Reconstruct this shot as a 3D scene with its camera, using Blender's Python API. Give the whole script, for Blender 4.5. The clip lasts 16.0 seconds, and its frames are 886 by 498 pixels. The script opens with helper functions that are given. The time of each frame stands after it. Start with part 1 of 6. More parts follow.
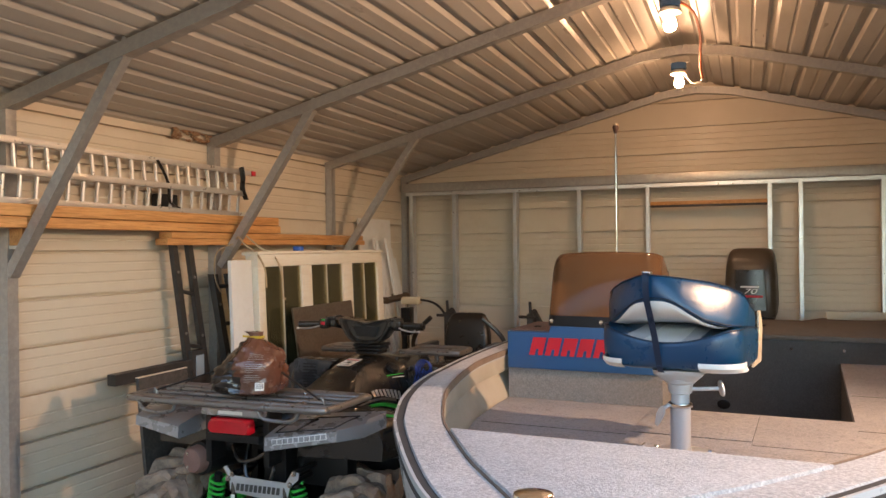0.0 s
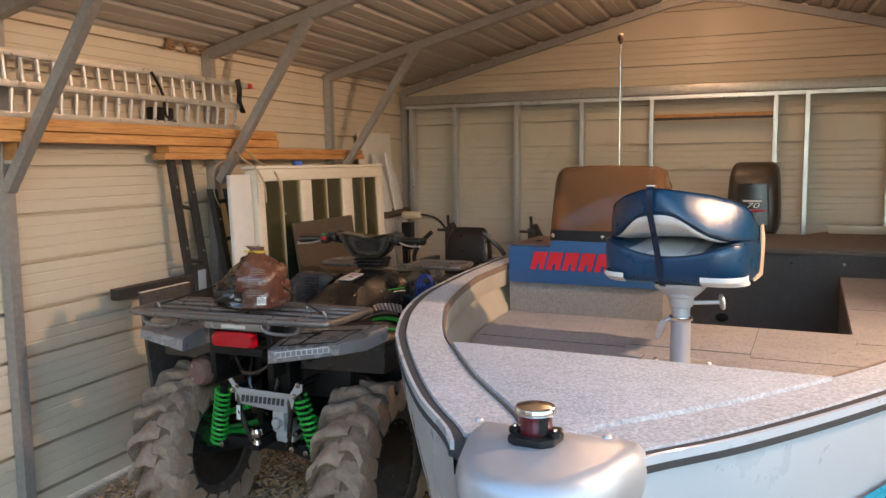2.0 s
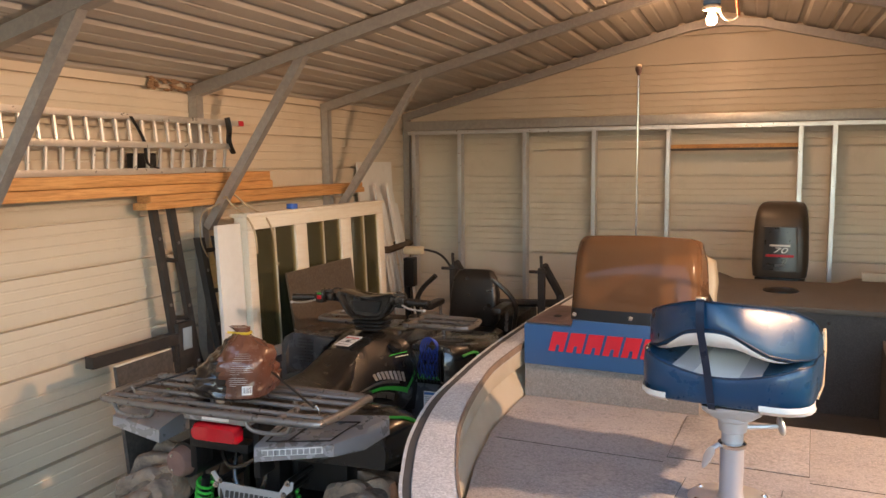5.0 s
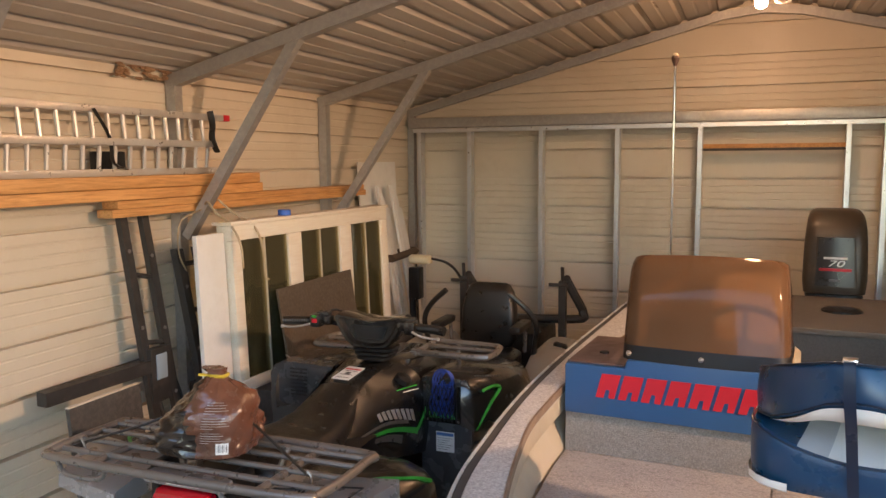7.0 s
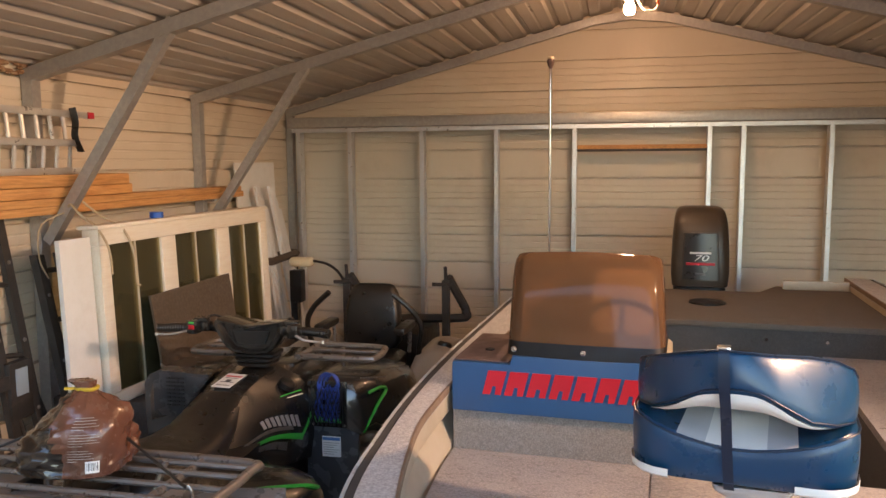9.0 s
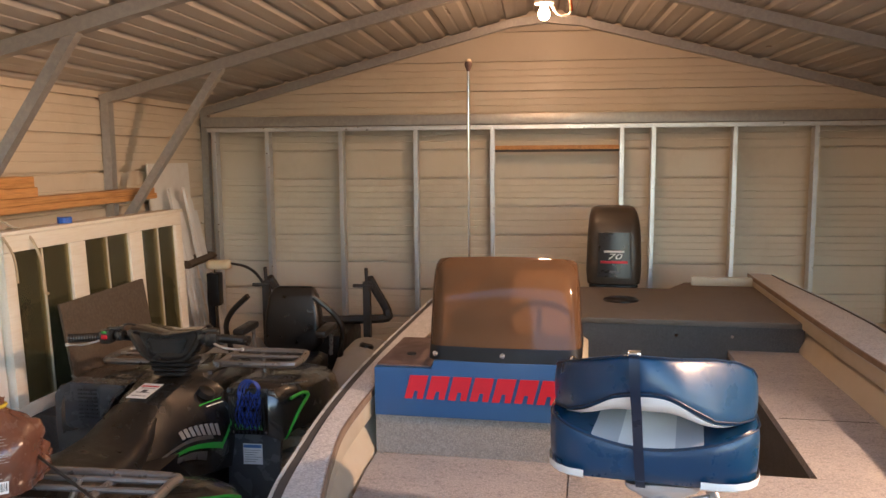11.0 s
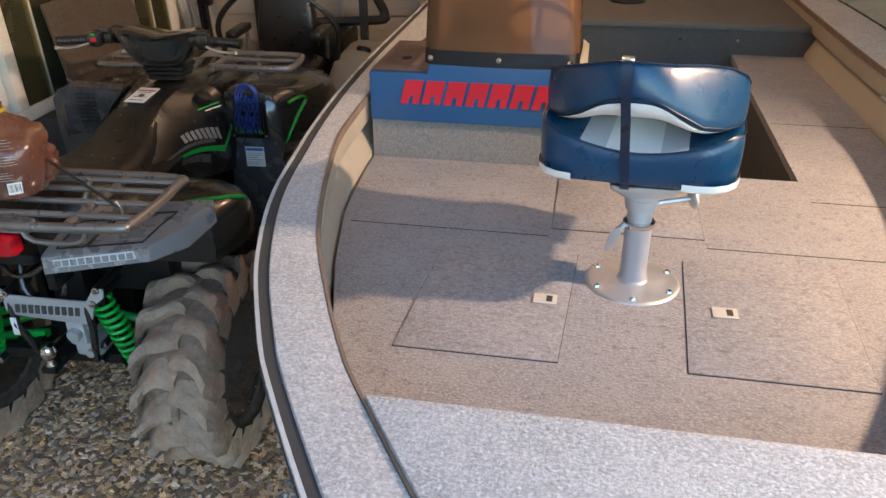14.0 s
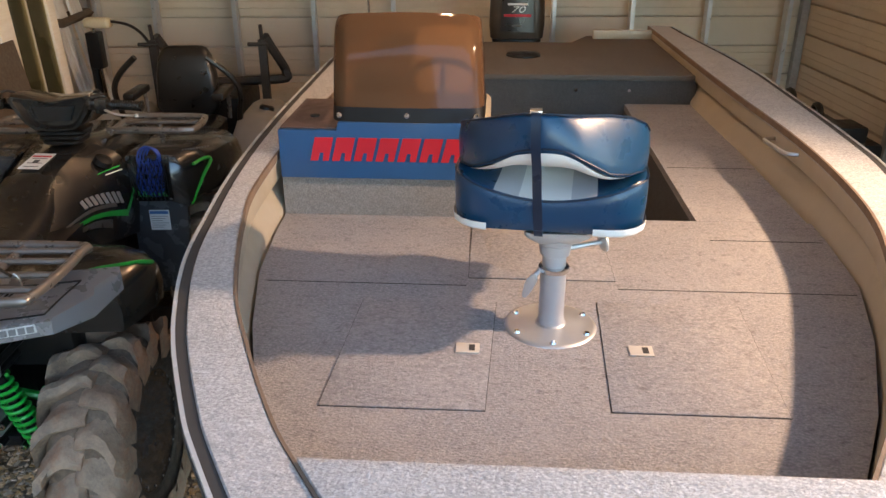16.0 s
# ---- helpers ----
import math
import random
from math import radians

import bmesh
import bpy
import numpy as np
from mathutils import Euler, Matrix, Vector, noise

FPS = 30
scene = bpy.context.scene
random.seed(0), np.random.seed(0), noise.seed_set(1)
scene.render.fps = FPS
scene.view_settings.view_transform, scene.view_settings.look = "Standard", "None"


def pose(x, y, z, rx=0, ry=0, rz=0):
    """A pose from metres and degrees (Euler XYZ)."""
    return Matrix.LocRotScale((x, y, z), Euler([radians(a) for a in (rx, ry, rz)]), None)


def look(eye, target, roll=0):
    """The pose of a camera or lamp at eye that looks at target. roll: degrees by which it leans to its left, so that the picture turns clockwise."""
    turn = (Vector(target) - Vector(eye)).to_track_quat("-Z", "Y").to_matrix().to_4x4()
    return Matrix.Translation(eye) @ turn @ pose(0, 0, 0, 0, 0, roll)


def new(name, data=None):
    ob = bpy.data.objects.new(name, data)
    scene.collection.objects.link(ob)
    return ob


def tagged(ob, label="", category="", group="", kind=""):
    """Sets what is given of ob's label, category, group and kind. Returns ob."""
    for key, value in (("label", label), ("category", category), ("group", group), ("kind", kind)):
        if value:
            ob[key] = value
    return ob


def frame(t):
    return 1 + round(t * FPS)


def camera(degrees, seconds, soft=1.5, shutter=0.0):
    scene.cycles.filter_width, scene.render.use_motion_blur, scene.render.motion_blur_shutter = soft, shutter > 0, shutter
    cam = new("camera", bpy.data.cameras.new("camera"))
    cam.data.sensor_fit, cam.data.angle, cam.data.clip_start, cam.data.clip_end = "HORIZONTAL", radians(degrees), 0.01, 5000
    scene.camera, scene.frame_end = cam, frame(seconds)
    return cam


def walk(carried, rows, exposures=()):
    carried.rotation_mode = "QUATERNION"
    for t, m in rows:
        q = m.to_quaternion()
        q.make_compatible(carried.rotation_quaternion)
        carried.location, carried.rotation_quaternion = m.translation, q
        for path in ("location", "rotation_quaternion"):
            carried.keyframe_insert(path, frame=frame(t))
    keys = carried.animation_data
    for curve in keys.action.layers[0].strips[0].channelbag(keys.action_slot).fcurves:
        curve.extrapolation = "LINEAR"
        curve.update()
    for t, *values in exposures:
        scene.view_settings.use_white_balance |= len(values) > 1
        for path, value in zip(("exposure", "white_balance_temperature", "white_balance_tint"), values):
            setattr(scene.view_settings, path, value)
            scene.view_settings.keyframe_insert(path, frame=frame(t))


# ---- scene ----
cam = camera(58.6, 16.0)
PATH = [
    (0, (0.313, 0.057, 1.71), (-0.405, 1.923, 1.707), -0.6),
    (0.5, (0.313, 0.061, 1.706), (-0.406, 1.926, 1.637), -0.7),
    (1, (0.317, 0.067, 1.708), (-0.401, 1.922, 1.506), -0.7),
    (1.5, (0.314, 0.069, 1.71), (-0.404, 1.923, 1.493), -0.7),
    (2, (0.301, 0.08, 1.707), (-0.416, 1.934, 1.489), -0.7),
    (2.5, (0.248, 0.186, 1.712), (-0.47, 2.039, 1.494), -0.7),
    (3, (0.198, 0.307, 1.723), (-0.522, 2.16, 1.505), -0.7),
    (3.5, (0.185, 0.34, 1.866), (-0.534, 2.193, 1.646), -0.6),
    (4, (0.192, 0.337, 1.975), (-0.527, 2.19, 1.755), -0.6),
    (6.5, (-0.085, 0.852, 1.985), (-0.801, 2.706, 1.762), -0.5),
    (7, (-0.153, 0.972, 1.989), (-0.869, 2.826, 1.766), -0.4),
    (7.5, (-0.179, 0.993, 1.989), (-0.891, 2.849, 1.766), -0.4),
    (8, (-0.187, 1.003, 1.986), (-0.615, 2.944, 1.765), -0.4),
    (8.5, (-0.185, 0.995, 1.984), (-0.614, 2.936, 1.763), -0.4),
    (9, (-0.173, 0.991, 1.98), (-0.601, 2.932, 1.759), -0.4),
    (9.5, (-0.159, 0.99, 1.972), (-0.462, 2.955, 1.753), -0.3),
    (9.7, (-0.165, 0.979, 1.982), (-0.404, 2.953, 1.759), -0.3),
    (11.8, (-0.169, 0.969, 2.018), (-0.396, 2.94, 1.766), -0.4),
    (12, (-0.165, 0.97, 2.015), (-0.396, 2.922, 1.646), -0.3),
    (12.5, (-0.154, 0.964, 2.016), (-0.381, 2.838, 1.355), -0.3),
    (13, (-0.154, 0.965, 2.016), (-0.373, 2.743, 1.127), -0.4),
    (13.5, (-0.15, 0.967, 2.019), (-0.365, 2.721, 1.083), -0.4),
    (14, (-0.147, 0.965, 2.022), (-0.361, 2.719, 1.085), -0.4),
    (14.5, (-0.149, 0.966, 2.025), (-0.368, 2.742, 1.132), -0.4),
    (15, (-0.164, 0.959, 2.025), (-0.385, 2.769, 1.203), -0.4),
    (15.5, (-0.178, 0.957, 2.027), (-0.398, 2.768, 1.207), -0.3),
    (16, (-0.173, 0.957, 2.027), (-0.158, 2.782, 1.208), -0.1),
]
EXPOSURES = [(0, 2.77, 6600, 10), (1, 2.73, 6500, 10), (2, 2.71, 6480, 10), (3, 2.77, 6650, 10), (4, 2.88, 6800, 12), (7, 3.01, 6850, 13), (9.5, 3.01, 6700, 14), (12, 2.95, 6200, 11), (13, 2.94, 5950, 3), (15, 2.94, 6050, 4), (16, 2.90, 6250, 6)]
walk(cam, [(t, look(eye, target, roll)) for t, eye, target, roll in PATH], EXPOSURES)

# ---- world and lights ----
world = bpy.data.worlds.new("dusk_sky")
scene.world = world
world.use_nodes = True
wn = world.node_tree
sky = wn.nodes.new("ShaderNodeTexSky")
sky.sky_type = "NISHITA"
sky.sun_disc = False
sky.sun_elevation, sky.sun_rotation = radians(20), radians(10)
wn.links.new(sky.outputs["Color"], wn.nodes["Background"].inputs["Color"])
wn.nodes["Background"].inputs["Strength"].default_value = 0.15


BULB_COLOUR, BULB_STRENGTH = (1.0, 0.59, 0.335), 70.0
lamp = bpy.data.lights.new("clamp_lamp_light", "SPOT")
lamp.energy, lamp.shadow_soft_size, lamp.color, lamp.spot_size, lamp.spot_blend = 57, 0.045, (1.0, 0.65, 0.42), radians(112), 0.6
new("clamp_lamp_light", lamp).matrix_basis = look((2.0, 2.62, 2.5), (-1.6, 2.45, 1.0))


# ---- mesh building ----
class Build:
    """Gathers verts and faces for one mesh."""

    def __init__(self):
        self.v, self.f = [], []

    def add(self, verts, faces, m=None):
        n = len(self.v)
        self.v += [tuple(m @ Vector(p)) if m else tuple(p) for p in verts]
        self.f += [tuple(i + n for i in face) for face in faces]
        return self

    def box(self, c, s, bevel=0.0, m=None, seg=2):
        bm = bmesh.new()
        bmesh.ops.create_cube(bm, size=1.0)
        for v in bm.verts:
            v.co = Vector((v.co.x * s[0], v.co.y * s[1], v.co.z * s[2]))
        if bevel:
            bmesh.ops.bevel(bm, geom=bm.edges[:], offset=bevel, segments=seg, profile=0.6, affect="EDGES")
        base = Matrix.Translation(c)
        return self.take(bm, (m @ base) if m else base)

    def span(self, lo, hi, bevel=0.0, m=None):
        return self.box([(a + b) / 2 for a, b in zip(lo, hi)], [abs(b - a) for a, b in zip(lo, hi)], bevel, m)

    def take(self, bm, m=None):
        bm.verts.index_update()
        self.add([v.co for v in bm.verts], [[v.index for v in f.verts] for f in bm.faces], m)
        bm.free()
        return self

    def prism(self, poly, depth, m=None, bevel=0.0):
        """A plate: the outline poly in local x, y, from z = 0 to depth."""
        n = len(poly)
        bm = bmesh.new()
        lower = [bm.verts.new((x, y, 0)) for x, y in poly]
        upper = [bm.verts.new((x, y, depth)) for x, y in poly]
        bm.faces.new(lower[::-1])
        bm.faces.new(upper)
        for i in range(n):
            bm.faces.new((lower[i], lower[(i + 1) % n], upper[(i + 1) % n], upper[i]))
        bmesh.ops.recalc_face_normals(bm, faces=bm.faces[:])
        if bevel:
            bmesh.ops.bevel(bm, geom=bm.edges[:], offset=bevel, segments=2, profile=0.6, affect="EDGES")
        return self.take(bm, m)

    def loft(self, rings, cap=True, closed=True, m=None):
        """A skin through rings of equally many points."""
        n = len(rings[0])
        verts = [p for ring in rings for p in ring]
        faces = []
        for a in range(len(rings) - 1):
            for i in range(n if closed else n - 1):
                j = (i + 1) % n
                faces.append((a * n + i, a * n + j, (a + 1) * n + j, (a + 1) * n + i))
        if cap and closed:
            faces.append(tuple(range(n))[::-1])
            faces.append(tuple((len(rings) - 1) * n + i for i in range(n)))
        return self.add(verts, faces, m)

    def tube(self, points, r, seg=8, m=None, flat=1.0, square=False, loop=False):
        """A bar of radius r along points."""
        pts = [Vector(p) for p in points]
        rings, up = [], None
        count = len(pts)
        for i, p in enumerate(pts):
            a = pts[(i - 1) % count] if loop else pts[max(i - 1, 0)]
            b = pts[(i + 1) % count] if loop else pts[min(i + 1, count - 1)]
            d = (b - a).normalized()
            if up is None:
                up = Vector((0, 0, 1)) if abs(d.z) < 0.9 else Vector((0, 1, 0))
            side = d.cross(up).normalized()
            up = side.cross(d).normalized()
            ring = []
            for k in range(seg):
                w = 2 * math.pi * (k + (0.5 if square else 0)) / seg
                ring.append(p + side * (math.cos(w) * r) + up * (math.sin(w) * r * flat))
            rings.append(ring)
        if loop:
            rings.append(rings[0])
        return self.loft(rings, cap=not loop, m=m)

    def lathe(self, profile, m=None, seg=24):
        """Turned about local z: profile of (radius, z)."""
        rings = [[(r * math.cos(2 * math.pi * k / seg), r * math.sin(2 * math.pi * k / seg), z) for k in range(seg)] for r, z in profile]
        return self.loft(rings, m=m)

    def mesh(self, name, sharp=38):
        me = bpy.data.meshes.new(name)
        me.from_pydata(self.v, [], self.f)
        bm = bmesh.new()
        bm.from_mesh(me)
        bmesh.ops.recalc_face_normals(bm, faces=bm.faces[:])
        for f in bm.faces:
            f.smooth = True
        bm.to_mesh(me)
        bm.free()
        me.set_sharp_from_angle(angle=radians(sharp))
        return me


def part(name, build, material, parent=None, label="", m=None, sharp=38):
    ob = new(name, build.mesh(name, sharp))
    ob.data.materials.append(material)
    ob.parent = parent
    if m:
        ob.matrix_basis = m
    return tagged(ob, label)


def thing(name, m, label, category, group="", kind=""):
    ob = new(name)
    ob.matrix_basis = m
    ob.empty_display_size = 0.1
    return tagged(ob, label, category, group, kind)


def solid(name, build, material, label, category, group="", kind="", m=None, sharp=38):
    return tagged(part(name, build, material, None, "", m, sharp), label, category, group, kind)


def smooth_path(points, steps=6, loop=False):
    """Catmull-Rom through points."""
    p = [Vector(q) for q in points]
    out, n = [], len(p)
    for i in range(n if loop else n - 1):
        a, b, c, d = (p[(i + k) % n] if loop else p[min(max(i + k, 0), n - 1)] for k in (-1, 0, 1, 2))
        for s in range(steps):
            t = s / steps
            out.append(0.5 * ((2 * b) + (c - a) * t + (2 * a - 5 * b + 4 * c - d) * t * t + (3 * b - a - 3 * c + d) * t**3))
    if not loop:
        out.append(p[-1])
    return out


def cushion_ring(cx, cy, hw, hd, z, r):
    pts = []
    for qx, qy, a0 in ((1, 1, 0), (-1, 1, 90), (-1, -1, 180), (1, -1, 270)):
        for k in range(5):
            a = math.radians(a0 + 22.5 * k)
            pts.append((cx + qx * (hw - r) + r * math.cos(a), cy + qy * (hd - r) + r * math.sin(a), z))
    return pts


# ---- materials ----
def material(name, colour, rough=0.6, metal=0.0, second=None, scale=6.0, mix=0.5, grain=None, grain_scale=90.0, bump=0.0, bump_scale=150.0, coat=0.0, stretch=(1, 1, 1), rough_var=0.1, vary=0.0, blotch=None, blotch_amount=0.3, blotch_scale=2.0, sheen=0.0, spec=0.5):
    """Base colour with large patches (second), fine grain, wear blotches and relief."""
    mat = bpy.data.materials.new(name)
    mat.use_nodes = True
    nt = mat.node_tree
    bsdf = nt.nodes["Principled BSDF"]
    tex = nt.nodes.new("ShaderNodeTexCoord")
    mapping = nt.nodes.new("ShaderNodeMapping")
    mapping.inputs["Scale"].default_value = stretch
    nt.links.new(tex.outputs["Object"], mapping.inputs["Vector"])

    def noise_node(s, detail=6.0, rough_=0.6):
        n = nt.nodes.new("ShaderNodeTexNoise")
        n.inputs["Scale"].default_value, n.inputs["Detail"].default_value, n.inputs["Roughness"].default_value = s, detail, rough_
        nt.links.new(mapping.outputs["Vector"], n.inputs["Vector"])
        return n

    def ramp(node, lo, hi):
        r = nt.nodes.new("ShaderNodeMapRange")
        r.inputs["From Min"].default_value, r.inputs["From Max"].default_value = lo, hi
        nt.links.new(node.outputs[0], r.inputs["Value"])
        return r

    def blend(fac, a, b):
        n = nt.nodes.new("ShaderNodeMix")
        n.data_type = "RGBA"
        if isinstance(fac, float):
            n.inputs[0].default_value = fac
        else:
            nt.links.new(fac, n.inputs[0])
        for socket, value in ((n.inputs[6], a), (n.inputs[7], b)):
            if isinstance(value, tuple):
                socket.default_value = (*value, 1.0)
            else:
                nt.links.new(value, socket)
        return n.outputs[2]

    second = second or tuple(c * 0.82 for c in colour)
    big = noise_node(scale)
    colour_out = blend(ramp(big, 0.5 - mix / 2, 0.5 + mix / 2 + 0.15).outputs[0], colour, second)
    if grain:
        g = noise_node(grain_scale, 3.0, 0.7)
        colour_out = blend(ramp(g, 0.42, 0.68).outputs[0], colour_out, grain)
    if blotch:
        b = noise_node(blotch_scale, 8.0, 0.7)
        r = ramp(b, 0.52, 0.72)
        r.inputs["To Max"].default_value = blotch_amount
        colour_out = blend(r.outputs[0], colour_out, blotch)
    if vary:
        info = nt.nodes.new("ShaderNodeObjectInfo")
        hsv = nt.nodes.new("ShaderNodeHueSaturation")
        r = nt.nodes.new("ShaderNodeMapRange")
        r.inputs["To Min"].default_value, r.inputs["To Max"].default_value = 1 - vary, 1 + vary
        nt.links.new(info.outputs["Random"], r.inputs["Value"])
        nt.links.new(r.outputs[0], hsv.inputs["Value"])
        nt.links.new(colour_out, hsv.inputs["Color"])
        colour_out = hsv.outputs["Color"]
    nt.links.new(colour_out, bsdf.inputs["Base Color"])
    rr = ramp(noise_node(scale * 3), 0.3, 0.7)
    rr.inputs["To Min"].default_value, rr.inputs["To Max"].default_value = max(rough - rough_var, 0.02), min(rough + rough_var, 1.0)
    nt.links.new(rr.outputs[0], bsdf.inputs["Roughness"])
    bsdf.inputs["Metallic"].default_value = metal
    bsdf.inputs["Coat Weight"].default_value = coat
    bsdf.inputs["Sheen Weight"].default_value = sheen
    bsdf.inputs["Specular IOR Level"].default_value = spec
    if bump:
        bn = nt.nodes.new("ShaderNodeBump")
        bn.inputs["Strength"].default_value, bn.inputs["Distance"].default_value = bump, 0.004
        nt.links.new(noise_node(bump_scale, 4.0).outputs[0], bn.inputs["Height"])
        nt.links.new(bn.outputs["Normal"], bsdf.inputs["Normal"])
    return mat


M = {}
M["siding"] = material("siding", (0.63, 0.545, 0.425), 0.40, second=(0.57, 0.49, 0.375), scale=1.2, blotch=(0.38, 0.28, 0.18), blotch_amount=0.32, blotch_scale=1.6, bump=0.06, bump_scale=9)
M["roof"] = material("roof_underside", (0.50, 0.455, 0.395), 0.36, second=(0.43, 0.39, 0.335), scale=1.4, stretch=(2, 0.3, 1), blotch=(0.3, 0.25, 0.19), blotch_amount=0.3)
M["galv"] = material("galvanised_steel", (0.62, 0.61, 0.59), 0.36, 0.75, second=(0.50, 0.50, 0.51), scale=9, grain=(0.6, 0.6, 0.6), grain_scale=30)
M["frame"] = material("dull_galvanised_tube", (0.38, 0.365, 0.345), 0.40, 0.5, second=(0.31, 0.298, 0.28), scale=2.5, grain=(0.42, 0.40, 0.37), grain_scale=35)
M["gravel"] = material("gravel_ground", (0.27, 0.185, 0.12), 0.95, second=(0.14, 0.095, 0.06), scale=9, grain=(0.42, 0.30, 0.20), grain_scale=60, bump=1.0, bump_scale=45)
M["black"] = material("black_plastic", (0.009, 0.009, 0.0095), 0.40, second=(0.014, 0.0135, 0.013), scale=8, bump=0.15, bump_scale=300, spec=0.25)
M["carpet"] = material("marine_carpet", (0.255, 0.246, 0.252), 0.95, second=(0.34, 0.322, 0.318), scale=9, mix=0.25, grain=(0.43, 0.41, 0.405), grain_scale=150, bump=1.0, bump_scale=170, stretch=(0.85, 1.12, 1), blotch=(0.125, 0.118, 0.118), blotch_amount=0.75, blotch_scale=48)
M["blue"] = material("blue_paint", (0.024, 0.095, 0.235), 0.38, second=(0.020, 0.080, 0.20), scale=3, blotch=(0.05, 0.10, 0.18), blotch_amount=0.35, blotch_scale=6)

# ---- setting ----
RIDGE_X, LEFT_X, RIGHT_X, BACK_Y, FRONT_Y = -0.09, -2.93, 2.75, 7.39, 1.2
EAVE_Z, RIDGE_Z = 2.44, 3.16


def sheet(lo, hi, pitch=0.2286, first=0.0, ribs=((-0.032, 0.0), (-0.016, 0.018), (0.016, 0.018), (0.032, 0.0), (0.105, 0.0), (0.111, 0.004), (0.123, 0.004), (0.129, 0.0))):
    """Cross-section of ribbed cladding between lo and hi: (along, depth) pairs; ribs lie away from the room."""
    out, a = [(lo, 0.0)], lo + first
    while a < hi:
        for d, h in ribs:
            if lo < a + d < hi:
                out.append((a + d, h))
        a += pitch
    out.append((hi, 0.0))
    return out


def cladding(name, profile, place, material_, parent=None):
    """A thin sheet through profile; place(a, h, end) gives a point at either end."""
    b = Build()
    inner = [[place(a, h, e) for a, h in profile] for e in (0, 1)]
    outer = [[place(a, h + 0.001, e) for a, h in profile] for e in (0, 1)]
    n = len(profile)
    b.loft([inner[0], inner[1], outer[1], outer[0], inner[0]], cap=False, closed=False)
    return part(name, b, material_, parent, sharp=20)

M["carpet_pale"] = material("sun_bleached_carpet", (0.35, 0.345, 0.345), 0.95, second=(0.47, 0.46, 0.455), scale=10, mix=0.3, grain=(0.64, 0.63, 0.62), grain_scale=150, bump=1.0, bump_scale=170, stretch=(0.9, 1.1, 1), blotch=(0.22, 0.215, 0.215), blotch_amount=0.6, blotch_scale=60)
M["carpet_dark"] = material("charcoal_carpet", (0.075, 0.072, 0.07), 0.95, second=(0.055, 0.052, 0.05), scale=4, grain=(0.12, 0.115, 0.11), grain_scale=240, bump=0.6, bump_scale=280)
M["cream"] = material("cream_painted_aluminium", (0.49, 0.43, 0.325), 0.40, second=(0.42, 0.365, 0.275), scale=3, blotch=(0.34, 0.28, 0.19), blotch_amount=0.35)
M["hull"] = material("white_hull_paint", (0.50, 0.52, 0.53), 0.3, second=(0.46, 0.48, 0.49), scale=2, blotch=(0.44, 0.45, 0.45), blotch_amount=0.05, coat=0.2)
M["cast"] = material("cast_aluminium", (0.52, 0.53, 0.54), 0.40, 0.5, second=(0.44, 0.45, 0.46), scale=7, blotch=(0.42, 0.42, 0.42), blotch_amount=0.35, blotch_scale=9)
M["alu"] = material("bare_aluminium", (0.62, 0.62, 0.62), 0.45, 0.7, second=(0.5, 0.5, 0.5), scale=8)
M["chrome"] = material("chrome", (0.75, 0.75, 0.75), 0.12, 1.0, scale=6, rough_var=0.04)
M["rubber"] = material("brown_rubber_trim", (0.24, 0.17, 0.12), 0.7, second=(0.12, 0.085, 0.06), scale=14, bump=0.4, bump_scale=90)
M["seam"] = material("dark_gap", (0.05, 0.048, 0.046), 0.95)
M["pitch"] = material("pitch_black", (0.015, 0.014, 0.013), 0.9)
M["navy"] = material("navy_vinyl", (0.002, 0.042, 0.105), 0.30, second=(0.002, 0.034, 0.086), scale=6, bump=0.10, bump_scale=420, coat=0.1, spec=0.5, rough_var=0.05)
M["navy_dark"] = material("dark_navy_vinyl", (0.008, 0.020, 0.045), 0.35, second=(0.006, 0.016, 0.035), scale=6, bump=0.12, bump_scale=420, spec=0.4)
M["white_vinyl"] = material("white_vinyl", (0.76, 0.76, 0.74), 0.4, second=(0.68, 0.68, 0.66), scale=6, bump=0.1, bump_scale=420)
M["grey_vinyl"] = material("grey_vinyl", (0.46, 0.47, 0.49), 0.4, second=(0.40, 0.41, 0.43), scale=6, bump=0.1, bump_scale=420)
M["carpet_brown"] = material("worn_brown_carpet", (0.105, 0.09, 0.075), 0.95, second=(0.135, 0.115, 0.10), scale=14, mix=0.4, grain=(0.165, 0.145, 0.125), grain_scale=200, bump=0.7, bump_scale=260)
# console base carpet: colour taken darker and browner for the lamp's shading
M["carpet_mid"] = material("shaded_grey_brown_carpet", (0.20, 0.185, 0.17), 0.95, second=(0.245, 0.225, 0.205), scale=40, mix=0.3, grain=(0.36, 0.33, 0.30), grain_scale=260, bump=1.0, bump_scale=320, blotch=(0.13, 0.12, 0.11), blotch_amount=0.35, blotch_scale=60)
M["latch"] = material("pale_tan_plastic", (0.60, 0.55, 0.47), 0.5, second=(0.52, 0.47, 0.40), scale=9)
M["tan"] = material("tan_plastic", (0.50, 0.42, 0.30), 0.5, second=(0.42, 0.35, 0.25), scale=8)
M["red"] = material("red_vinyl_lettering", (0.55, 0.012, 0.03), 0.4, second=(0.45, 0.01, 0.025), scale=9)
M["red_lens"] = material("red_lens", (0.50, 0.005, 0.015), 0.12, second=(0.40, 0.004, 0.012), scale=40, coat=0.5)
M["dark_red_lens"] = material("dark_red_lens", (0.10, 0.004, 0.010), 0.08, second=(0.05, 0.002, 0.006), scale=40, coat=0.6)
M["white"] = material("white_print", (0.75, 0.75, 0.73), 0.5, second=(0.66, 0.66, 0.64), scale=12)
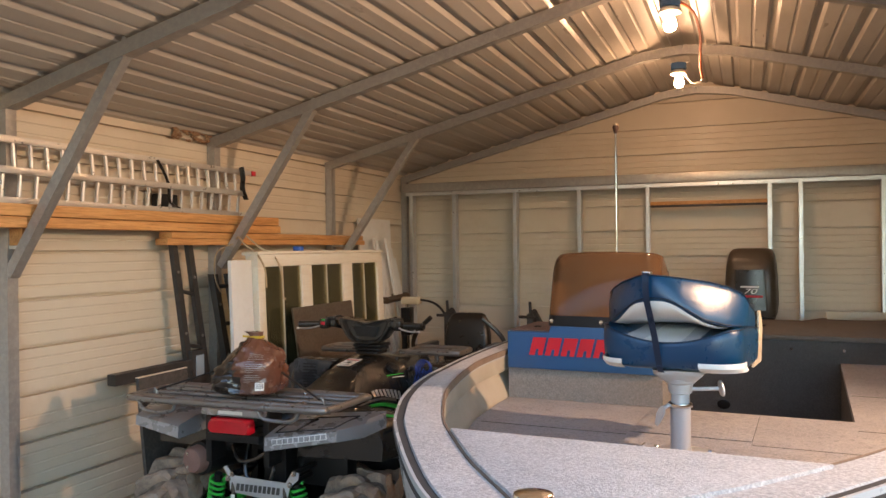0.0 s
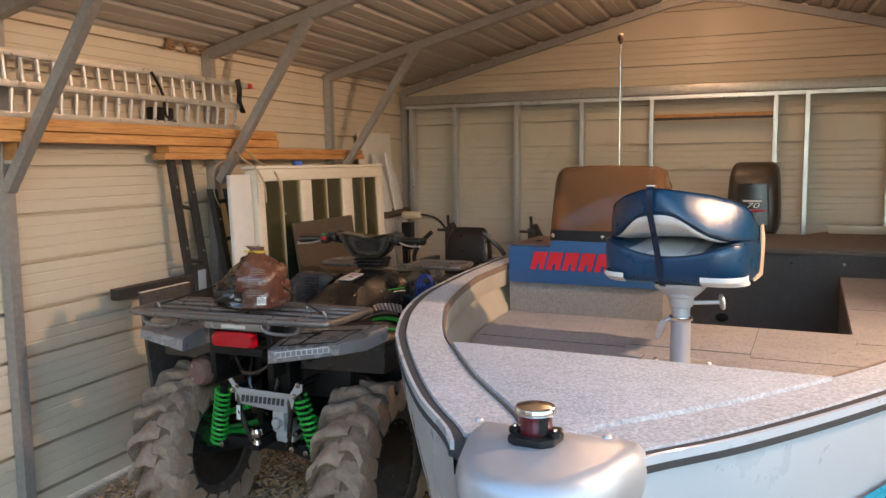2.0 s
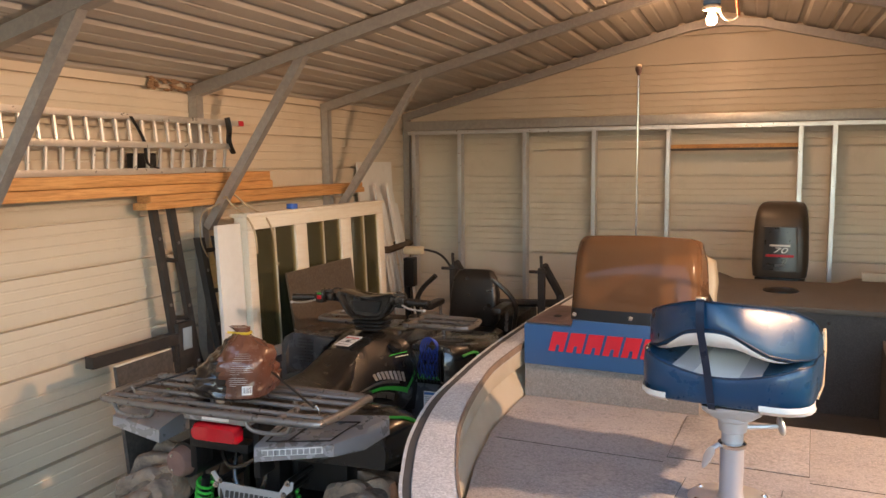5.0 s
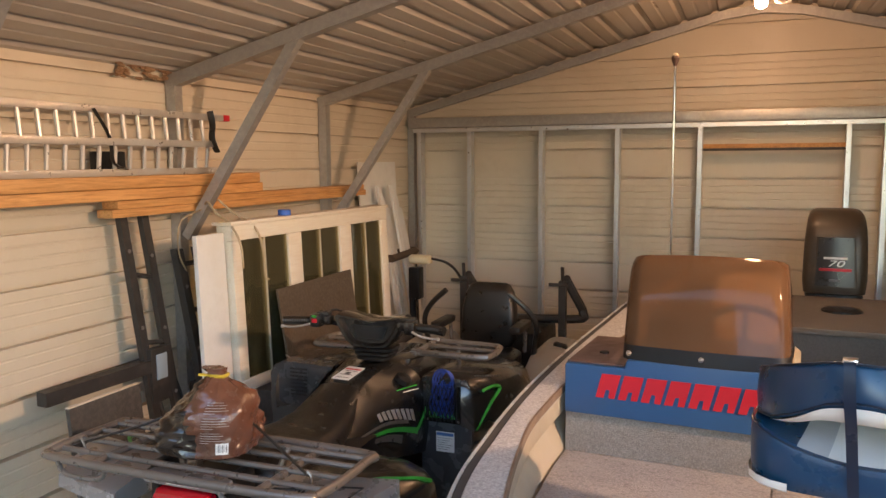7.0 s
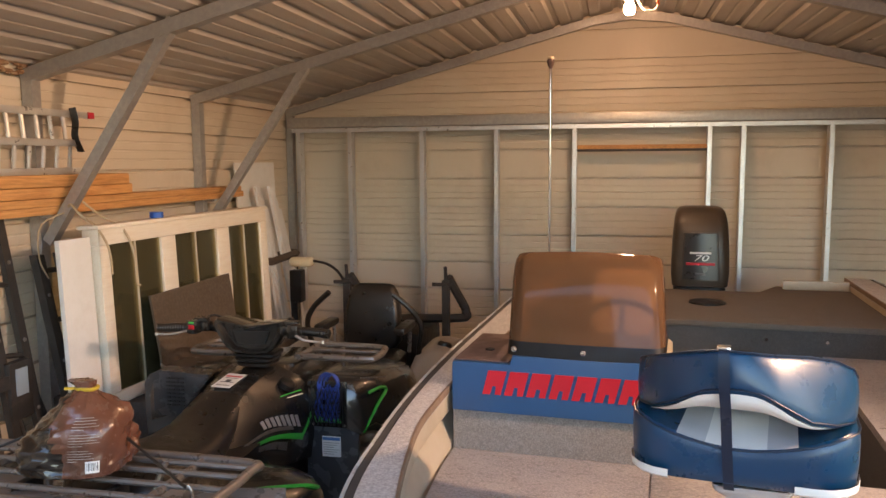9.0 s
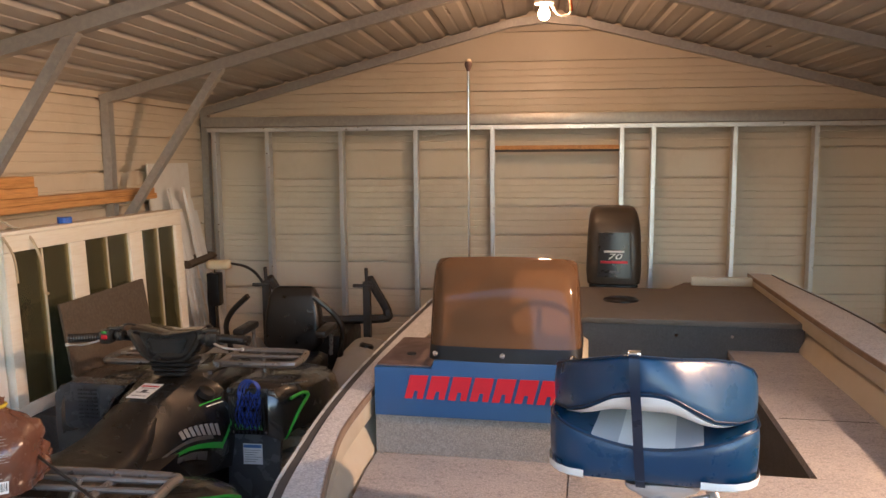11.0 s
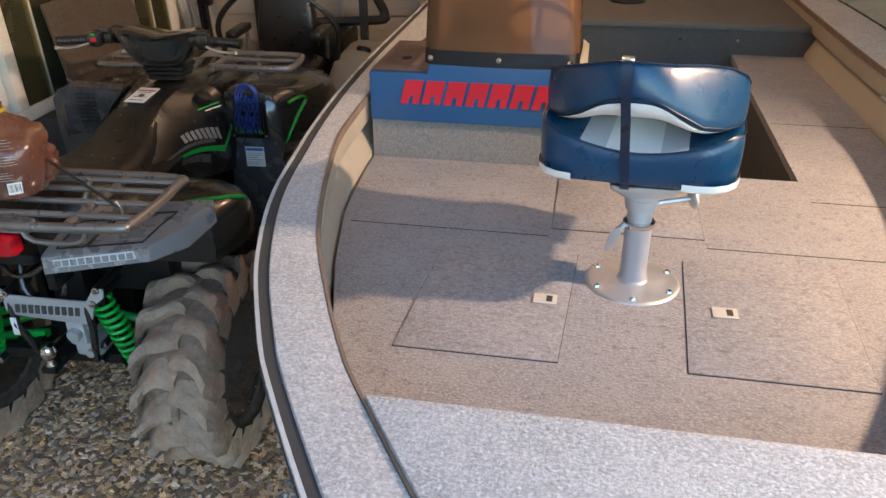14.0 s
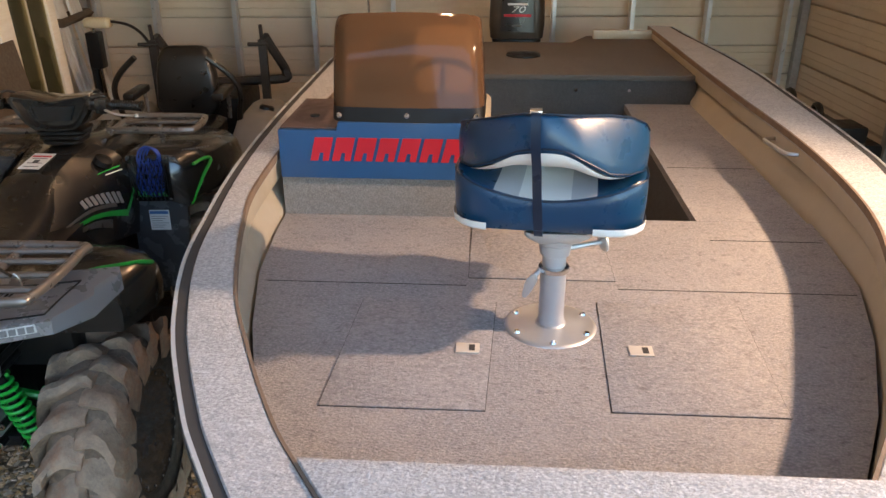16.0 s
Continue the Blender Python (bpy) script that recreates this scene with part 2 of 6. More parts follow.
M["stripe_blue"] = material("blue_stripe", (0.02, 0.10, 0.32), 0.3, second=(0.015, 0.05, 0.14), scale=8)
M["stripe_teal"] = material("teal_stripe", (0.03, 0.34, 0.48), 0.3)
M["maroon"] = material("maroon_trim", (0.10, 0.06, 0.055), 0.7, second=(0.07, 0.045, 0.04), scale=9)
M["face_gloss"] = material("gloss_black_panel", (0.012, 0.013, 0.015), 0.30, second=(0.016, 0.017, 0.019), scale=5, spec=0.6, rough_var=0.05)
M["latch_grey"] = material("grey_latch", (0.10, 0.10, 0.105), 0.45, second=(0.08, 0.08, 0.085), scale=8)
M["cowl"] = material("faded_black_cowl", (0.036, 0.027, 0.020), 0.4, second=(0.052, 0.037, 0.025), scale=4, blotch=(0.15, 0.095, 0.055), blotch_amount=0.4, blotch_scale=5)


def glass_material(name, colour, rough, alpha_mix, dust, dusty):
    """Tinted clear sheet under a film of dust."""
    mat = bpy.data.materials.new(name)
    mat.use_nodes = True
    nt = mat.node_tree
    out = nt.nodes["Material Output"]
    nt.nodes.remove(nt.nodes["Principled BSDF"])
    clear, gloss, mixer, fres = (nt.nodes.new(n) for n in ("ShaderNodeBsdfTransparent", "ShaderNodeBsdfGlossy", "ShaderNodeMixShader", "ShaderNodeFresnel"))
    clear.inputs["Color"].default_value = (*colour, 1)
    gloss.inputs["Roughness"].default_value = rough
    fres.inputs["IOR"].default_value = alpha_mix
    nt.links.new(fres.outputs[0], mixer.inputs[0])
    film, layer = nt.nodes.new("ShaderNodeBsdfDiffuse"), nt.nodes.new("ShaderNodeMixShader")
    film.inputs["Color"].default_value = (*dust, 1)
    layer.inputs[0].default_value = dusty
    nt.links.new(clear.outputs[0], layer.inputs[1])
    nt.links.new(film.outputs[0], layer.inputs[2])
    nt.links.new(layer.outputs[0], mixer.inputs[1])
    nt.links.new(gloss.outputs[0], mixer.inputs[2])
    nt.links.new(mixer.outputs[0], out.inputs["Surface"])
    return mat


M["smoked"] = glass_material("smoked_acrylic", (0.34, 0.18, 0.095), 0.07, 1.27, (0.19, 0.098, 0.050), 0.46)
M["pane"] = glass_material("window_glass", (0.80, 0.78, 0.52), 0.02, 1.5, (0.20, 0.18, 0.09), 0.25)

ground = Build()
ground.add([(-400, -400, 0), (400, -400, 0), (400, 400, 0), (-400, 400, 0)], [(0, 1, 2, 3)])
solid("ground", ground, M["gravel"], "brown and grey crushed gravel ground", "ground", kind="structure")

# unseen brown slabs added outside the carport to block low sky light
M["render"] = material("sky_blocker_brown", (0.15, 0.13, 0.11), 0.9, second=(0.12, 0.105, 0.09), scale=0.6, grain=(0.19, 0.165, 0.14), grain_scale=8)
solid("wall_opposite", Build().span((-6.0, -5.3, 0), (-0.3, -5.0, 5.3)), M["render"], "unseen plain brown slab added in front of the carport to block sky light", "wall", kind="structure")
solid("wall_yard", Build().span((-6.3, -5.3, 0), (-6.004, 1.0, 5.3)), M["render"], "unseen plain brown slab added at the left to block sky light", "wall", kind="structure")

FRAMES = [1.229, 2.758, 4.287, 5.816, 7.345]
PANEL = 0.9144


def wall_panels(wall, spans, place, material_, first):
    ribs = ((-0.0095, 0.0), (-0.0085, 0.036), (0.0085, 0.036), (0.0095, 0.0), (0.060, 0.0), (0.063, 0.0035), (0.069, 0.0035), (0.072, 0.0), (0.112, 0.0), (0.115, 0.004), (0.121, 0.004), (0.124, 0.0), (0.164, 0.0), (0.167, 0.0035), (0.173, 0.0035), (0.176, 0.0))
    for lo, hi in spans:
        cladding("panel", sheet(lo, hi, 0.2286, first, ribs), lambda a, h, e: place(a, h, e), material_, wall)


def panel_spans(lo, hi):
    out, a = [], lo
    while a < hi - 0.01:
        out.append((a, min(a + PANEL, hi)))
        a += PANEL
    return out


wall_left = thing("wall_left", Matrix(), "tan ribbed sheet-metal wall with horizontal panels", "wall", kind="structure")
wall_panels(wall_left, panel_spans(0.02, 2.48), lambda a, h, e: (LEFT_X - h, (FRONT_Y, BACK_Y)[e], a), M["siding"], 0.087)
wall_right = thing("wall_right", Matrix(), "tan ribbed sheet-metal wall with horizontal panels", "wall", kind="structure")
wall_panels(wall_right, panel_spans(0.02, 2.48), lambda a, h, e: (RIGHT_X + h, (FRAMES[1], BACK_Y)[e], a), M["siding"], 0.087)
wall_back = thing("wall_back", Matrix(), "tan ribbed sheet-metal back wall with a gable", "wall", kind="structure")


def gable_x(z, side):
    if z <= EAVE_Z + 0.03:
        return (LEFT_X, RIGHT_X)[side]
    t = (z - EAVE_Z - 0.03) / (RIDGE_Z + 0.055 - EAVE_Z - 0.03)
    return RIDGE_X + ((LEFT_X, RIGHT_X)[side] - RIDGE_X) * max(1 - t, 0.004)


wall_panels(wall_back, panel_spans(0.06, RIDGE_Z + 0.05), lambda a, h, e: (gable_x(a, e), BACK_Y + h, a), M["siding"], 0.1786)

for x, side in ((LEFT_X, -1), (RIGHT_X, 1)):
    b = Build()
    b.span((x + side * 0.06, BACK_Y + 0.022, 0.0), (x - side * 0.04, BACK_Y + 0.028, 2.52))
    b.span((x + side * 0.0225, BACK_Y - 0.06, 0.0), (x + side * 0.0285, BACK_Y + 0.0215, 2.52))
    part("corner_trim", b, M["siding"], wall_back)

# roof: ribs run along the building
roof_b = Build()
for side in (0, 1):
    eave = (LEFT_X - 0.02, RIGHT_X + 0.02)[side]
    run = math.hypot(eave - RIDGE_X, RIDGE_Z - EAVE_Z)
    ux, uz = (eave - RIDGE_X) / run, (EAVE_Z - RIDGE_Z) / run
    prof = sheet(0.0, run + 0.05, first=0.12)
    a0, a1 = FRONT_Y - 0.05, BACK_Y + 0.03
    ring = lambda y, lift: [(RIDGE_X + ux * a, y, RIDGE_Z + uz * a + h + lift) for a, h in prof]
    roof_b.loft([ring(a0, 0), ring(a1, 0), ring(a1, 0.001), ring(a0, 0.001), ring(a0, 0)], cap=False, closed=False)
solid("ceiling", roof_b, M["roof"], "ribbed sheet-metal roof seen from below", "ceiling", kind="structure", sharp=20)


def square_tube(b, p, q, s=0.058, m=None):
    b.tube([p, q], s * 0.7071, seg=4, square=True, m=m)


def frame_bow(y):
    fr = thing("roof_frame", Matrix.Translation((0, y, 0)), "dull galvanised square-tube frame with corner braces", "frame", "roof frames", "structure")
    for side in (0, 1):
        eave = (LEFT_X + 0.035, RIGHT_X - 0.035)[side]
        b = Build()
        square_tube(b, (eave, 0, 0.0), (eave, 0, 2.418))
        part("post", b, M["frame"], fr)
        b = Build()
        top = RIDGE_Z - 0.04
        pts = [(eave - (0.03, -0.03)[side], 0, EAVE_Z - 0.05), (RIDGE_X + (eave - RIDGE_X) * 0.10, 0, top - 0.075), (RIDGE_X, 0, top - 0.045)]
        b.tube(pts, 0.062 * 0.7071, seg=4, square=True)
        part("rafter", b, M["frame"], fr)
        s = (1, -1)[side]
        sag = 0.02 * (y - 2.758)
        if y < 7.3:
            b = Build()
            b.tube([(eave + s * (0.022 + sag), 0, 1.605), (eave + s * (0.738 + sag), 0, 2.622)], 0.05 * 0.7071, seg=4, square=True)
            part("brace", b, M["frame"], fr)
    return fr


for y in FRAMES:
    frame_bow(y)

# stud framing on the back wall
STUDS = [-2.775, -2.327, -1.717, -1.11, -0.50, 0.497, 0.735, 1.34, 1.93, 2.55]
framing = thing("stud_framing", Matrix(), "galvanised steel studs and track along the back wall", "framing", kind="structure")


def c_channel(b, p, q, w, d):
    """Open channel from p to q, along z or x, its web towards the room."""
    horizontal = abs(q[0] - p[0]) > abs(q[2] - p[2])
    t = 0.002
    if horizontal:
        b.span((p[0], p[1], p[2] - w / 2), (q[0], p[1] + t, p[2] + w / 2))
        for s in (-1, 1):
            b.span((p[0], p[1] + t, p[2] + s * w / 2 - t / 2), (q[0], p[1] + d, p[2] + s * w / 2 + t / 2))
    else:
        b.span((p[0] - w / 2, p[1], p[2]), (p[0] + w / 2, p[1] + t, q[2]))
        for s in (-1, 1):
            b.span((p[0] + s * w / 2 - t / 2, p[1] + t, p[2]), (p[0] + s * w / 2 + t / 2, p[1] + d, q[2]))


for x in STUDS:
    b = Build()
    c_channel(b, (x, 7.215, 0.02), (x, 7.215, 2.225), 0.031, 0.09)
    part("stud", b, M["galv"], framing)
b = Build()
c_channel(b, (-2.83, 7.212, 2.24), (2.6, 7.212, 2.24), 0.03, 0.095)
part("track", b, M["galv"], framing)
b = Build()
c_channel(b, (-2.83, 7.212, 0.015), (2.6, 7.212, 0.015), 0.03, 0.095)
part("track", b, M["galv"], framing)
b = Build()
b.span((LEFT_X + 0.06, 7.22, 2.262), (RIGHT_X - 0.06, 7.30, 2.345), 0.006)
part("header_beam", b, M["frame"], framing)

# ---- boat ----
BOAT = pose(0.02, 1.05, 0, 0, 0, -4)
TOP, DECK, REAR = 1.25, 1.04, 1.19
OUTER = [(0.06, 0.05), (0.12, 0.10), (0.25, 0.172), (0.40, 0.298), (0.583, 0.427), (0.807, 0.569), (0.991, 0.673), (1.261, 0.799), (1.625, 0.912), (2.136, 0.985), (2.76, 1.02), (3.5, 1.03), (4.3, 1.03), (5.22, 0.985)]
INNER = [(0.24, 0.012), (0.36, 0.08), (0.50, 0.192), (0.61, 0.277), (0.786, 0.395), (0.937, 0.490), (1.142, 0.597), (1.42, 0.720), (1.86, 0.846), (2.22, 0.882), (2.7, 0.886), (3.3, 0.860), (4.1, 0.840), (5.22, 0.82)]
BOW_END, WELL_END = 0.83, 3.97


def half_width(table, y):
    for (y0, w0), (y1, w1) in zip(table, table[1:]):
        if y <= y1:
            return w0 + (w1 - w0) * (y - y0) / (y1 - y0)
    return table[-1][1]


FINE_OUTER = [(p.x, p.y) for p in smooth_path([(y, w, 0) for y, w in OUTER], 6)]
FINE_INNER = [(p.x, p.y) for p in smooth_path([(y, w, 0) for y, w in INNER], 6)]
# the starboard cap runs a little wider amidships
CAP_INNER = {-1: FINE_INNER, 1: [(y, w - 0.024 * math.exp(-(((y - 1.75) / 0.5) ** 2))) for y, w in FINE_INNER]}
boat = thing("bass_boat", BOAT, "white aluminium bass boat with grey carpeted decks", "boat")

# hull skin
b = Build()
rings = []
for y, w in FINE_OUTER:
    keel = 0.42 + 0.55 * max(0.0, 1 - y / 1.3) ** 1.6
    chine = keel + 0.16
    flare = min(1.0, 0.55 + 0.3 * y)
    w = max(w - 0.009, 0.02)
    half = [(w, y, TOP - 0.03), (w * 0.985, y + 0.01, 1.12), (w * (0.80 + 0.14 * flare), y + 0.05, max(0.88, chine + 0.05)), (w * 0.80 * flare, y + 0.10, chine), (0.0, y + 0.14, keel)]
    rings.append([(-x, yy, z) for x, yy, z in half] + half[-2::-1])
b.loft(rings, closed=False)
n = len(rings[-1])
b.add([(x, y, min(z, REAR - 0.06)) for x, y, z in rings[-1]], [tuple(range(n))])
part("hull", b, M["hull"], boat, sharp=30)

# painted swoosh on each hull side, a hair proud of the skin
for s in (-1, 1):
    for name, mat, lo, hi, off in (("stripe", M["stripe_blue"], -0.085, 0.0, 0.006), ("stripe", M["stripe_teal"], -0.02, 0.012, 0.009)):
        b = Build()
        A, C = [], []
        for y, w in FINE_OUTER:
            if (0.5 if s > 0 else 1.7) < y < 3.6:
                z = 1.01 + 0.10 * (y - 0.5)
                z = min(z, 1.15)
                for row, dz in ((A, lo), (C, hi)):
                    zz = min(z + dz, 1.19)
                    t = (1.12 - zz) / 0.24
                    ww = (w - 0.009) * (0.985 - max(t, 0) * 0.045) + off
                    row.append((s * ww, y + 0.02, zz))
        b.loft([A, C], closed=False)
        part(name, b, mat, boat)


def ribbon(table, offset, z, depth, height, s, start=0.0, end=9.0):
    """A rail that follows a side line."""
    rows = []
    for y, w in table:
        if start <= y <= end:
            x = w + offset
            rows.append([(s * x, y, z), (s * (x + depth), y, z), (s * (x + depth), y, z + height), (s * x, y, z + height)])
    return Build().loft(rows)


for s in (-1, 1):
    part("gunwale_rail", ribbon(FINE_OUTER, -0.0125, TOP - 0.017, 0.0085, 0.015, s, 0.20), M["hull"], boat, "white aluminium gunwale rail")
    part("rubber_insert", ribbon(FINE_OUTER, -0.0345, TOP - 0.034, 0.0215, 0.030, s, 0.20), M["seam"], boat, "dark rubber strip inside the rail")
    part("rubber_band", ribbon(FINE_OUTER, -0.012, TOP - 0.029, 0.010, 0.0115, s, 0.20), M["seam"], boat, "dark rubber rub band under the rail")

# carpeted gunwale caps
for s in (-1, 1):
    rows = []
    for i in range(61):
        y = 0.24 + (5.22 - 0.24) * (i / 60) ** 1.25
        o, c = half_width(FINE_OUTER, y) - 0.035, max(half_width(CAP_INNER[s], y), 0.006)
        o = max(o, c + 0.01)
        mid = (o + c) / 2
        rows.append([(s * o, y, TOP - 0.004), (s * (o - 0.003), y, TOP), (s * mid, y, TOP + 0.002), (s * (c + 0.006), y, TOP), (s * c, y, TOP - 0.006), (s * c, y, TOP - 0.03), (s * o, y, TOP - 0.03)])
    part("gunwale_cap", Build().loft(rows), M["carpet_pale"], boat)
    part("edge_trim", ribbon(CAP_INNER[s], -0.004, TOP - 0.022, 0.007, 0.0235, s, 0.30 if s < 0 else BOW_END - 0.01), M["rubber"], boat)
    # inner side
    rows = []
    for (y, w), (_, c) in zip(FINE_INNER, CAP_INNER[s]):
        if y >= BOW_END:
            rows.append([(s * (c + 0.004), y, TOP - 0.02), (s * (c + 0.003), y, TOP - 0.088), (s * (c + 0.006), y, TOP - 0.094), (s * (w + 0.036), y, TOP - 0.098), (s * (w + 0.030), y, TOP - 0.125), (s * (w - 0.006), y, 1.055), (s * (w - 0.012), y, 0.62)])
    part("inner_side", Build().loft(rows, closed=False), M["cream"], boat)

# bow deck at gunwale level and its riser
pts = [(w - 0.005, y) for y, w in FINE_INNER if 0.26 < y < BOW_END - 0.01]
pts = [(0.02, 0.26)] + pts + [(half_width(FINE_INNER, BOW_END) - 0.005, BOW_END)]
outline = [(x + 0.03 * y, y) for x, y in pts] + [(-x, y) for x, y in pts[::-1]]
part("bow_deck", Build().prism(outline, 0.037, Matrix.Translation((0, 0, TOP - 0.028)), 0.003), M["carpet_pale"], boat)
b = Build()
w = half_width(FINE_INNER, BOW_END) - 0.05
b.span((-w, BOW_END - 0.018, DECK - 0.02), (w, BOW_END - 0.003, TOP - 0.029))
part("riser", b, M["carpet"], boat)

# front casting deck
ys = [BOW_END, 0.95, 1.1, 1.3, 1.6, 1.9, 2.2, 2.36]
outline = [(half_width(FINE_INNER, y) - 0.015, y) for y in ys] + [(-half_width(FINE_INNER, y) + 0.015, y) for y in ys[::-1]]
part("casting_deck", Build().prism(outline, 0.03, Matrix.Translation((0, 0, DECK - 0.03))), M["carpet"], boat)
b = Build()
b.span((0.502, 2.362, DECK - 0.03), (0.86, WELL_END, DECK))
part("side_deck", b, M["carpet"], boat)


def lid(x0, y0, x1, y1, cut=0.0):
    """A carpeted hatch lid in its dark gap."""
    g = 0.0013
    outline = [(x0 - g, y0 - g), (x1 + g, y0 - g), (x1 + g - cut, y1 + g), (x0 - g, y1 + g)]
    part("hatch_gap", Build().prism(outline, 0.0015, Matrix.Translation((0, 0, DECK))), M["seam"], boat)
    outline = [(x0, y0), (x1, y0), (x1 - cut, y1), (x0, y1)]
    return part("hatch_lid", Build().prism(outline, 0.0035, Matrix.Translation((0, 0, DECK)), 0.0012), M["carpet"], boat)


left_lid = lid(-0.510, 1.265, -0.157, 1.75)
right_lid = lid(0.108, 1.275, 0.474, 1.762)
mid_lid = lid(-0.237, 1.893, 0.172, 2.34)
for x0, x1, y in ((-0.80, -0.242, 1.845), (0.174, 0.81, 1.845), (0.506, 0.85, 2.20)):
    b = Build()
    b.span((x0, y, DECK), (x1, y + 0.0025, DECK + 0.0012))
    part("seam", b, M["seam"], boat)
b = Build()
b.span((0.515, 2.925, DECK), (0.855, 2.9275, DECK + 0.0012))
part("seam", b, M["seam"], boat)


def latch(x, y, parent):
    b = Build()
    b.prism([(-0.028, -0.022), (0.028, -0.022), (0.028, 0.022), (-0.028, 0.022)], 0.004, Matrix.Translation((x, y, DECK + 0.0035)), 0.0015)
    lt = part("latch", b, M["latch"], parent, "tan plastic flush hatch latch")
    b = Build()
    b.box((x + 0.010, y, DECK + 0.0078), (0.014, 0.026, 0.0012), 0.0)
    part("finger_hole", b, M["seam"], lt)


latch(-0.227, 1.507, left_lid)
latch(0.181, 1.517, right_lid)

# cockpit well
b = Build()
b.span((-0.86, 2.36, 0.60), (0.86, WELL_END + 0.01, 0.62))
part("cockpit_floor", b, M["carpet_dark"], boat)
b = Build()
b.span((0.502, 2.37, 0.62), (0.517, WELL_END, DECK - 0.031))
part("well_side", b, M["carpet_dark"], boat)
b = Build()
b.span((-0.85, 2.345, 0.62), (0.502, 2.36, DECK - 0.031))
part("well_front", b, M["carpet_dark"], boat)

# console on its carpeted base
b = Build()
b.span((-0.872, 2.352, DECK + 0.001), (-0.20, 2.372, 1.1745))
b.span((-0.22, 2.372, 0.62), (-0.20, 2.84, 1.1745))
part("console_base", b, M["carpet_mid"], boat)
console = part("console", Build().prism([(-0.872, 0.0), (-0.212, 0.0), (-0.212, 0.190), (-0.675, 0.190), (-0.680, 0.162), (-0.872, 0.162)], 0.42, Matrix.Translation((0, 2.757, 1.1745)) @ pose(0, 0, 0, 90, 0, 0), 0.006), M["blue"], boat, "blue painted steering console")
b = Build()
b.span((-0.866, 2.347, 1.338), (-0.685, 2.74, 1.3435), 0.002)
part("console_top", b, M["maroon"], console)
b = Build()
b.lathe([(0.016, 0), (0.016, 0.004), (0.009, 0.006)], Matrix.Translation((-0.78, 2.49, 1.3435)), 16)
part("cap", b, M["pitch"], console)
# lettering as plain slanted blocks
for i in range(7):
    x0 = -0.770 + i * 0.0712
    b = Build()
    h, wd, sl = 0.078, 0.060, 0.02
    b.prism([(x0, 0), (x0 + wd * 0.42, 0), (x0 + wd * 0.42 + sl * 0.4, h * 0.35), (x0 + wd * 0.62 + sl * 0.4, h * 0.35), (x0 + wd * 0.68, 0), (x0 + wd, 0), (x0 + wd + sl, h), (x0 + sl, h)], 0.002, Matrix.Translation((0, 2.3355, 1.236)) @ pose(0, 0, 0, 90, 0, 0))
    part("lettering", b, M["red"], console, "red slanted lettering block")

# smoked windshield: front pane wrapping back along both sides
def shield_ring(t):
    """One level of the windshield, t from 0 at the foot to 1 at the top."""
    cx, half = -0.450 - 0.010 * t, 0.247 - 0.010 * t
    front = 2.352 + 0.090 * t + 0.055 * t**8
    z = 1.364 + 0.328 * (1 - (1 - t) ** 1.1) - 0.012 * t**8
    back = 2.64 + 0.02 * t
    r = 0.045 + 0.02 * t
    drop = 0.11 * t**4
    cut = 0.4 * t**4
    pts = [(cx - half, back, z - drop)]
    for k in range(7):
        a = math.pi + math.pi / 2 * k / 6
        pts.append((cx - half + r + r * math.cos(a), front + r + r * math.sin(a), z - cut * (r + r * math.sin(a))))
    for k in range(1, 6):
        pts.append((cx - half + r + (2 * half - 2 * r) * k / 6, front - 0.012 * math.sin(math.pi * k / 6), z + 0.006 * t * math.sin(math.pi * k / 6)))
    for k in range(7):
        a = 1.5 * math.pi + math.pi / 2 * k / 6
        pts.append((cx + half - r + r * math.cos(a), front + r + r * math.sin(a), z - cut * (r + r * math.sin(a))))
    pts.append((cx + half, back, z - drop))
    return pts


shield = part("windshield", Build().loft([shield_ring(i / 12) for i in range(13)], closed=False), M["smoked"], console, "brown smoked acrylic windshield", sharp=60)
shield.visible_shadow = False
low = Build().loft([[(x, y - 0.003, z) for x, y, z in shield_ring(i / 3 * 0.125)] for i in range(4)], closed=False)
part("windshield_band", low, M["black"], console, "black band along the windshield foot")
for x in (-0.668, -0.452, -0.232):
    b = Build()
    b.lathe([(0.0, 0.0), (0.008, 0.001), (0.010, 0.004), (0.010, 0.008)], Matrix.Translation((x, 2.338, 1.386)) @ pose(0, 0, 0, -90, 0, 0), 12)
    part("screw", b, M["chrome"], console)
# steering wheel behind it
wheel = part("steering_wheel", Build().tube([(0.155 * math.cos(a), 0.155 * math.sin(a), 0) for a in [2 * math.pi * k / 32 for k in range(32)]], 0.013, 8, loop=True), M["black"], console, m=pose(-0.37, 2.82, 1.335, 50, 0, 0))
b = Build()
for k in range(3):
    a = math.pi / 2 + 2 * math.pi * k / 3
    b.tube([(0, 0, -0.02), (0.15 * math.cos(a), 0.15 * math.sin(a), 0)], 0.009, 6)
b.lathe([(0.0, -0.05), (0.035, -0.05), (0.04, -0.01), (0.02, 0.0)], seg=16)
part("spokes", b, M["black"], wheel)

# helm seat in the cockpit
helm = thing("helm_seat", BOAT @ pose(-0.405, 3.28, 0.67), "cream vinyl helm seat in the cockpit", "boat seat")
b = Build()
b.loft([cushion_ring(0, 0, 0.2 + g, 0.2 + g, z, 0.06) for z, g in ((0.42, 0.0), (0.44, 0.02), (0.52, 0.02), (0.54, 0.0))])
part("cushion", b, M["tan"], helm)
b = Build()
b.loft([cushion_ring(0, 0.17 + (z - 0.54) * 0.25, 0.12 + g, 0.04 + g * 0.5, z, 0.03) for z, g in ((0.545, 0.0), (0.60, 0.02), (0.70, 0.025), (0.80, 0.01), (0.825, -0.03))])
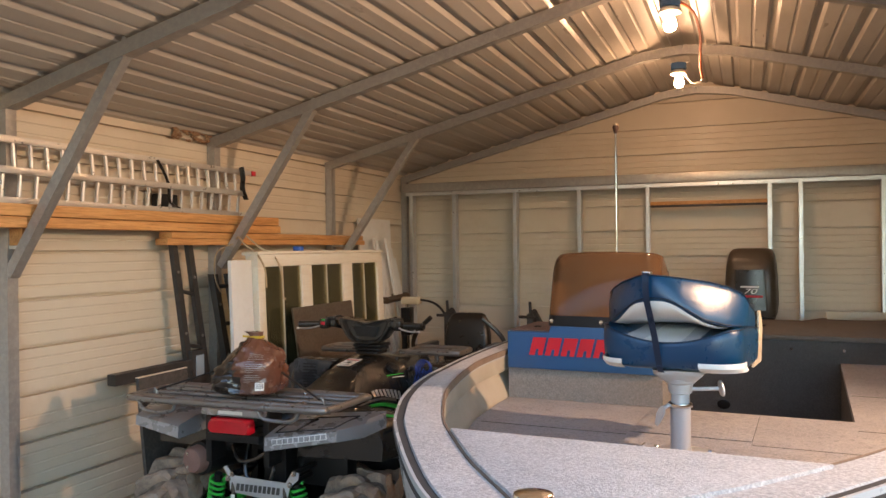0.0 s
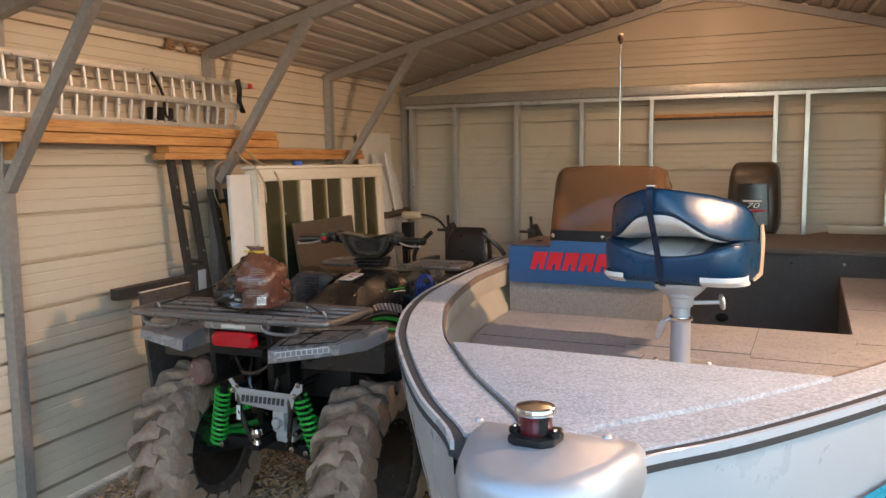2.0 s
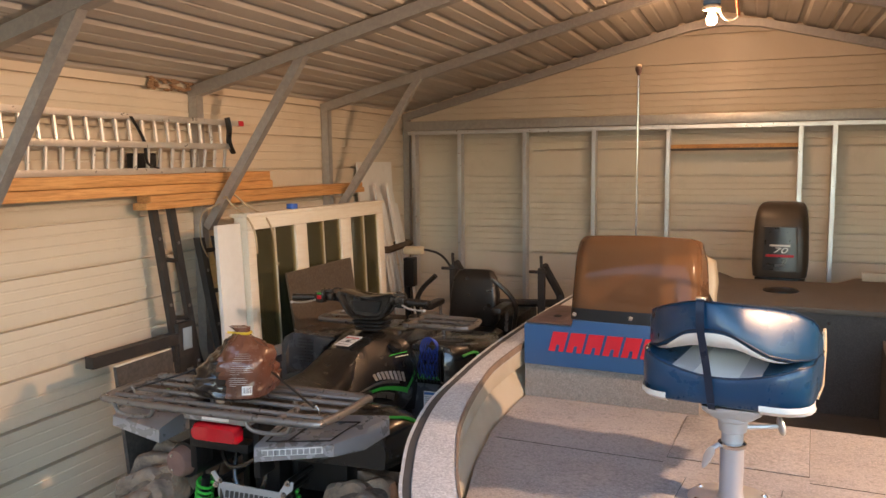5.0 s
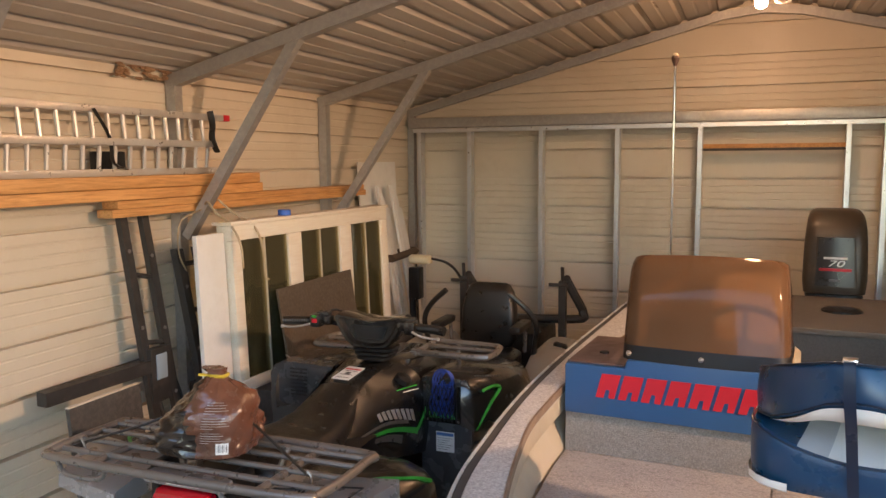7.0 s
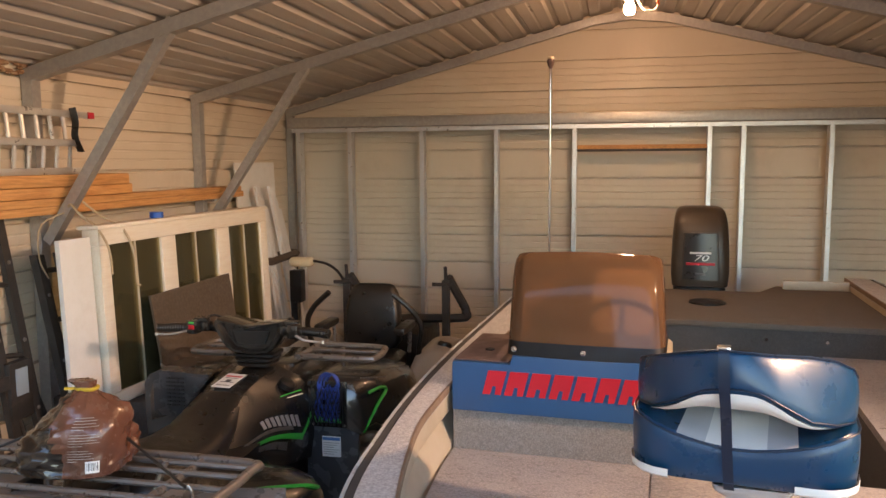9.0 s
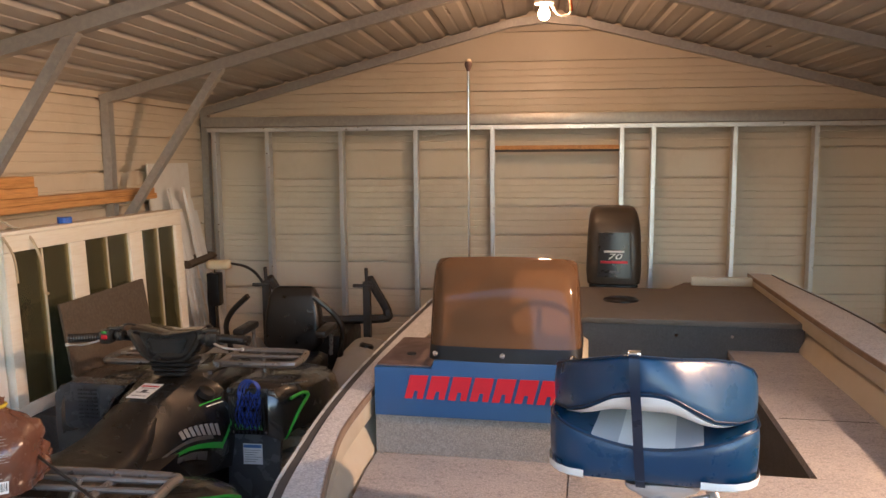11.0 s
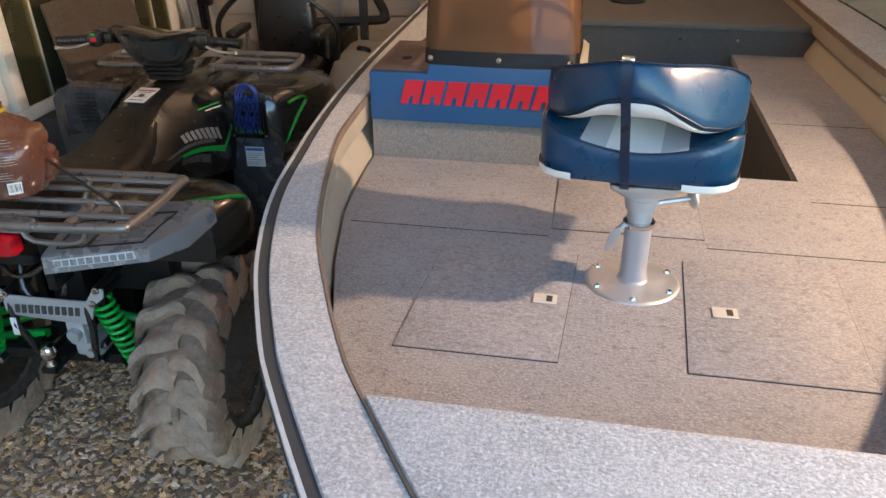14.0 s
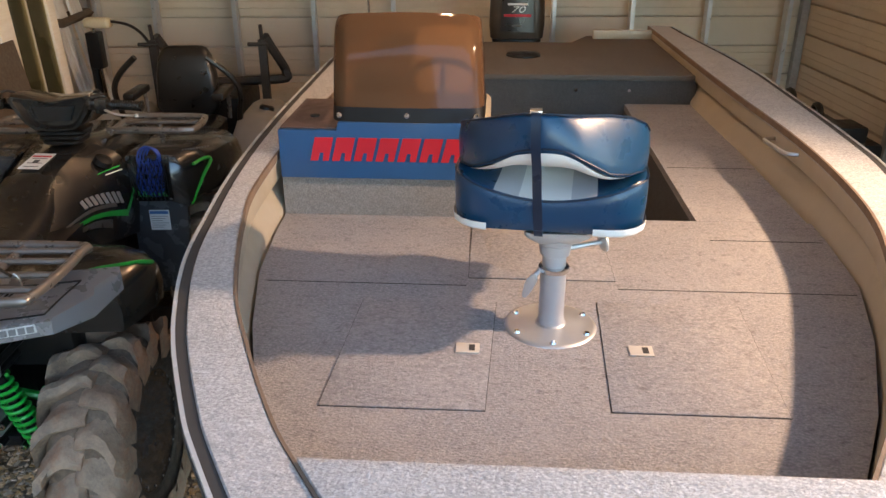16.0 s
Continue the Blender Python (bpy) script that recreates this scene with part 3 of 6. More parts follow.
part("backrest", b, M["tan"], helm)
b = Build()
b.lathe([(0.12, -0.05), (0.12, -0.04), (0.04, -0.03), (0.035, 0.42)], seg=20)
part("pedestal", b, M["black"], helm)

# rear deck
b = Build()
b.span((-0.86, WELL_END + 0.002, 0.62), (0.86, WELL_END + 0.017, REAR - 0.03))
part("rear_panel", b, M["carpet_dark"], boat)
b = Build()
b.prism([(-0.845, WELL_END - 0.01), (0.845, WELL_END - 0.01), (0.825, 5.19), (0.42, 5.19), (0.30, 4.93), (-0.30, 4.93), (-0.42, 5.19), (-0.825, 5.19)], 0.03, Matrix.Translation((0, 0, REAR - 0.03)), 0.008)
part("rear_deck", b, M["carpet_brown"], boat)
for x in (-0.3, 0.25, 0.52):
    b = Build()
    b.lathe([(0.0, 0.0), (0.008, 0.001), (0.008, 0.004)], pose(x, WELL_END - 0.001, 1.11, 90, 0, 0), 10)
    part("snap", b, M["chrome"], boat)
b = Build()
b.lathe([(0.030, 0.006), (0.036, 0.004), (0.038, 0.0)], pose(-0.12, WELL_END - 0.0005, 0.765, 90, 0, 0) @ Matrix.Diagonal((1, 0.75, 1, 1)), 20)
grommet = part("grommet", b, M["black"], boat, "black cable grommet in the rear panel")
part("hole", Build().lathe([(0.0, 0.003), (0.030, 0.003), (0.030, 0.0)], pose(-0.12, WELL_END - 0.0005, 0.765, 90, 0, 0) @ Matrix.Diagonal((1, 0.75, 1, 1)), 20), M["pitch"], grommet)
b = Build()
b.lathe([(0.0, 0.012), (0.085, 0.012), (0.098, 0.008), (0.10, 0.0)], Matrix.Translation((-0.006, 4.48, REAR)), 28)
part("deck_plate", b, M["black"], boat, "black round screw-in deck plate")
b = Build()
b.span((0.45, 5.06, REAR), (0.82, 5.10, REAR + 0.055), 0.006)
part("splash_board", b, M["cream"], boat, "cream painted board at the stern corner")
b = Build()
for side in (-1, 1):
    b.span((side * 0.42, 5.192, 0.5), (side * 0.96, 5.23, REAR - 0.033), 0.008)
b.span((-0.42, 4.94, 0.5), (0.42, 4.98, REAR - 0.06), 0.008)
part("transom", b, M["hull"], boat)
# grab handle on the inner side
b = Build()
b.tube(smooth_path([(0.885, 2.60, 1.20), (0.845, 2.62, 1.20), (0.838, 2.72, 1.195), (0.838, 2.82, 1.19), (0.88, 2.84, 1.19)], 4), 0.008, 8)
part("grab_handle", b, M["alu"], boat)

# bow casting
b = Build()
rings = []
for z, grow in ((1.172, -0.035), (1.178, -0.014), (1.195, 0.002), (1.225, 0.006), (1.252, 0.0), (1.266, -0.012), (1.270, -0.03)):
    ring = []
    for x, y in ((-0.140, 0.27), (-0.142, 0.22), (-0.115, 0.12), (-0.075, 0.05), (-0.035, 0.022), (0.0, 0.018), (0.035, 0.022), (0.075, 0.05), (0.115, 0.12), (0.142, 0.22), (0.140, 0.27)):
        k = math.hypot(x, y - 0.2)
        ring.append((0.028 + x * (1 + grow / max(k, 0.05)), 0.2 + (y - 0.2) * (1 + grow / max(k, 0.05)), z))
    rings.append(ring)
b.loft(rings)
part("bow_cap", b, M["cast"], boat, "cast aluminium bow cap with rounded corners", sharp=60)
for x in (-0.11, 0.11):
    b = Build()
    b.lathe([(0.0, 0.004), (0.006, 0.003), (0.008, 0.0)], Matrix.Translation((x, 0.26, 1.27)), 10)
    part("rivet", b, M["alu"], boat)

# the stem stands a little off the centre line
for ob in boat.children:
    for v in ob.data.vertices:
        y = v.co.y
        if ob.name.startswith(("hull", "stripe", "gunwale", "rubber")) and v.co.x > half_width(FINE_INNER, y) + 0.02:
            v.co.x += 0.07 * min(1.0, max(0.0, (y - 1.5) / 0.9)) * min(1.0, max(0.0, (4.9 - y) / 1.2))
        v.co.x -= 0.045 * min(1.0, max(0.0, (1.8 - y) / 0.9))

# navigation light on the bow cap
nav = thing("navigation_light", BOAT @ pose(-0.036, 0.205, 1.2695), "red bow navigation light with chrome top and black base", "boat light")
part("base", Build().prism([(-0.036, -0.030), (-0.022, -0.040), (0.022, -0.040), (0.038, -0.024), (0.042, 0.016), (0.032, 0.040), (-0.022, 0.042), (-0.036, 0.022)], 0.013, None, 0.004), M["black"], nav)
for x in (-0.031, 0.034):
    part("ear", Build().lathe([(0.010, 0.012), (0.010, 0.019), (0.006, 0.022), (0.0, 0.023)], Matrix.Translation((x, -0.008, 0)), 12), M["black"], nav)
    part("screw", Build().lathe([(0.0045, 0.022), (0.004, 0.0245), (0.0, 0.025)], Matrix.Translation((x, -0.008, 0)), 10), M["chrome"], nav)
b = Build()
b.lathe([(0.0265, 0.013), (0.027, 0.016), (0.027, 0.044), (0.0265, 0.047)], seg=28)
part("lens", b, M["dark_red_lens"], nav)
b = Build()
b.loft([[(0.0275 * math.cos(a), 0.0275 * math.sin(a), z) for a in [-1.05 + 0.62 * k / 8 for k in range(9)]] for z in (0.015, 0.045)], closed=False)
part("divider", b, M["black"], nav, "black shade between the two lens halves")
b = Build()
b.lathe([(0.0270, 0.046), (0.0325, 0.045), (0.0335, 0.050), (0.031, 0.055), (0.018, 0.0585), (0.0, 0.060)], seg=32)
part("cap", b, M["chrome"], nav)

# seat pedestal
ped = thing("seat_pedestal", BOAT @ pose(-0.024, 1.638, DECK + 0.0001), "brushed aluminium seat pedestal on a round bolted plate", "pedestal")
b = Build()
b.lathe([(0.0, 0.010), (0.045, 0.010), (0.05, 0.008), (0.105, 0.006), (0.113, 0.003), (0.115, 0.0)], seg=40)
plate = part("base_plate", b, M["alu"], ped)
for k in range(6):
    a = math.radians(30 + 60 * k)
    b = Build()
    b.lathe([(0.0, 0.006), (0.006, 0.005), (0.009, 0.0)], Matrix.Translation((0.098 * math.cos(a), 0.098 * math.sin(a), 0.006)), 10)
    part("bolt", b, M["chrome"], plate)
b = Build()
b.lathe([(0.040, 0.009), (0.034, 0.014), (0.0315, 0.03), (0.0315, 0.150), (0.0325, 0.155)], seg=28)
part("lower_tube", b, M["cast"], ped)
b = Build()
b.lathe([(0.0325, 0.153), (0.0375, 0.155), (0.0385, 0.160), (0.0375, 0.166), (0.031, 0.169)], seg=28)
part("collar", b, M["chrome"], ped)
b = Build()
b.lathe([(0.029, 0.168), (0.029, 0.196), (0.036, 0.200), (0.040, 0.228), (0.048, 0.234), (0.050, 0.245)], seg=28)
b.loft([cushion_ring(0, 0.02, w, w + 0.01, z, 0.02) for w, z in ((0.052, 0.240), (0.075, 0.262), (0.078, 0.268), (0.078, 0.2765))])
part("swivel", b, M["cast"], ped)
b = Build()
b.prism([(0.0135 * math.cos(a) * (1.0 if math.sin(a) > 0 else 0.8), 0.037 * math.sin(a)) for a in [2 * math.pi * k / 18 for k in range(18)]], 0.006, pose(-0.058, -0.030, 0.126, 90, 22, -20), 0.002)
b.tube([(-0.034, -0.012, 0.160), (-0.046, -0.028, 0.152)], 0.006, 8)
part("lever", b, M["alu"], ped)
b = Build()
b.tube([(0.03, 0.0, 0.212), (0.118, 0.045, 0.212)], 0.0065, 8)
b.lathe([(0.008, -0.004), (0.024, 0.0), (0.0265, 0.004), (0.024, 0.009), (0.0, 0.012)], pose(0.116, 0.044, 0.212, 0, 80, 20), 20)
part("knob", b, M["alu"], ped)

# folded fishing seat
seat = thing("folding_seat", BOAT @ pose(-0.038, 1.738, 1.3215, 0, 0, -6), "navy and white vinyl fold-down fishing seat, strapped shut", "boat seat")


def ease(t):
    t = min(1.0, max(0.0, t))
    return t * t * (3 - 2 * t)


def lower_top(x, y):
    """Height of the lower cushion's dished top."""
    return 0.134 - 0.046 * max(0.0, math.cos(math.pi * x / 0.40)) * ease((0.12 - y) / 0.32) - 0.024 * ease((y + 0.05) / 0.25)


def upper_under(x, y):
    """Height of the folded backrest's underside: arched along the front."""
    edge = 0.172 + 0.064 * ease((0.190 - abs(x + 0.015)) / 0.15)
    t = min(1.0, max(0.0, (y + 0.285) / 0.40))
    return edge + (0.112 - edge) * t ** 0.55


def upper_top(x, y):
    """Height of the folded backrest's top: highest along the front edge."""
    wave = 0.004 * math.cos(x * 26 + 0.8) * ease(-y / 0.2)
    return max(0.298 - 0.160 * (y + 0.285) / 0.45, 0.140) + wave


def outline(k, r=0.085):
    ring = cushion_ring(0.004, 0.008, 0.218 * k, 0.209 * k, 0, r * k)
    return [[ring[i][c] + (ring[(i + 1) % 20][c] - ring[i][c]) * f for c in (0, 1)] for i in range(20) for f in ((0.0, 0.125, 0.25, 0.375, 0.5, 0.625, 0.75, 0.875) if i % 5 == 4 else (0.0,))]


def bulge(k):
    """Outline of the folded backrest: its front swells beyond the cushion."""
    return [(x, y - 0.080 * k * max(0.0, math.cos(math.pi * min(abs(x), 0.19) / 0.38)) * ease(-y / 0.16)) for x, y in outline(k, 0.15)]


rings = [[(x, y + (0.030 - 2.0 * z if y < -0.05 else 0.0) * k, z) for x, y in outline(k)] for k, z in ((0.90, -0.004), (0.97, 0.0), (0.995, 0.012))]
for k, f in ((1.008, 0.45), (1.010, 0.8), (1.0, 0.94)):
    rings.append([(x, y, lower_top(x, y) * f) for x, y in outline(k)])
for k in (0.98, 0.93, 0.84, 0.72, 0.6, 0.45, 0.3, 0.15, 0.03):
    rings.append([(x, y, lower_top(x, y)) for x, y in outline(k)])
lower = part("lower_cushion", Build().loft(rings), M["navy"], seat, sharp=60)
for x0, x1, x2, x3, mat in ((-0.098, -0.045, -0.118, -0.062, "grey_vinyl"), (-0.045, 0.060, -0.062, 0.054, "white_vinyl"), (0.060, 0.115, 0.054, 0.110, "grey_vinyl")):
    rows = []
    for i in range(15):
        t = i / 14
        y = -0.197 + 0.31 * t
        xs = [(x2 + (x0 - x2) * t) + ((x3 + (x1 - x3) * t) - (x2 + (x0 - x2) * t)) * q / 6 for q in range(7)]
        rows.append([(x, y, lower_top(x, y) + (0.0005 if i == 0 else 0.0035)) for x in xs])
    part("seat_panel", Build().loft(rows, closed=False), M[mat], lower)
for side in (-1, 1):
    ring = [p for p in outline(1.016) if p[1] < -0.06 and (p[0] < -0.10 if side < 0 else p[0] > 0.082)]
    rows = [[(x * 1.004, y - 0.003 + max(0.0, 0.030 - 2.0 * z), z) for x, y in ring] for z in (-0.003, 0.006, 0.014, 0.022, 0.030)]
    part("corner_patch", Build().loft(rows, closed=False), M["white_vinyl"], lower)
part("piping", Build().tube([(x, y, lower_top(x, y) * 0.975) for x, y in outline(1.004)], 0.0022, 6, loop=True), M["navy_dark"], lower)

def lean_back(x, y):
    """How far the backrest's front leans back at its top, most at one end."""
    return (0.012 + 0.060 * ease((x + 0.02) / 0.17)) * ease(-y / 0.2)


rings = [[(x, y, upper_under(x, y)) for x, y in bulge(k)] for k in (0.05, 0.3, 0.5, 0.7, 0.85, 0.94, 0.985)]
for k, f in ((1.0, 0.05), (1.010, 0.2), (1.014, 0.42), (1.012, 0.65), (1.002, 0.88), (0.992, 0.985)):
    rings.append([(x, y + lean_back(x, y) * f, upper_under(x, y) * (1 - f) + upper_top(x, y) * f) for x, y in bulge(k)])
rings += [[(x, y + lean_back(x, y) * min(1, (k - 0.05) * 1.1), upper_top(x, y) + 0.003) for x, y in bulge(k)] for k in (0.97, 0.9, 0.7, 0.4, 0.05)]
upper = part("folded_backrest", Build().loft(rings), M["navy"], seat, sharp=60)
for x0, x1, mat in ((-0.176, 0.176, "white_vinyl"),):
    rows = []
    for i in range(25):
        x = x0 + (x1 - x0) * i / 24
        fat = math.sin(math.pi * i / 24) ** 0.6
        front = -0.201 - 0.080 * math.cos(math.pi * min(abs(x), 0.19) / 0.38) + 0.06 * ease((abs(x) - 0.07) / 0.12)
        rows.append([(x, front + d, upper_under(x, front + d) - 0.0025 - h * fat) for d, h in ((0.002, 0.0), (0.006, 0.008), (0.014, 0.013), (0.03, 0.016), (0.06, 0.014), (0.10, 0.011), (0.16, 0.006), (0.24, 0.002))])
    part("underside_panel", Build().loft(rows, closed=False), M[mat], upper)
part("piping", Build().tube([(x, y, upper_under(x, y) * 0.95 + upper_top(x, y) * 0.05) for x, y in bulge(1.003)], 0.0022, 6, loop=True), M["navy_dark"], upper)
part("piping", Build().tube([(x, y + lean_back(x, y) * 0.985, upper_top(x, y) - 0.001) for x, y in bulge(0.998)], 0.0022, 6, loop=True), M["navy_dark"], upper)
loop = smooth_path([(-0.012, -0.13, -0.010), (-0.014, -0.182, -0.006), (-0.017, -0.212, 0.06), (-0.019, -0.226, 0.10), (-0.021, -0.272, 0.18), (-0.024, -0.297, 0.235), (-0.027, -0.292, 0.298), (-0.028, -0.25, 0.296), (-0.03, 0.0, 0.222), (-0.03, 0.17, 0.172), (-0.028, 0.228, 0.14), (-0.026, 0.228, 0.02), (-0.025, 0.19, -0.012)], 4)
rows = [[(p.x - 0.010, p.y, p.z), (p.x + 0.010, p.y, p.z)] for p in loop + loop[:1]]
part("strap", Build().loft(rows, closed=False), M["navy_dark"], seat, "dark navy nylon strap round the folded seat")
b = Build()
b.box((-0.028, -0.270, 0.306), (0.026, 0.026, 0.008), 0.003)
part("buckle", b, M["chrome"], seat)
for side in (-1, 1):
    b = Build()
    tip = 0.165 if side > 0 else 0.145
    b.prism([(0.07, -0.012), (0.215, -0.010), (0.245, 0.10), (0.238, tip - 0.045), (0.205, tip), (0.178, tip - 0.005), (0.180, 0.11), (0.165, 0.07), (0.11, 0.02)], 0.008, pose(side * 0.214 - 0.003, 0, 0, 90, 0, 90), 0.002)
    part("hinge_arm", b, M["tan"], seat, "cream moulded hinge arm")

# outboard motor
motor = thing("outboard_motor", BOAT @ pose(-0.035, 5.16, 0), "faded black outboard motor with white and red markings", "outboard motor")
b = Build()
rings = []
for z, hw, y0, y1, r0 in ((1.195, 0.150, -0.185, 0.22, 0.05), (1.205, 0.164, -0.205, 0.245, 0.055), (1.28, 0.172, -0.215, 0.255, 0.06), (1.36, 0.171, -0.212, 0.258, 0.06), (1.50, 0.166, -0.203, 0.255, 0.06), (1.575, 0.160, -0.190, 0.25, 0.06), (1.62, 0.154, -0.150, 0.24, 0.06), (1.655, 0.144, -0.105, 0.225, 0.06), (1.675, 0.128, -0.075, 0.20, 0.06), (1.683, 0.10, -0.04, 0.16, 0.05)):
    rings.append(cushion_ring(0, (y0 + y1) / 2, hw, (y1 - y0) / 2, z, r0))
b.loft(rings)
part("cowl", b, M["cowl"], motor, sharp=45)
b = Build()
b.loft([cushion_ring(0, 0.02, hw, hd, z, 0.05) for z, hw, hd in ((1.135, 0.125, 0.17), (1.15, 0.145, 0.195), (1.182, 0.155, 0.205), (1.196, 0.150, 0.20))])
part("lower_pan", b, M["black"], motor)
part("face_panel_frame", Build().loft([[(-w1, y, 1.245), (w1, y, 1.245), (w2, y + 0.012, 1.535), (-w2, y + 0.012, 1.535)] for w1, w2, y in ((0.116, 0.100, -0.19), (0.116, 0.100, -0.217), (0.108, 0.093, -0.222))]), M["cowl"], motor)
face = part("face_panel", Build().loft([[(-w1, y, 1.252), (w1, y, 1.252), (w2, y + 0.012, 1.53), (-w2, y + 0.012, 1.53)] for w1, w2, y in ((0.105, 0.090, -0.20), (0.105, 0.090, -0.2245), (0.103, 0.088, -0.2255))]), M["face_gloss"], motor, "glossy black front panel")
b = Build()
b.span((-0.062, -0.2245, 1.408), (0.062, -0.214, 1.420))
part("marking", b, M["white"], face)
b = Build()
b.span((-0.084, -0.2275, 1.340), (0.084, -0.216, 1.355))
part("red_line", b, M["red"], face)
part("latch", Build().span((-0.03, -0.2285, 1.278), (0.03, -0.218, 1.292), 0.003), M["latch_grey"], face)
font = bpy.data.curves.new("digits", "FONT")
font.body, font.size, font.extrude, font.align_x = "70", 0.052, 0.001, "CENTER"
font.shear = 0.25
tmp = bpy.data.objects.new("digits", font)
scene.collection.objects.link(tmp)
me = bpy.data.meshes.new_from_object(tmp.evaluated_get(bpy.context.evaluated_depsgraph_get()))
bpy.data.objects.remove(tmp)
digits = new("digits", me)
digits.data.materials.clear()
digits.data.materials.append(M["white"])
digits.parent = face
digits.matrix_basis = pose(0, -0.2255, 1.366, 90, 0, 0) @ Matrix.Diagonal((1.7, 1, 1, 1))
b = Build()
b.loft([cushion_ring(0, 0.03, hw, hd, z, 0.04) for z, hw, hd in ((0.35, 0.05, 0.09), (0.75, 0.06, 0.12), (1.0, 0.09, 0.15), (1.134, 0.11, 0.16))])
part("leg", b, M["black"], motor)
b = Build()
b.span((-0.12, -0.19, 0.95), (0.12, -0.08, 1.15), 0.02)
part("bracket", b, M["black"], motor)

# stern light pole
pole = thing("stern_light", BOAT @ pose(-0.945, 4.86, TOP), "thin chrome stern light pole with a dark and pale ball top", "light pole")
b = Build()
b.tube([(0, 0, 0), (0, 0, 1.30)], 0.0075, 10)
part("pole", b, M["chrome"], pole)
b = Build()
b.lathe([(0.010, 1.29), (0.012, 1.30), (0.018, 1.312), (0.022, 1.325), (0.024, 1.335), (0.020, 1.348), (0.0, 1.354)], seg=16)
part("lamp_head", b, M["maroon"], pole)
part("lamp_cap", Build().lathe([(0.0205, 1.349), (0.021, 1.354), (0.014, 1.364), (0.0, 1.367)], seg=16), M["tan"], pole, "pale cap of the stern light")

# trailer under the hull
trailer = thing("boat_trailer", BOAT, "dark painted steel boat trailer with two wheels", "trailer")
for s in (-1, 1):
    b = Build()
    square_tube(b, (s * 0.55, 0.7, 0.40), (s * 0.55, 4.9, 0.40), 0.07)
    part("side_rail", b, M["black"], trailer)
    b = Build()
    b.span((s * 0.45 - 0.05, 1.9, 0.43), (s * 0.45 + 0.05, 4.8, 0.545), 0.01)
    part("bunk", b, M["carpet_dark"], trailer)
    b = Build()
    b.lathe([(0.12, -0.09), (0.26, -0.085), (0.285, -0.06), (0.285, 0.06), (0.26, 0.085), (0.12, 0.09)], pose(s * 0.82, 3.4, 0.285, 0, 90, 0), 28)
    part("wheel", b, M["black"], trailer)
b = Build()
square_tube(b, (-0.75, 3.4, 0.30), (0.75, 3.4, 0.30), 0.05)
part("axle", b, M["black"], trailer)
for y in (0.9, 4.7):
    b = Build()
    square_tube(b, (-0.55, y, 0.40), (0.55, y, 0.40), 0.06)
    part("cross_member", b, M["black"], trailer)

# ---- quad bike ----
M["mud"] = material("muddy_tyre_rubber", (0.35, 0.255, 0.19), 0.9, second=(0.17, 0.13, 0.10), scale=8, grain=(0.37, 0.27, 0.195), grain_scale=42, bump=1.0, bump_scale=55, blotch=(0.36, 0.17, 0.09), blotch_amount=0.75, blotch_scale=11, vary=0.12)
M["silver_plastic"] = material("grey_plastic", (0.31, 0.312, 0.32), 0.30, 0.4, second=(0.25, 0.252, 0.26), scale=4, coat=0.25)
M["gloss_black"] = material("satin_black_plastic", (0.012, 0.0118, 0.0115), 0.24, second=(0.018, 0.017, 0.016), scale=4, blotch=(0.05, 0.044, 0.037), blotch_amount=0.25, spec=0.6, coat=0.45, rough_var=0.06)
M["moulded"] = material("satin_grey_black_moulding", (0.055, 0.058, 0.063), 0.25, second=(0.046, 0.049, 0.054), scale=5, bump=0.03, bump_scale=260, spec=0.6, coat=0.3)
M["seat_black"] = material("black_seat_vinyl", (0.012, 0.0108, 0.0095), 0.34, second=(0.017, 0.015, 0.013), scale=6, bump=0.15, bump_scale=350, spec=0.55)
M["green"] = material("lime_green_paint", (0.03, 0.42, 0.05), 0.35, second=(0.025, 0.34, 0.04), scale=9, coat=0.2)
M["gunmetal"] = material("gunmetal_tube", (0.25, 0.235, 0.22), 0.33, 0.6, second=(0.18, 0.168, 0.156), scale=8, blotch=(0.19, 0.15, 0.115), blotch_amount=0.4, blotch_scale=12)
M["rust"] = material("rusty_steel", (0.22, 0.12, 0.10), 0.7, second=(0.14, 0.08, 0.06), scale=14)
M["paper"] = material("printed_label", (0.72, 0.72, 0.70), 0.55, second=(0.66, 0.66, 0.64), scale=12)
M["label_blue"] = material("label_blue", (0.05, 0.16, 0.42), 0.5)
M["blue_net"] = material("blue_cord", (0.016, 0.055, 0.30), 0.6, second=(0.012, 0.03, 0.17), scale=30)
M["ink"] = material("dark_ink", (0.05, 0.05, 0.05), 0.6)

M["mud_dark"] = material("dark_tyre_rubber", (0.035, 0.028, 0.023), 0.8, second=(0.055, 0.042, 0.033), scale=9, grain=(0.08, 0.06, 0.045), grain_scale=40, bump=0.8, bump_scale=60, blotch=(0.09, 0.055, 0.035), blotch_amount=0.25, blotch_scale=12)
M["tread_mud"] = material("dried_tread_mud", (0.17, 0.125, 0.092), 0.95, second=(0.10, 0.075, 0.057), scale=9, grain=(0.23, 0.165, 0.12), grain_scale=40, bump=1.0, bump_scale=50, blotch=(0.26, 0.12, 0.06), blotch_amount=0.7, blotch_scale=12)

quad = thing("quad_bike", pose(-1.71, 3.2, 0), "black and grey quad bike with muddy lugged tyres", "quad bike")


RIM_R = 0.195


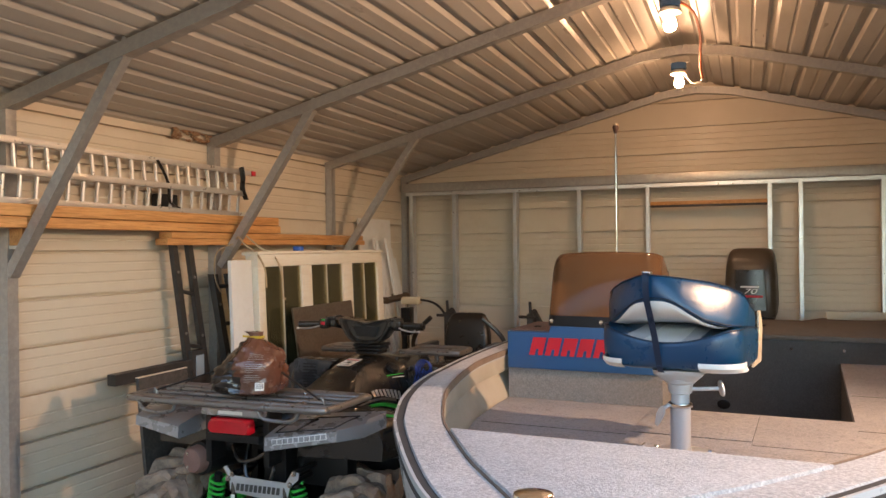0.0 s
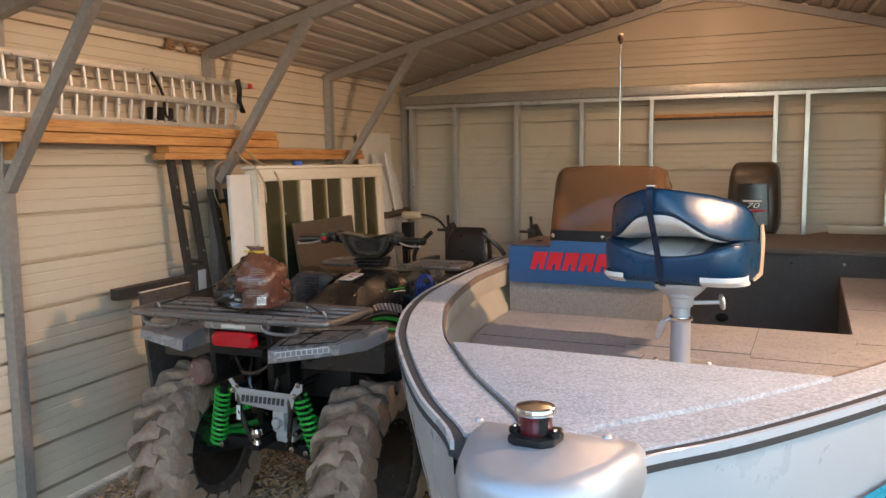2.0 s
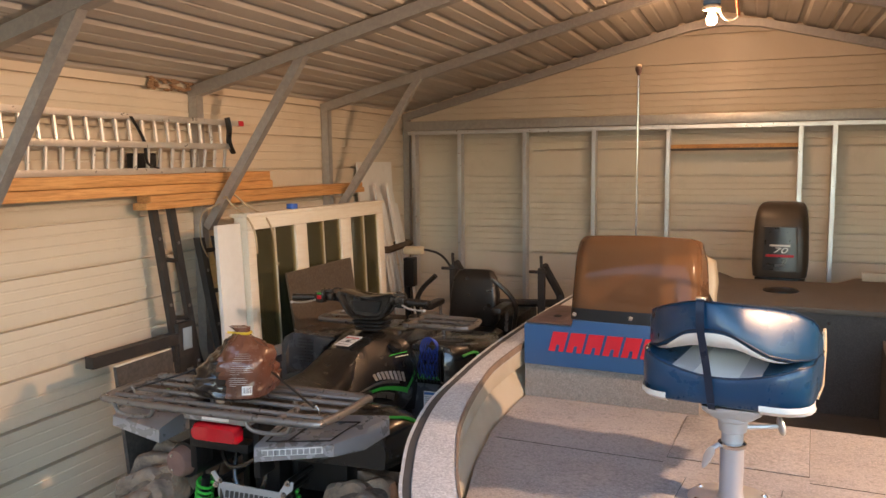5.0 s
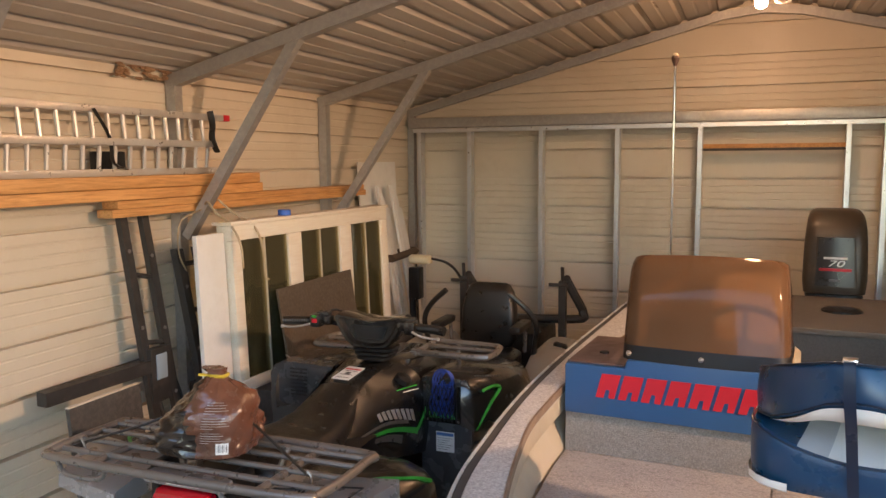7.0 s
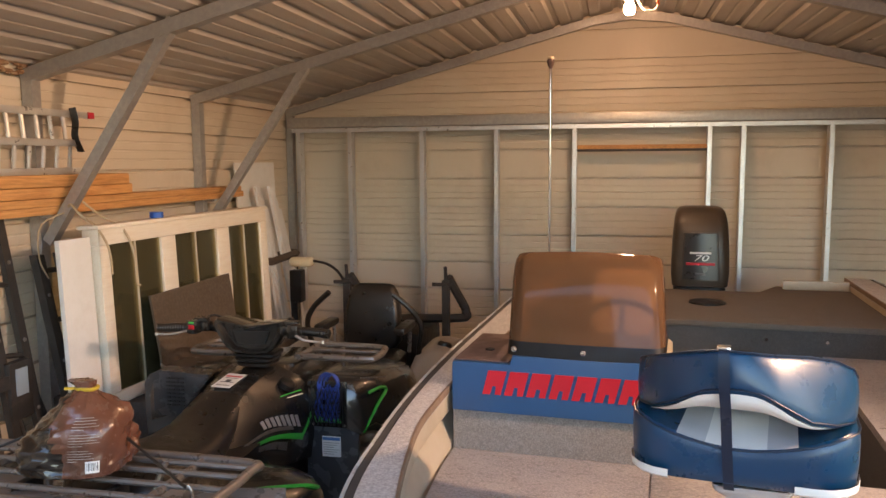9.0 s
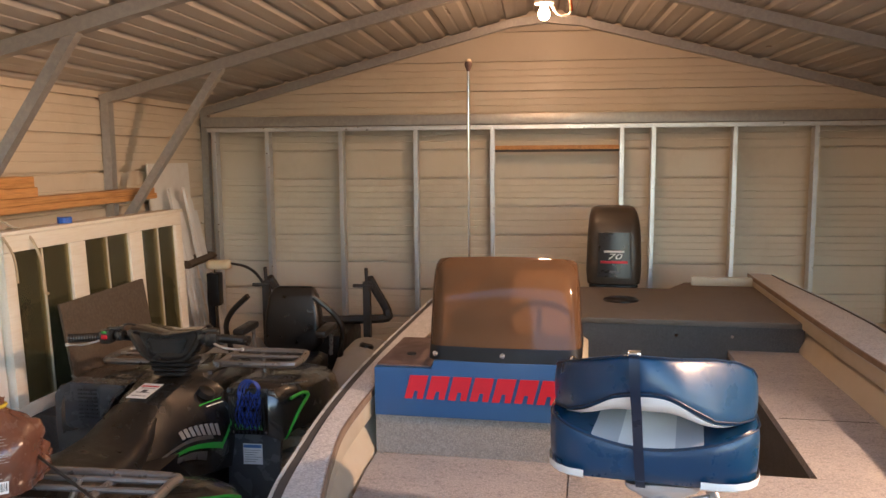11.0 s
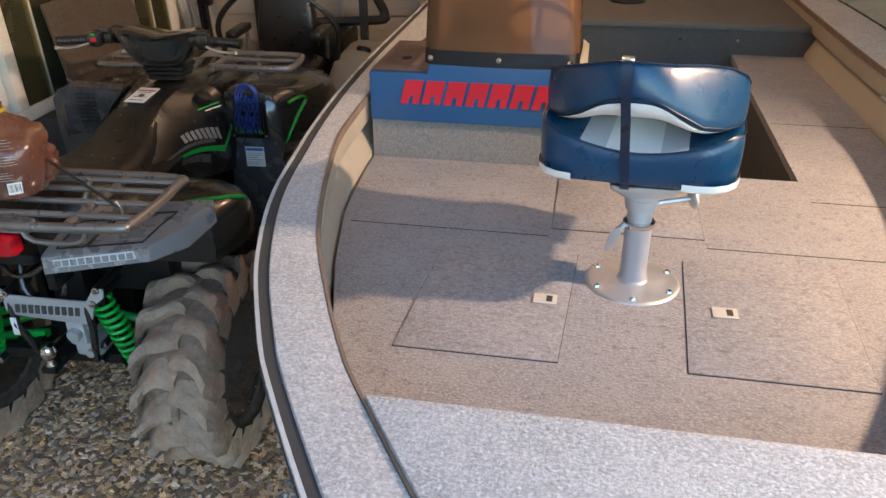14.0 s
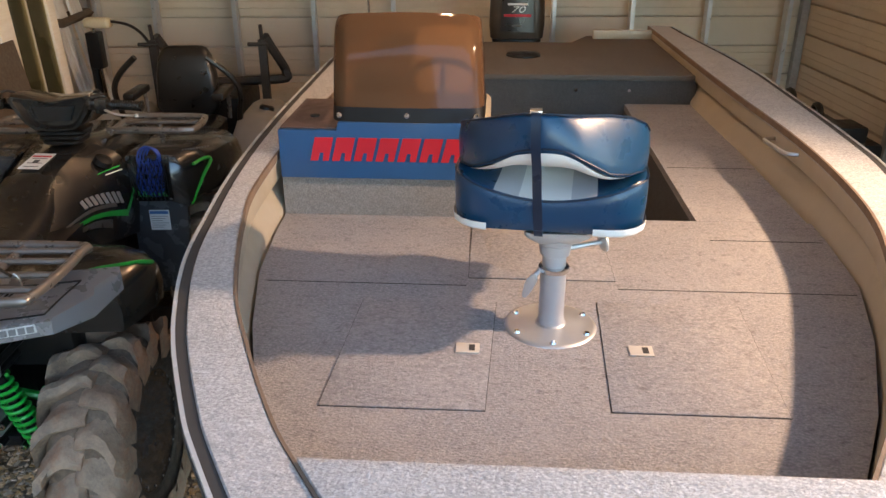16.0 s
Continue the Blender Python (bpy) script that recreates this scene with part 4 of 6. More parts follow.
def tyre_build(radius, width):
    """Tyre carcass about local x."""
    h = width / 2
    prof = [(RIM_R, -h * 0.78), (RIM_R + 0.02, -h * 0.92), (radius * 0.74, -h * 0.98), (radius * 0.83, -h * 0.93), (radius * 0.872, -h * 0.70), (radius * 0.885, 0), (radius * 0.872, h * 0.70), (radius * 0.83, h * 0.93), (radius * 0.74, h * 0.98), (RIM_R + 0.02, h * 0.92), (RIM_R, h * 0.78)]
    seg = 48
    rings = []
    for r, z in prof:
        ring = []
        for k in range(seg):
            a = 2 * math.pi * k / seg
            rr = r + (0.007 * noise.noise(Vector((9 * math.cos(a), 9 * math.sin(a), z * 22))) if r > RIM_R + 0.03 else 0)
            ring.append((rr * math.cos(a), rr * math.sin(a), z))
        rings.append(ring)
    return Build().loft(rings, cap=False, m=pose(0, 0, 0, 0, 90, 0))


def lug_build(radius, width, side, seed):
    """One curved paddle lug of half the tread: a narrow block, mud-filled behind, with a hooked outer end."""
    h = width / 2
    rows = []
    for i in range(10):
        t = i / 9
        over = max(0.0, t - 0.78) / 0.22
        lat = side * h * (-0.10 + 1.18 * min(t / 0.84, 1.0) + 0.02 * over)
        a = 0.34 * t ** 1.2 - 0.10 * math.sin(math.pi * t) + 0.02 * math.sin(9 * t + seed)
        base = radius * (0.865 - 0.02 * t * t - 0.13 * over)
        top = radius * (0.985 - 0.045 * max(0.0, 0.25 - t) / 0.25 - 0.085 * over) + 0.022 * math.exp(-(((t - 0.74) / 0.10) ** 2)) + 0.008 * noise.noise(Vector((t * 5, seed, 0.3)))
        lead, crest, trail = 0.045, 0.06 + 0.045 * t, 0.20 + 0.055 * math.sin(math.pi * min(t * 1.1, 1))
        ring = []
        for f, da in ((-0.25, -trail), (0.06, -trail * 0.96), (0.30, -trail * 0.70), (0.62, -trail * 0.52), (0.92, -crest), (1.04, -crest * 0.35), (1.0, lead * 0.7), (0.82, lead), (0.30, lead * 0.75), (-0.25, lead * 0.7)):
            rr = base + f * (top - base)
            j = 0.010 * noise.noise(Vector((rr * 46, da * 22 + seed * 3, t * 9)))
            ring.append((lat + j, (rr + j) * math.cos(a + da), (rr + j) * math.sin(a + da)))
        rows.append(ring)
    return Build().loft(rows)


def rim_build(width, s):
    """Dished wheel with eight raised spokes."""
    b = Build()
    turn = pose(0, 0, 0, 0, 90, 0)
    f = s * width * 0.22
    k_ = RIM_R + 0.012
    b.lathe([(k_, -width * 0.43), (RIM_R, -width * 0.40), (RIM_R - 0.02, -width * 0.3), (RIM_R - 0.03, 0), (RIM_R - 0.02, width * 0.3), (RIM_R, width * 0.40), (k_, width * 0.43)], turn, 36)
    b.lathe([(0.0, f - s * 0.02), (RIM_R - 0.05, f - s * 0.03), (RIM_R - 0.025, f - s * 0.05)], turn, 36)
    for k in range(8):
        a = 2 * math.pi * k / 8
        b.loft([[(g - s * 0.03, r * math.cos(a) - w * math.sin(a), r * math.sin(a) + w * math.cos(a)) for w in (-0.014, 0.014)] + [(g - s * 0.004, r * math.cos(a) - w * math.sin(a), r * math.sin(a) + w * math.cos(a)) for w in (0.009, -0.009)] for r, g in ((0.03, f + s * 0.01), (0.10, f + s * 0.012), (RIM_R - 0.02, f + s * 0.035))])
    return b


for y, r, w, x in ((-0.03, 0.37, 0.245, 0.468), (1.26, 0.37, 0.24, 0.475)):
    for s in (-1, 1):
        wheel = part("wheel", tyre_build(r, w), M["mud_dark"], quad, "mud-caked lugged tyre", m=pose(s * x, y, r - 0.005, 20 * s, 0, 0), sharp=30)
        wheel.data.materials.append(M["tread_mud"])
        for f in wheel.data.polygons:
            if math.hypot(f.center.y, f.center.z) > r * 0.80:
                f.material_index = 1
        count = 18
        for half in (-1, 1):
            for kind in range(3):
                lug = lug_build(r, w, half, half + y + 2.3 * kind).mesh("lug", 40)
                lug.materials.append(M["mud"])
                for k in range(kind, count, 3):
                    ob = new("lug", lug)
                    ob.parent = wheel
                    ob.matrix_basis = pose(0, 0, 0, 360 * (k + (0.5 if half > 0 else 0)) / count, 0, 0)
        part("rim", rim_build(w, s), M["gloss_black"], wheel)
        b = Build()
        b.lathe([(0.0, s * 0.075), (0.032, s * 0.072), (0.042, s * 0.05), (0.045, s * 0.02)], pose(0, 0, 0, 0, 90, 0), 16)
        part("hub_cap", b, M["gunmetal"], wheel)
        for k in range(16):
            a = 2 * math.pi * k / 16
            b = Build()
            b.lathe([(0.0, 0.007), (0.006, 0.005), (0.007, 0.0)], pose(s * w * 0.42, (RIM_R - 0.004) * math.cos(a), (RIM_R - 0.004) * math.sin(a), 0, s * 90, 0), 6)
            part("rim_bolt", b, M["chrome"], wheel)

# dark chassis and engine
b = Build()
b.loft([[(-hw, y, z0), (hw, y, z0), (hw, y, z1), (hw * 0.6, y, z1 + 0.05), (-hw * 0.6, y, z1 + 0.05), (-hw, y, z1)] for y, hw, z0, z1 in ((-0.06, 0.12, 0.50, 0.86), (0.02, 0.15, 0.42, 0.86), (0.15, 0.19, 0.36, 0.88), (0.7, 0.20, 0.34, 0.90), (1.1, 0.18, 0.36, 0.92), (1.6, 0.16, 0.48, 0.90))])
part("chassis", b, M["black"], quad)
for s in (-1, 1):
    b = Build()
    b.span((s * 0.20, 0.28, 0.36), (s * 0.52, 0.80, 0.40), 0.012)
    b.span((s * 0.20, 0.24, 0.40), (s * 0.50, 0.30, 0.72), 0.012)
    part("footwell", b, M["black"], quad)


def fender_point(x, t):
    """Rear face of the fender: foot (t 0), crease (t 0.4), then a long slope up under the rack (t 1)."""
    if t < 0.4:
        q = t / 0.4
        return -0.385 + 0.004 * q + 0.03 * max(0.0, x - 0.42), 0.878 + 0.062 * q + (0.19 - 0.05 * q) * (x - 0.16)
    q = (t - 0.4) / 0.6
    return -0.381 + 0.215 * q + 0.03 * max(0.0, x - 0.42), 0.940 + 0.055 * q - 0.018 * q * q + (0.14 - 0.05 * q) * (x - 0.16)


def rear_fender(s):
    n = 0.165 if s > 0 else 0.27
    rings = []
    for t in (0.0, 0.03, 0.37, 0.43, 0.7, 1.0):
        ring = []
        for x in (n, n + 0.08, 0.36, 0.46, 0.50):
            y, z = fender_point(x, t)
            ring.append((s * x, y + (0.006 if t == 0.0 else 0.0), z))
        ring.append((s * (0.575 - 0.025 * t), -0.29 + 0.10 * t, ring[-1][2] + 0.004))
        ring.append((s * (0.605 - 0.01 * t), -0.14 + 0.02 * t, ring[-1][2] + 0.012))
        ring.append((s * n, -0.12 + 0.01 * t, ring[0][2] + 0.004))
        rings.append(ring)
    fender = part("rear_fender", Build().loft(rings), M["silver_plastic"], quad, "grey moulded rear fender", sharp=25)
    if s > 0:
        for x0, x1, t0, t1 in ((0.20, 0.29, 0.48, 0.86), (0.30, 0.47, 0.48, 0.94)):
            line = [(x0, t0), (x1, t0), (x1 + 0.035, t1), (x0 + 0.01, t1)]
            pts = []
            for (xa, ta), (xb, tb) in zip(line, line[1:] + line[:1]):
                for k in range(4):
                    x, t = xa + (xb - xa) * k / 4, ta + (tb - ta) * k / 4
                    y, z = fender_point(x, t)
                    pts.append((x, y, z + 0.001))
            part("panel_groove", Build().tube(pts, 0.0028, 5, loop=True), M["pitch"], fender)
    sections = []
    for y, xo, drop in ((-0.135, 0.585, 0.0), (-0.06, 0.615, -0.004), (0.03, 0.632, 0.0), (0.12, 0.625, 0.012), (0.20, 0.59, 0.04), (0.27, 0.53, 0.085), (0.32, 0.46, 0.14), (0.34, 0.42, 0.19)):
        w = xo - 0.17
        sections.append([(s * (0.17 + w * u), y, z - drop * (0.45 + 0.55 * u)) for u, z in ((0.0, 0.80), (0.0, 0.955), (0.25, 0.972), (0.5, 0.985), (0.74, 0.986), (0.90, 0.965), (0.98, 0.925), (1.0, 0.87), (0.985, 0.81))])
    fl = part("fender_flare", Build().loft(sections), M["gloss_black"], quad, "glossy black fender flare with green stripe", sharp=60)
    b = Build()
    b.tube(smooth_path([(s * 0.43, -0.11, 0.985), (s * 0.50, -0.06, 0.988), (s * 0.560, 0.0, 0.975), (s * 0.592, 0.05, 0.960), (s * 0.604, 0.11, 0.930)], 4), 0.007, 5)
    part("green_stripe", b, M["green"], fl)


rear_fender(1)
rear_fender(-1)
# outlined lettering as plain blocks along the fender's foot
LETTERS = pose(0.330, -0.3865, 0.9425, 0, -9.5, 1)
b = Build()
b.span((-0.128, 0.0, -0.0125), (0.128, 0.004, 0.0125), 0.001)
let = part("lettering", b, M["white"], quad, "white outlined lettering block", m=LETTERS)
for k in range(10):
    b = Build()
    x = -0.126 + 0.0254 * k
    b.prism([(x, -0.009), (x + 0.019, -0.009), (x + 0.0225, 0.009), (x + 0.0035, 0.009)], 0.003, pose(0, 0.0005, 0, 90, 0, 0))
    part("letter_block", b, M["silver_plastic"], let)
b = Build()
b.span((-0.15, -0.385, 1.012), (0.15, -0.30, 1.045), 0.01)
tail = part("tail_panel", b, M["silver_plastic"], quad)
b = Build()
b.span((-0.06, -0.3875, 1.022), (0.06, -0.384, 1.036))
part("lettering", b, M["white"], tail)
b = Build()
b.loft([[(x, -0.36 - d, 0.972 + z) for x, z, _ in cushion_ring(0, 0, 0.105 - g, 0.033 - g, 0, 0.02)] for d, g in ((0.0, 0.0), (0.03, 0.0), (0.045, 0.008))])
part("tail_light", b, M["red_lens"], quad, "rectangular red tail light")
b = Build()
b.span((-0.13, -0.37, 0.90), (0.13, -0.30, 0.936), 0.01)
b.span((-0.16, -0.34, 0.80), (-0.13, -0.24, 1.06), 0.006)
b.span((0.13, -0.34, 0.80), (0.16, -0.24, 1.06), 0.006)
part("tail_bracket", b, M["black"], quad)

# seat, tank and side panels
rings = []
for y, hw, z0, z1 in ((-0.16, 0.13, 0.93, 0.985), (-0.08, 0.19, 0.90, 1.02), (0.04, 0.185, 0.885, 1.025), (0.16, 0.175, 0.88, 1.01), (0.30, 0.155, 0.88, 0.995), (0.42, 0.135, 0.90, 1.005), (0.52, 0.118, 0.93, 1.042), (0.59, 0.108, 0.96, 1.068), (0.63, 0.10, 0.98, 1.068)):
    rings.append([(-hw, y, z0), (-hw * 1.03, y, z0 * 0.55 + z1 * 0.45), (-hw * 0.95, y, z1 - 0.028), (-hw * 0.78, y, z1 - 0.008), (-hw * 0.4, y, z1 + 0.002), (0, y, z1 + 0.004), (hw * 0.4, y, z1 + 0.002), (hw * 0.78, y, z1 - 0.008), (hw * 0.95, y, z1 - 0.028), (hw * 1.03, y, z0 * 0.55 + z1 * 0.45), (hw, y, z0)])
part("seat", Build().loft(rings), M["seat_black"], quad, "long black vinyl seat", sharp=70)
rings = []
for y, hw, z0, z1 in ((0.58, 0.10, 0.90, 1.062), (0.66, 0.115, 0.88, 1.082), (0.80, 0.125, 0.88, 1.105), (0.92, 0.135, 0.88, 1.11), (1.05, 0.15, 0.9, 1.09), (1.45, 0.16, 0.9, 1.05), (1.62, 0.10, 0.9, 0.98)):
    rings.append([(-hw - 0.03, y, z0), (-hw - 0.006, y, z1 - 0.05), (-hw * 0.9, y, z1 - 0.014), (-hw * 0.6, y, z1), (0, y, z1 + 0.004), (hw * 0.6, y, z1), (hw * 0.9, y, z1 - 0.014), (hw + 0.006, y, z1 - 0.05), (hw + 0.03, y, z0)])
tank = part("tank_cover", Build().loft(rings), M["gloss_black"], quad, sharp=50)
TAG = pose(-0.003, 0.685, 1.0925, 8, 0, -5)
dec = part("warning_label", Build().box((0, 0, 0), (0.085, 0.135, 0.002), 0.0, TAG), M["paper"], tank, "white warning label with red bar")
part("label_bar", Build().box((0, 0.040, 0.0015), (0.075, 0.012, 0.001), 0.0, TAG), M["red"], dec)
part("label_bar", Build().box((0, -0.004, 0.0015), (0.022, 0.022, 0.001), 0.0, TAG), M["ink"], dec)
for k in range(3):
    part("label_bar", Build().box((0, 0.022 - 0.030 * k - 0.01 * (k > 0), 0.0015), (0.06, 0.003, 0.001), 0.0, TAG), M["ink"], dec)

SHROUD = (
    (0.34, ((0.115, 0.94), (0.150, 0.90), (0.175, 0.85), (0.150, 0.79))),
    (0.48, ((0.100, 0.995), (0.155, 0.93), (0.185, 0.865), (0.165, 0.785))),
    (0.62, ((0.100, 1.07), (0.170, 0.985), (0.215, 0.880), (0.195, 0.765))),
    (0.75, ((0.112, 1.095), (0.195, 1.02), (0.252, 0.880), (0.235, 0.735))),
    (0.90, ((0.125, 1.10), (0.232, 1.045), (0.285, 0.880), (0.268, 0.71))),
)


def shroud_point(y, u, s=1, out=0.0):
    """A point of the side shroud: u runs from 0 at its top to 3 at its foot."""
    for (y0, a), (y1, c) in zip(SHROUD, SHROUD[1:]):
        if y <= y1:
            break
    t = (y - y0) / (y1 - y0)
    p = [(a[k][0] + (c[k][0] - a[k][0]) * t, a[k][1] + (c[k][1] - a[k][1]) * t) for k in range(4)]
    p = smooth_path([(q[0], q[1], 0) for q in p], 12)
    w = min(max(u * 12, 0), 35.999)
    q = p[int(w)].lerp(p[int(w) + 1], w - int(w))
    return (s * (q.x + out), y - out * 0.4, q.y + out * 0.4)


def shroud_strip(name, y0, y1, u0, u1, v0, v1, s, mat, parent, label="", out=0.003):
    """A decal between heights u0..v0 at y0 and u1..v1 at y1."""
    rows = []
    for i in range(9):
        t = i / 8
        y = y0 + (y1 - y0) * t
        rows.append([shroud_point(y, u0 + (u1 - u0) * t, s, out), shroud_point(y, v0 + (v1 - v0) * t, s, out)])
    return part(name, Build().loft(rows, closed=False), M[mat], parent, label)


for s in (-1, 1):
    rows = [[shroud_point(0.34 + 0.56 * i / 16, u / 4, s) for u in range(13)] for i in range(17)]
    side = part("side_panel", Build().loft(rows, closed=False), M["gloss_black"], quad, sharp=60)
    shroud_strip("green_stripe", 0.40, 0.80, 1.42, 2.20, 1.56, 2.36, s, "green", side)
    shroud_strip("green_stripe", 0.79, 0.87, 2.20, 1.75, 2.36, 1.86, s, "green", side)
    shroud_strip("grey_stripe", 0.46, 0.74, 1.28, 1.86, 1.40, 1.98, s, "gunmetal", side)
    shroud_strip("grey_stripe", 0.46, 0.70, 1.75, 2.25, 1.95, 2.50, s, "gunmetal", side)
    for k in range(8):
        y = 0.585 + 0.026 * k
        shroud_strip("lettering", y, y + 0.019, 1.14 + 0.070 * k, 1.18 + 0.070 * k, 1.46 + 0.070 * k, 1.50 + 0.070 * k, s, "alu", side, "silver raised lettering block")
    shroud_strip("thin_stripe", 0.74, 0.86, 0.98, 1.16, 1.015, 1.195, s, "green", side)
    shroud_strip("thin_stripe", 0.77, 0.86, 1.14, 1.27, 1.165, 1.295, s, "white", side)

# front fenders with their inner guards
for s in (-1, 1):
    rings = []
    for y, x0, x1, z in ((0.878, 0.24, 0.495, 1.03), (0.90, 0.235, 0.508, 1.05), (0.96, 0.23, 0.53, 1.056), (1.04, 0.225, 0.565, 1.052), (1.2, 0.22, 0.60, 1.042), (1.42, 0.22, 0.60, 1.02), (1.60, 0.22, 0.55, 0.95), (1.70, 0.22, 0.42, 0.86)):
        w = x1 - x0
        rings.append([(s * (x0 + w * u), y, z - d) for u, d in ((0.0, 0.12), (0.0, 0.02), (0.12, 0.002), (0.40, -0.004), (0.66, 0.0), (0.84, 0.012), (0.95, 0.045), (1.0, 0.10), (1.0, 0.20))])
    ff = part("front_fender", Build().loft(rings), M["gloss_black"], quad, "glossy black front fender with green stripe", sharp=60)
    part("green_stripe", Build().tube(smooth_path([(s * 0.500, 0.895, 0.835), (s * 0.520, 0.935, 0.885), (s * 0.545, 0.985, 0.945), (s * 0.562, 1.04, 0.985), (s * 0.545, 1.0, 1.005), (s * 0.518, 0.93, 1.0)], 3), 0.008, 5), M["green"], ff)
    for k in range(10):
        part("lettering", Build().box((s * (0.468 + 0.009 * k), 0.97 + 0.010 * k, 1.048 - 0.0012 * k), (0.006, 0.010, 0.006), 0.0, None), M["gunmetal"], ff)
    m = pose(0, 0.885, 0) @ Matrix(((1, 0, 0, 0), (0, 0, 1, 0), (0, 1, 0, 0), (0, 0, 0, 1)))
    wide = 0.0 if s > 0 else 0.045
    poly = [(s * 0.24, 0.42), (s * 0.44, 0.42), (s * (0.475 + wide), 0.70), (s * (0.485 + wide), 0.84), (s * (0.485 + wide), 1.0), (s * (0.455 + wide), 1.045), (s * 0.25, 1.05)]
    guard = part("inner_guard", Build().prism(poly, 0.04, m, 0.014), M["moulded"], quad)
    if s > 0:
        b = Build()
        b.span((0.275, 0.872, 0.855), (0.435, 0.886, 1.058), 0.006)
        pocket = part("pocket", b, M["gloss_black"], guard)
        for x, z in ((0.285, 0.866), (0.425, 0.866), (0.425, 1.045)):
            part("rivet", Build().lathe([(0.0, 0.004), (0.005, 0.003), (0.006, 0.0)], pose(x, 0.872, z, 90, 0, 0), 8), M["gunmetal"], pocket)
        lab = part("warning_label", Build().span((0.318, 0.881, 0.722), (0.402, 0.8845, 0.812), 0.001), M["paper"], guard, "white label with a blue head")
        part("label_bar", Build().span((0.321, 0.8795, 0.795), (0.399, 0.8825, 0.808)), M["label_blue"], lab)
        for k in range(6):
            part("label_bar", Build().span((0.325, 0.8800, 0.783 - 0.010 * k), (0.395 - 0.012 * (k % 3), 0.8825, 0.785 - 0.010 * k)), M["gunmetal"], lab)
        b = Build()
        for k in range(16):
            x = 0.312 + 0.0058 * k
            b.tube(smooth_path([(x, 0.866, 1.035 + 0.012 * math.sin(k)), (x + 0.014 * math.sin(3 * k), 0.852 + 0.006 * math.sin(5 * k), 0.99), (x - 0.013 * math.cos(2 * k), 0.850 + 0.006 * math.cos(3 * k), 0.94), (x, 0.864, 0.89)], 3), 0.0030, 5)
        for k in range(13):
            z = 0.895 + 0.0115 * k
            b.tube(smooth_path([(0.308, 0.864, z), (0.34, 0.852, z + 0.010 * math.sin(2 * k)), (0.375, 0.850, z - 0.010 * math.cos(3 * k)), (0.408, 0.864, z)], 3), 0.0022, 5)
        for q in range(4):
            b.tube([(0.358 + 0.006 * q + (0.045 - 0.005 * q) * math.cos(a), 0.858 + 0.006 * q, 1.035 + (0.062 - 0.004 * q) * math.sin(a)) for a in [math.pi * k / 10 for k in range(11)]], 0.004, 6)
        part("cord_net", b, M["blue_net"], guard, "bright blue cord bundled in the pocket")
        b = Build()
        for k in range(9):
            x = 0.281 + 0.0185 * k
            b.tube([(x, 0.842, 0.872), (min(x + 0.055, 0.43), 0.838, 1.03)], 0.0019, 4)
            b.tube([(x, 0.842, 0.872), (max(x - 0.055, 0.28), 0.838, 1.03)], 0.0019, 4)
        part("mesh_net", b, M["black"], guard, "fine black elastic net")
        b = Build()
        for k in range(16):
            x = 0.30 + 0.0075 * k
            b.tube([(x, 0.858, 0.882), (x + 0.008 * math.sin(4 * k), 0.850, 0.900 + 0.008 * math.cos(3 * k))], 0.0024, 4)
        part("cord_end", b, M["green"], guard)
    else:
        b = Build()
        b.loft([[(x, y, z) for x, z in ((-0.425, 0.90), (-0.40, 0.885), (-0.17, 0.885), (-0.13, 0.93), (-0.14, 1.075), (-0.40, 1.085), (-0.425, 1.07))] for y in (0.80, 0.885)])
        vent = part("air_vent", b, M["moulded"], guard, sharp=30)
        part("vent_cover", Build().prism([(-0.265, 0.93), (-0.165, 0.93), (-0.145, 1.065), (-0.255, 1.072)], 0.012, pose(0, 0.80, 0, 90, 0, 0), 0.004), M["moulded"], vent)
        for k in range(8):
            for q in range(4):
                x, z = -0.352 + 0.022 * q, 0.935 + 0.017 * k
                part("slat", Build().box((x, 0.797, z), (0.017, 0.006, 0.006), 0.0, None), M["pitch"], vent)
b = Build()
b.lathe([(0.0, 0.03), (0.026, 0.029), (0.036, 0.022), (0.038, 0.0)], pose(0.195, 0.80, 1.045, 0, 32, 0), 18)
part("fuel_cap", b, M["black"], quad)

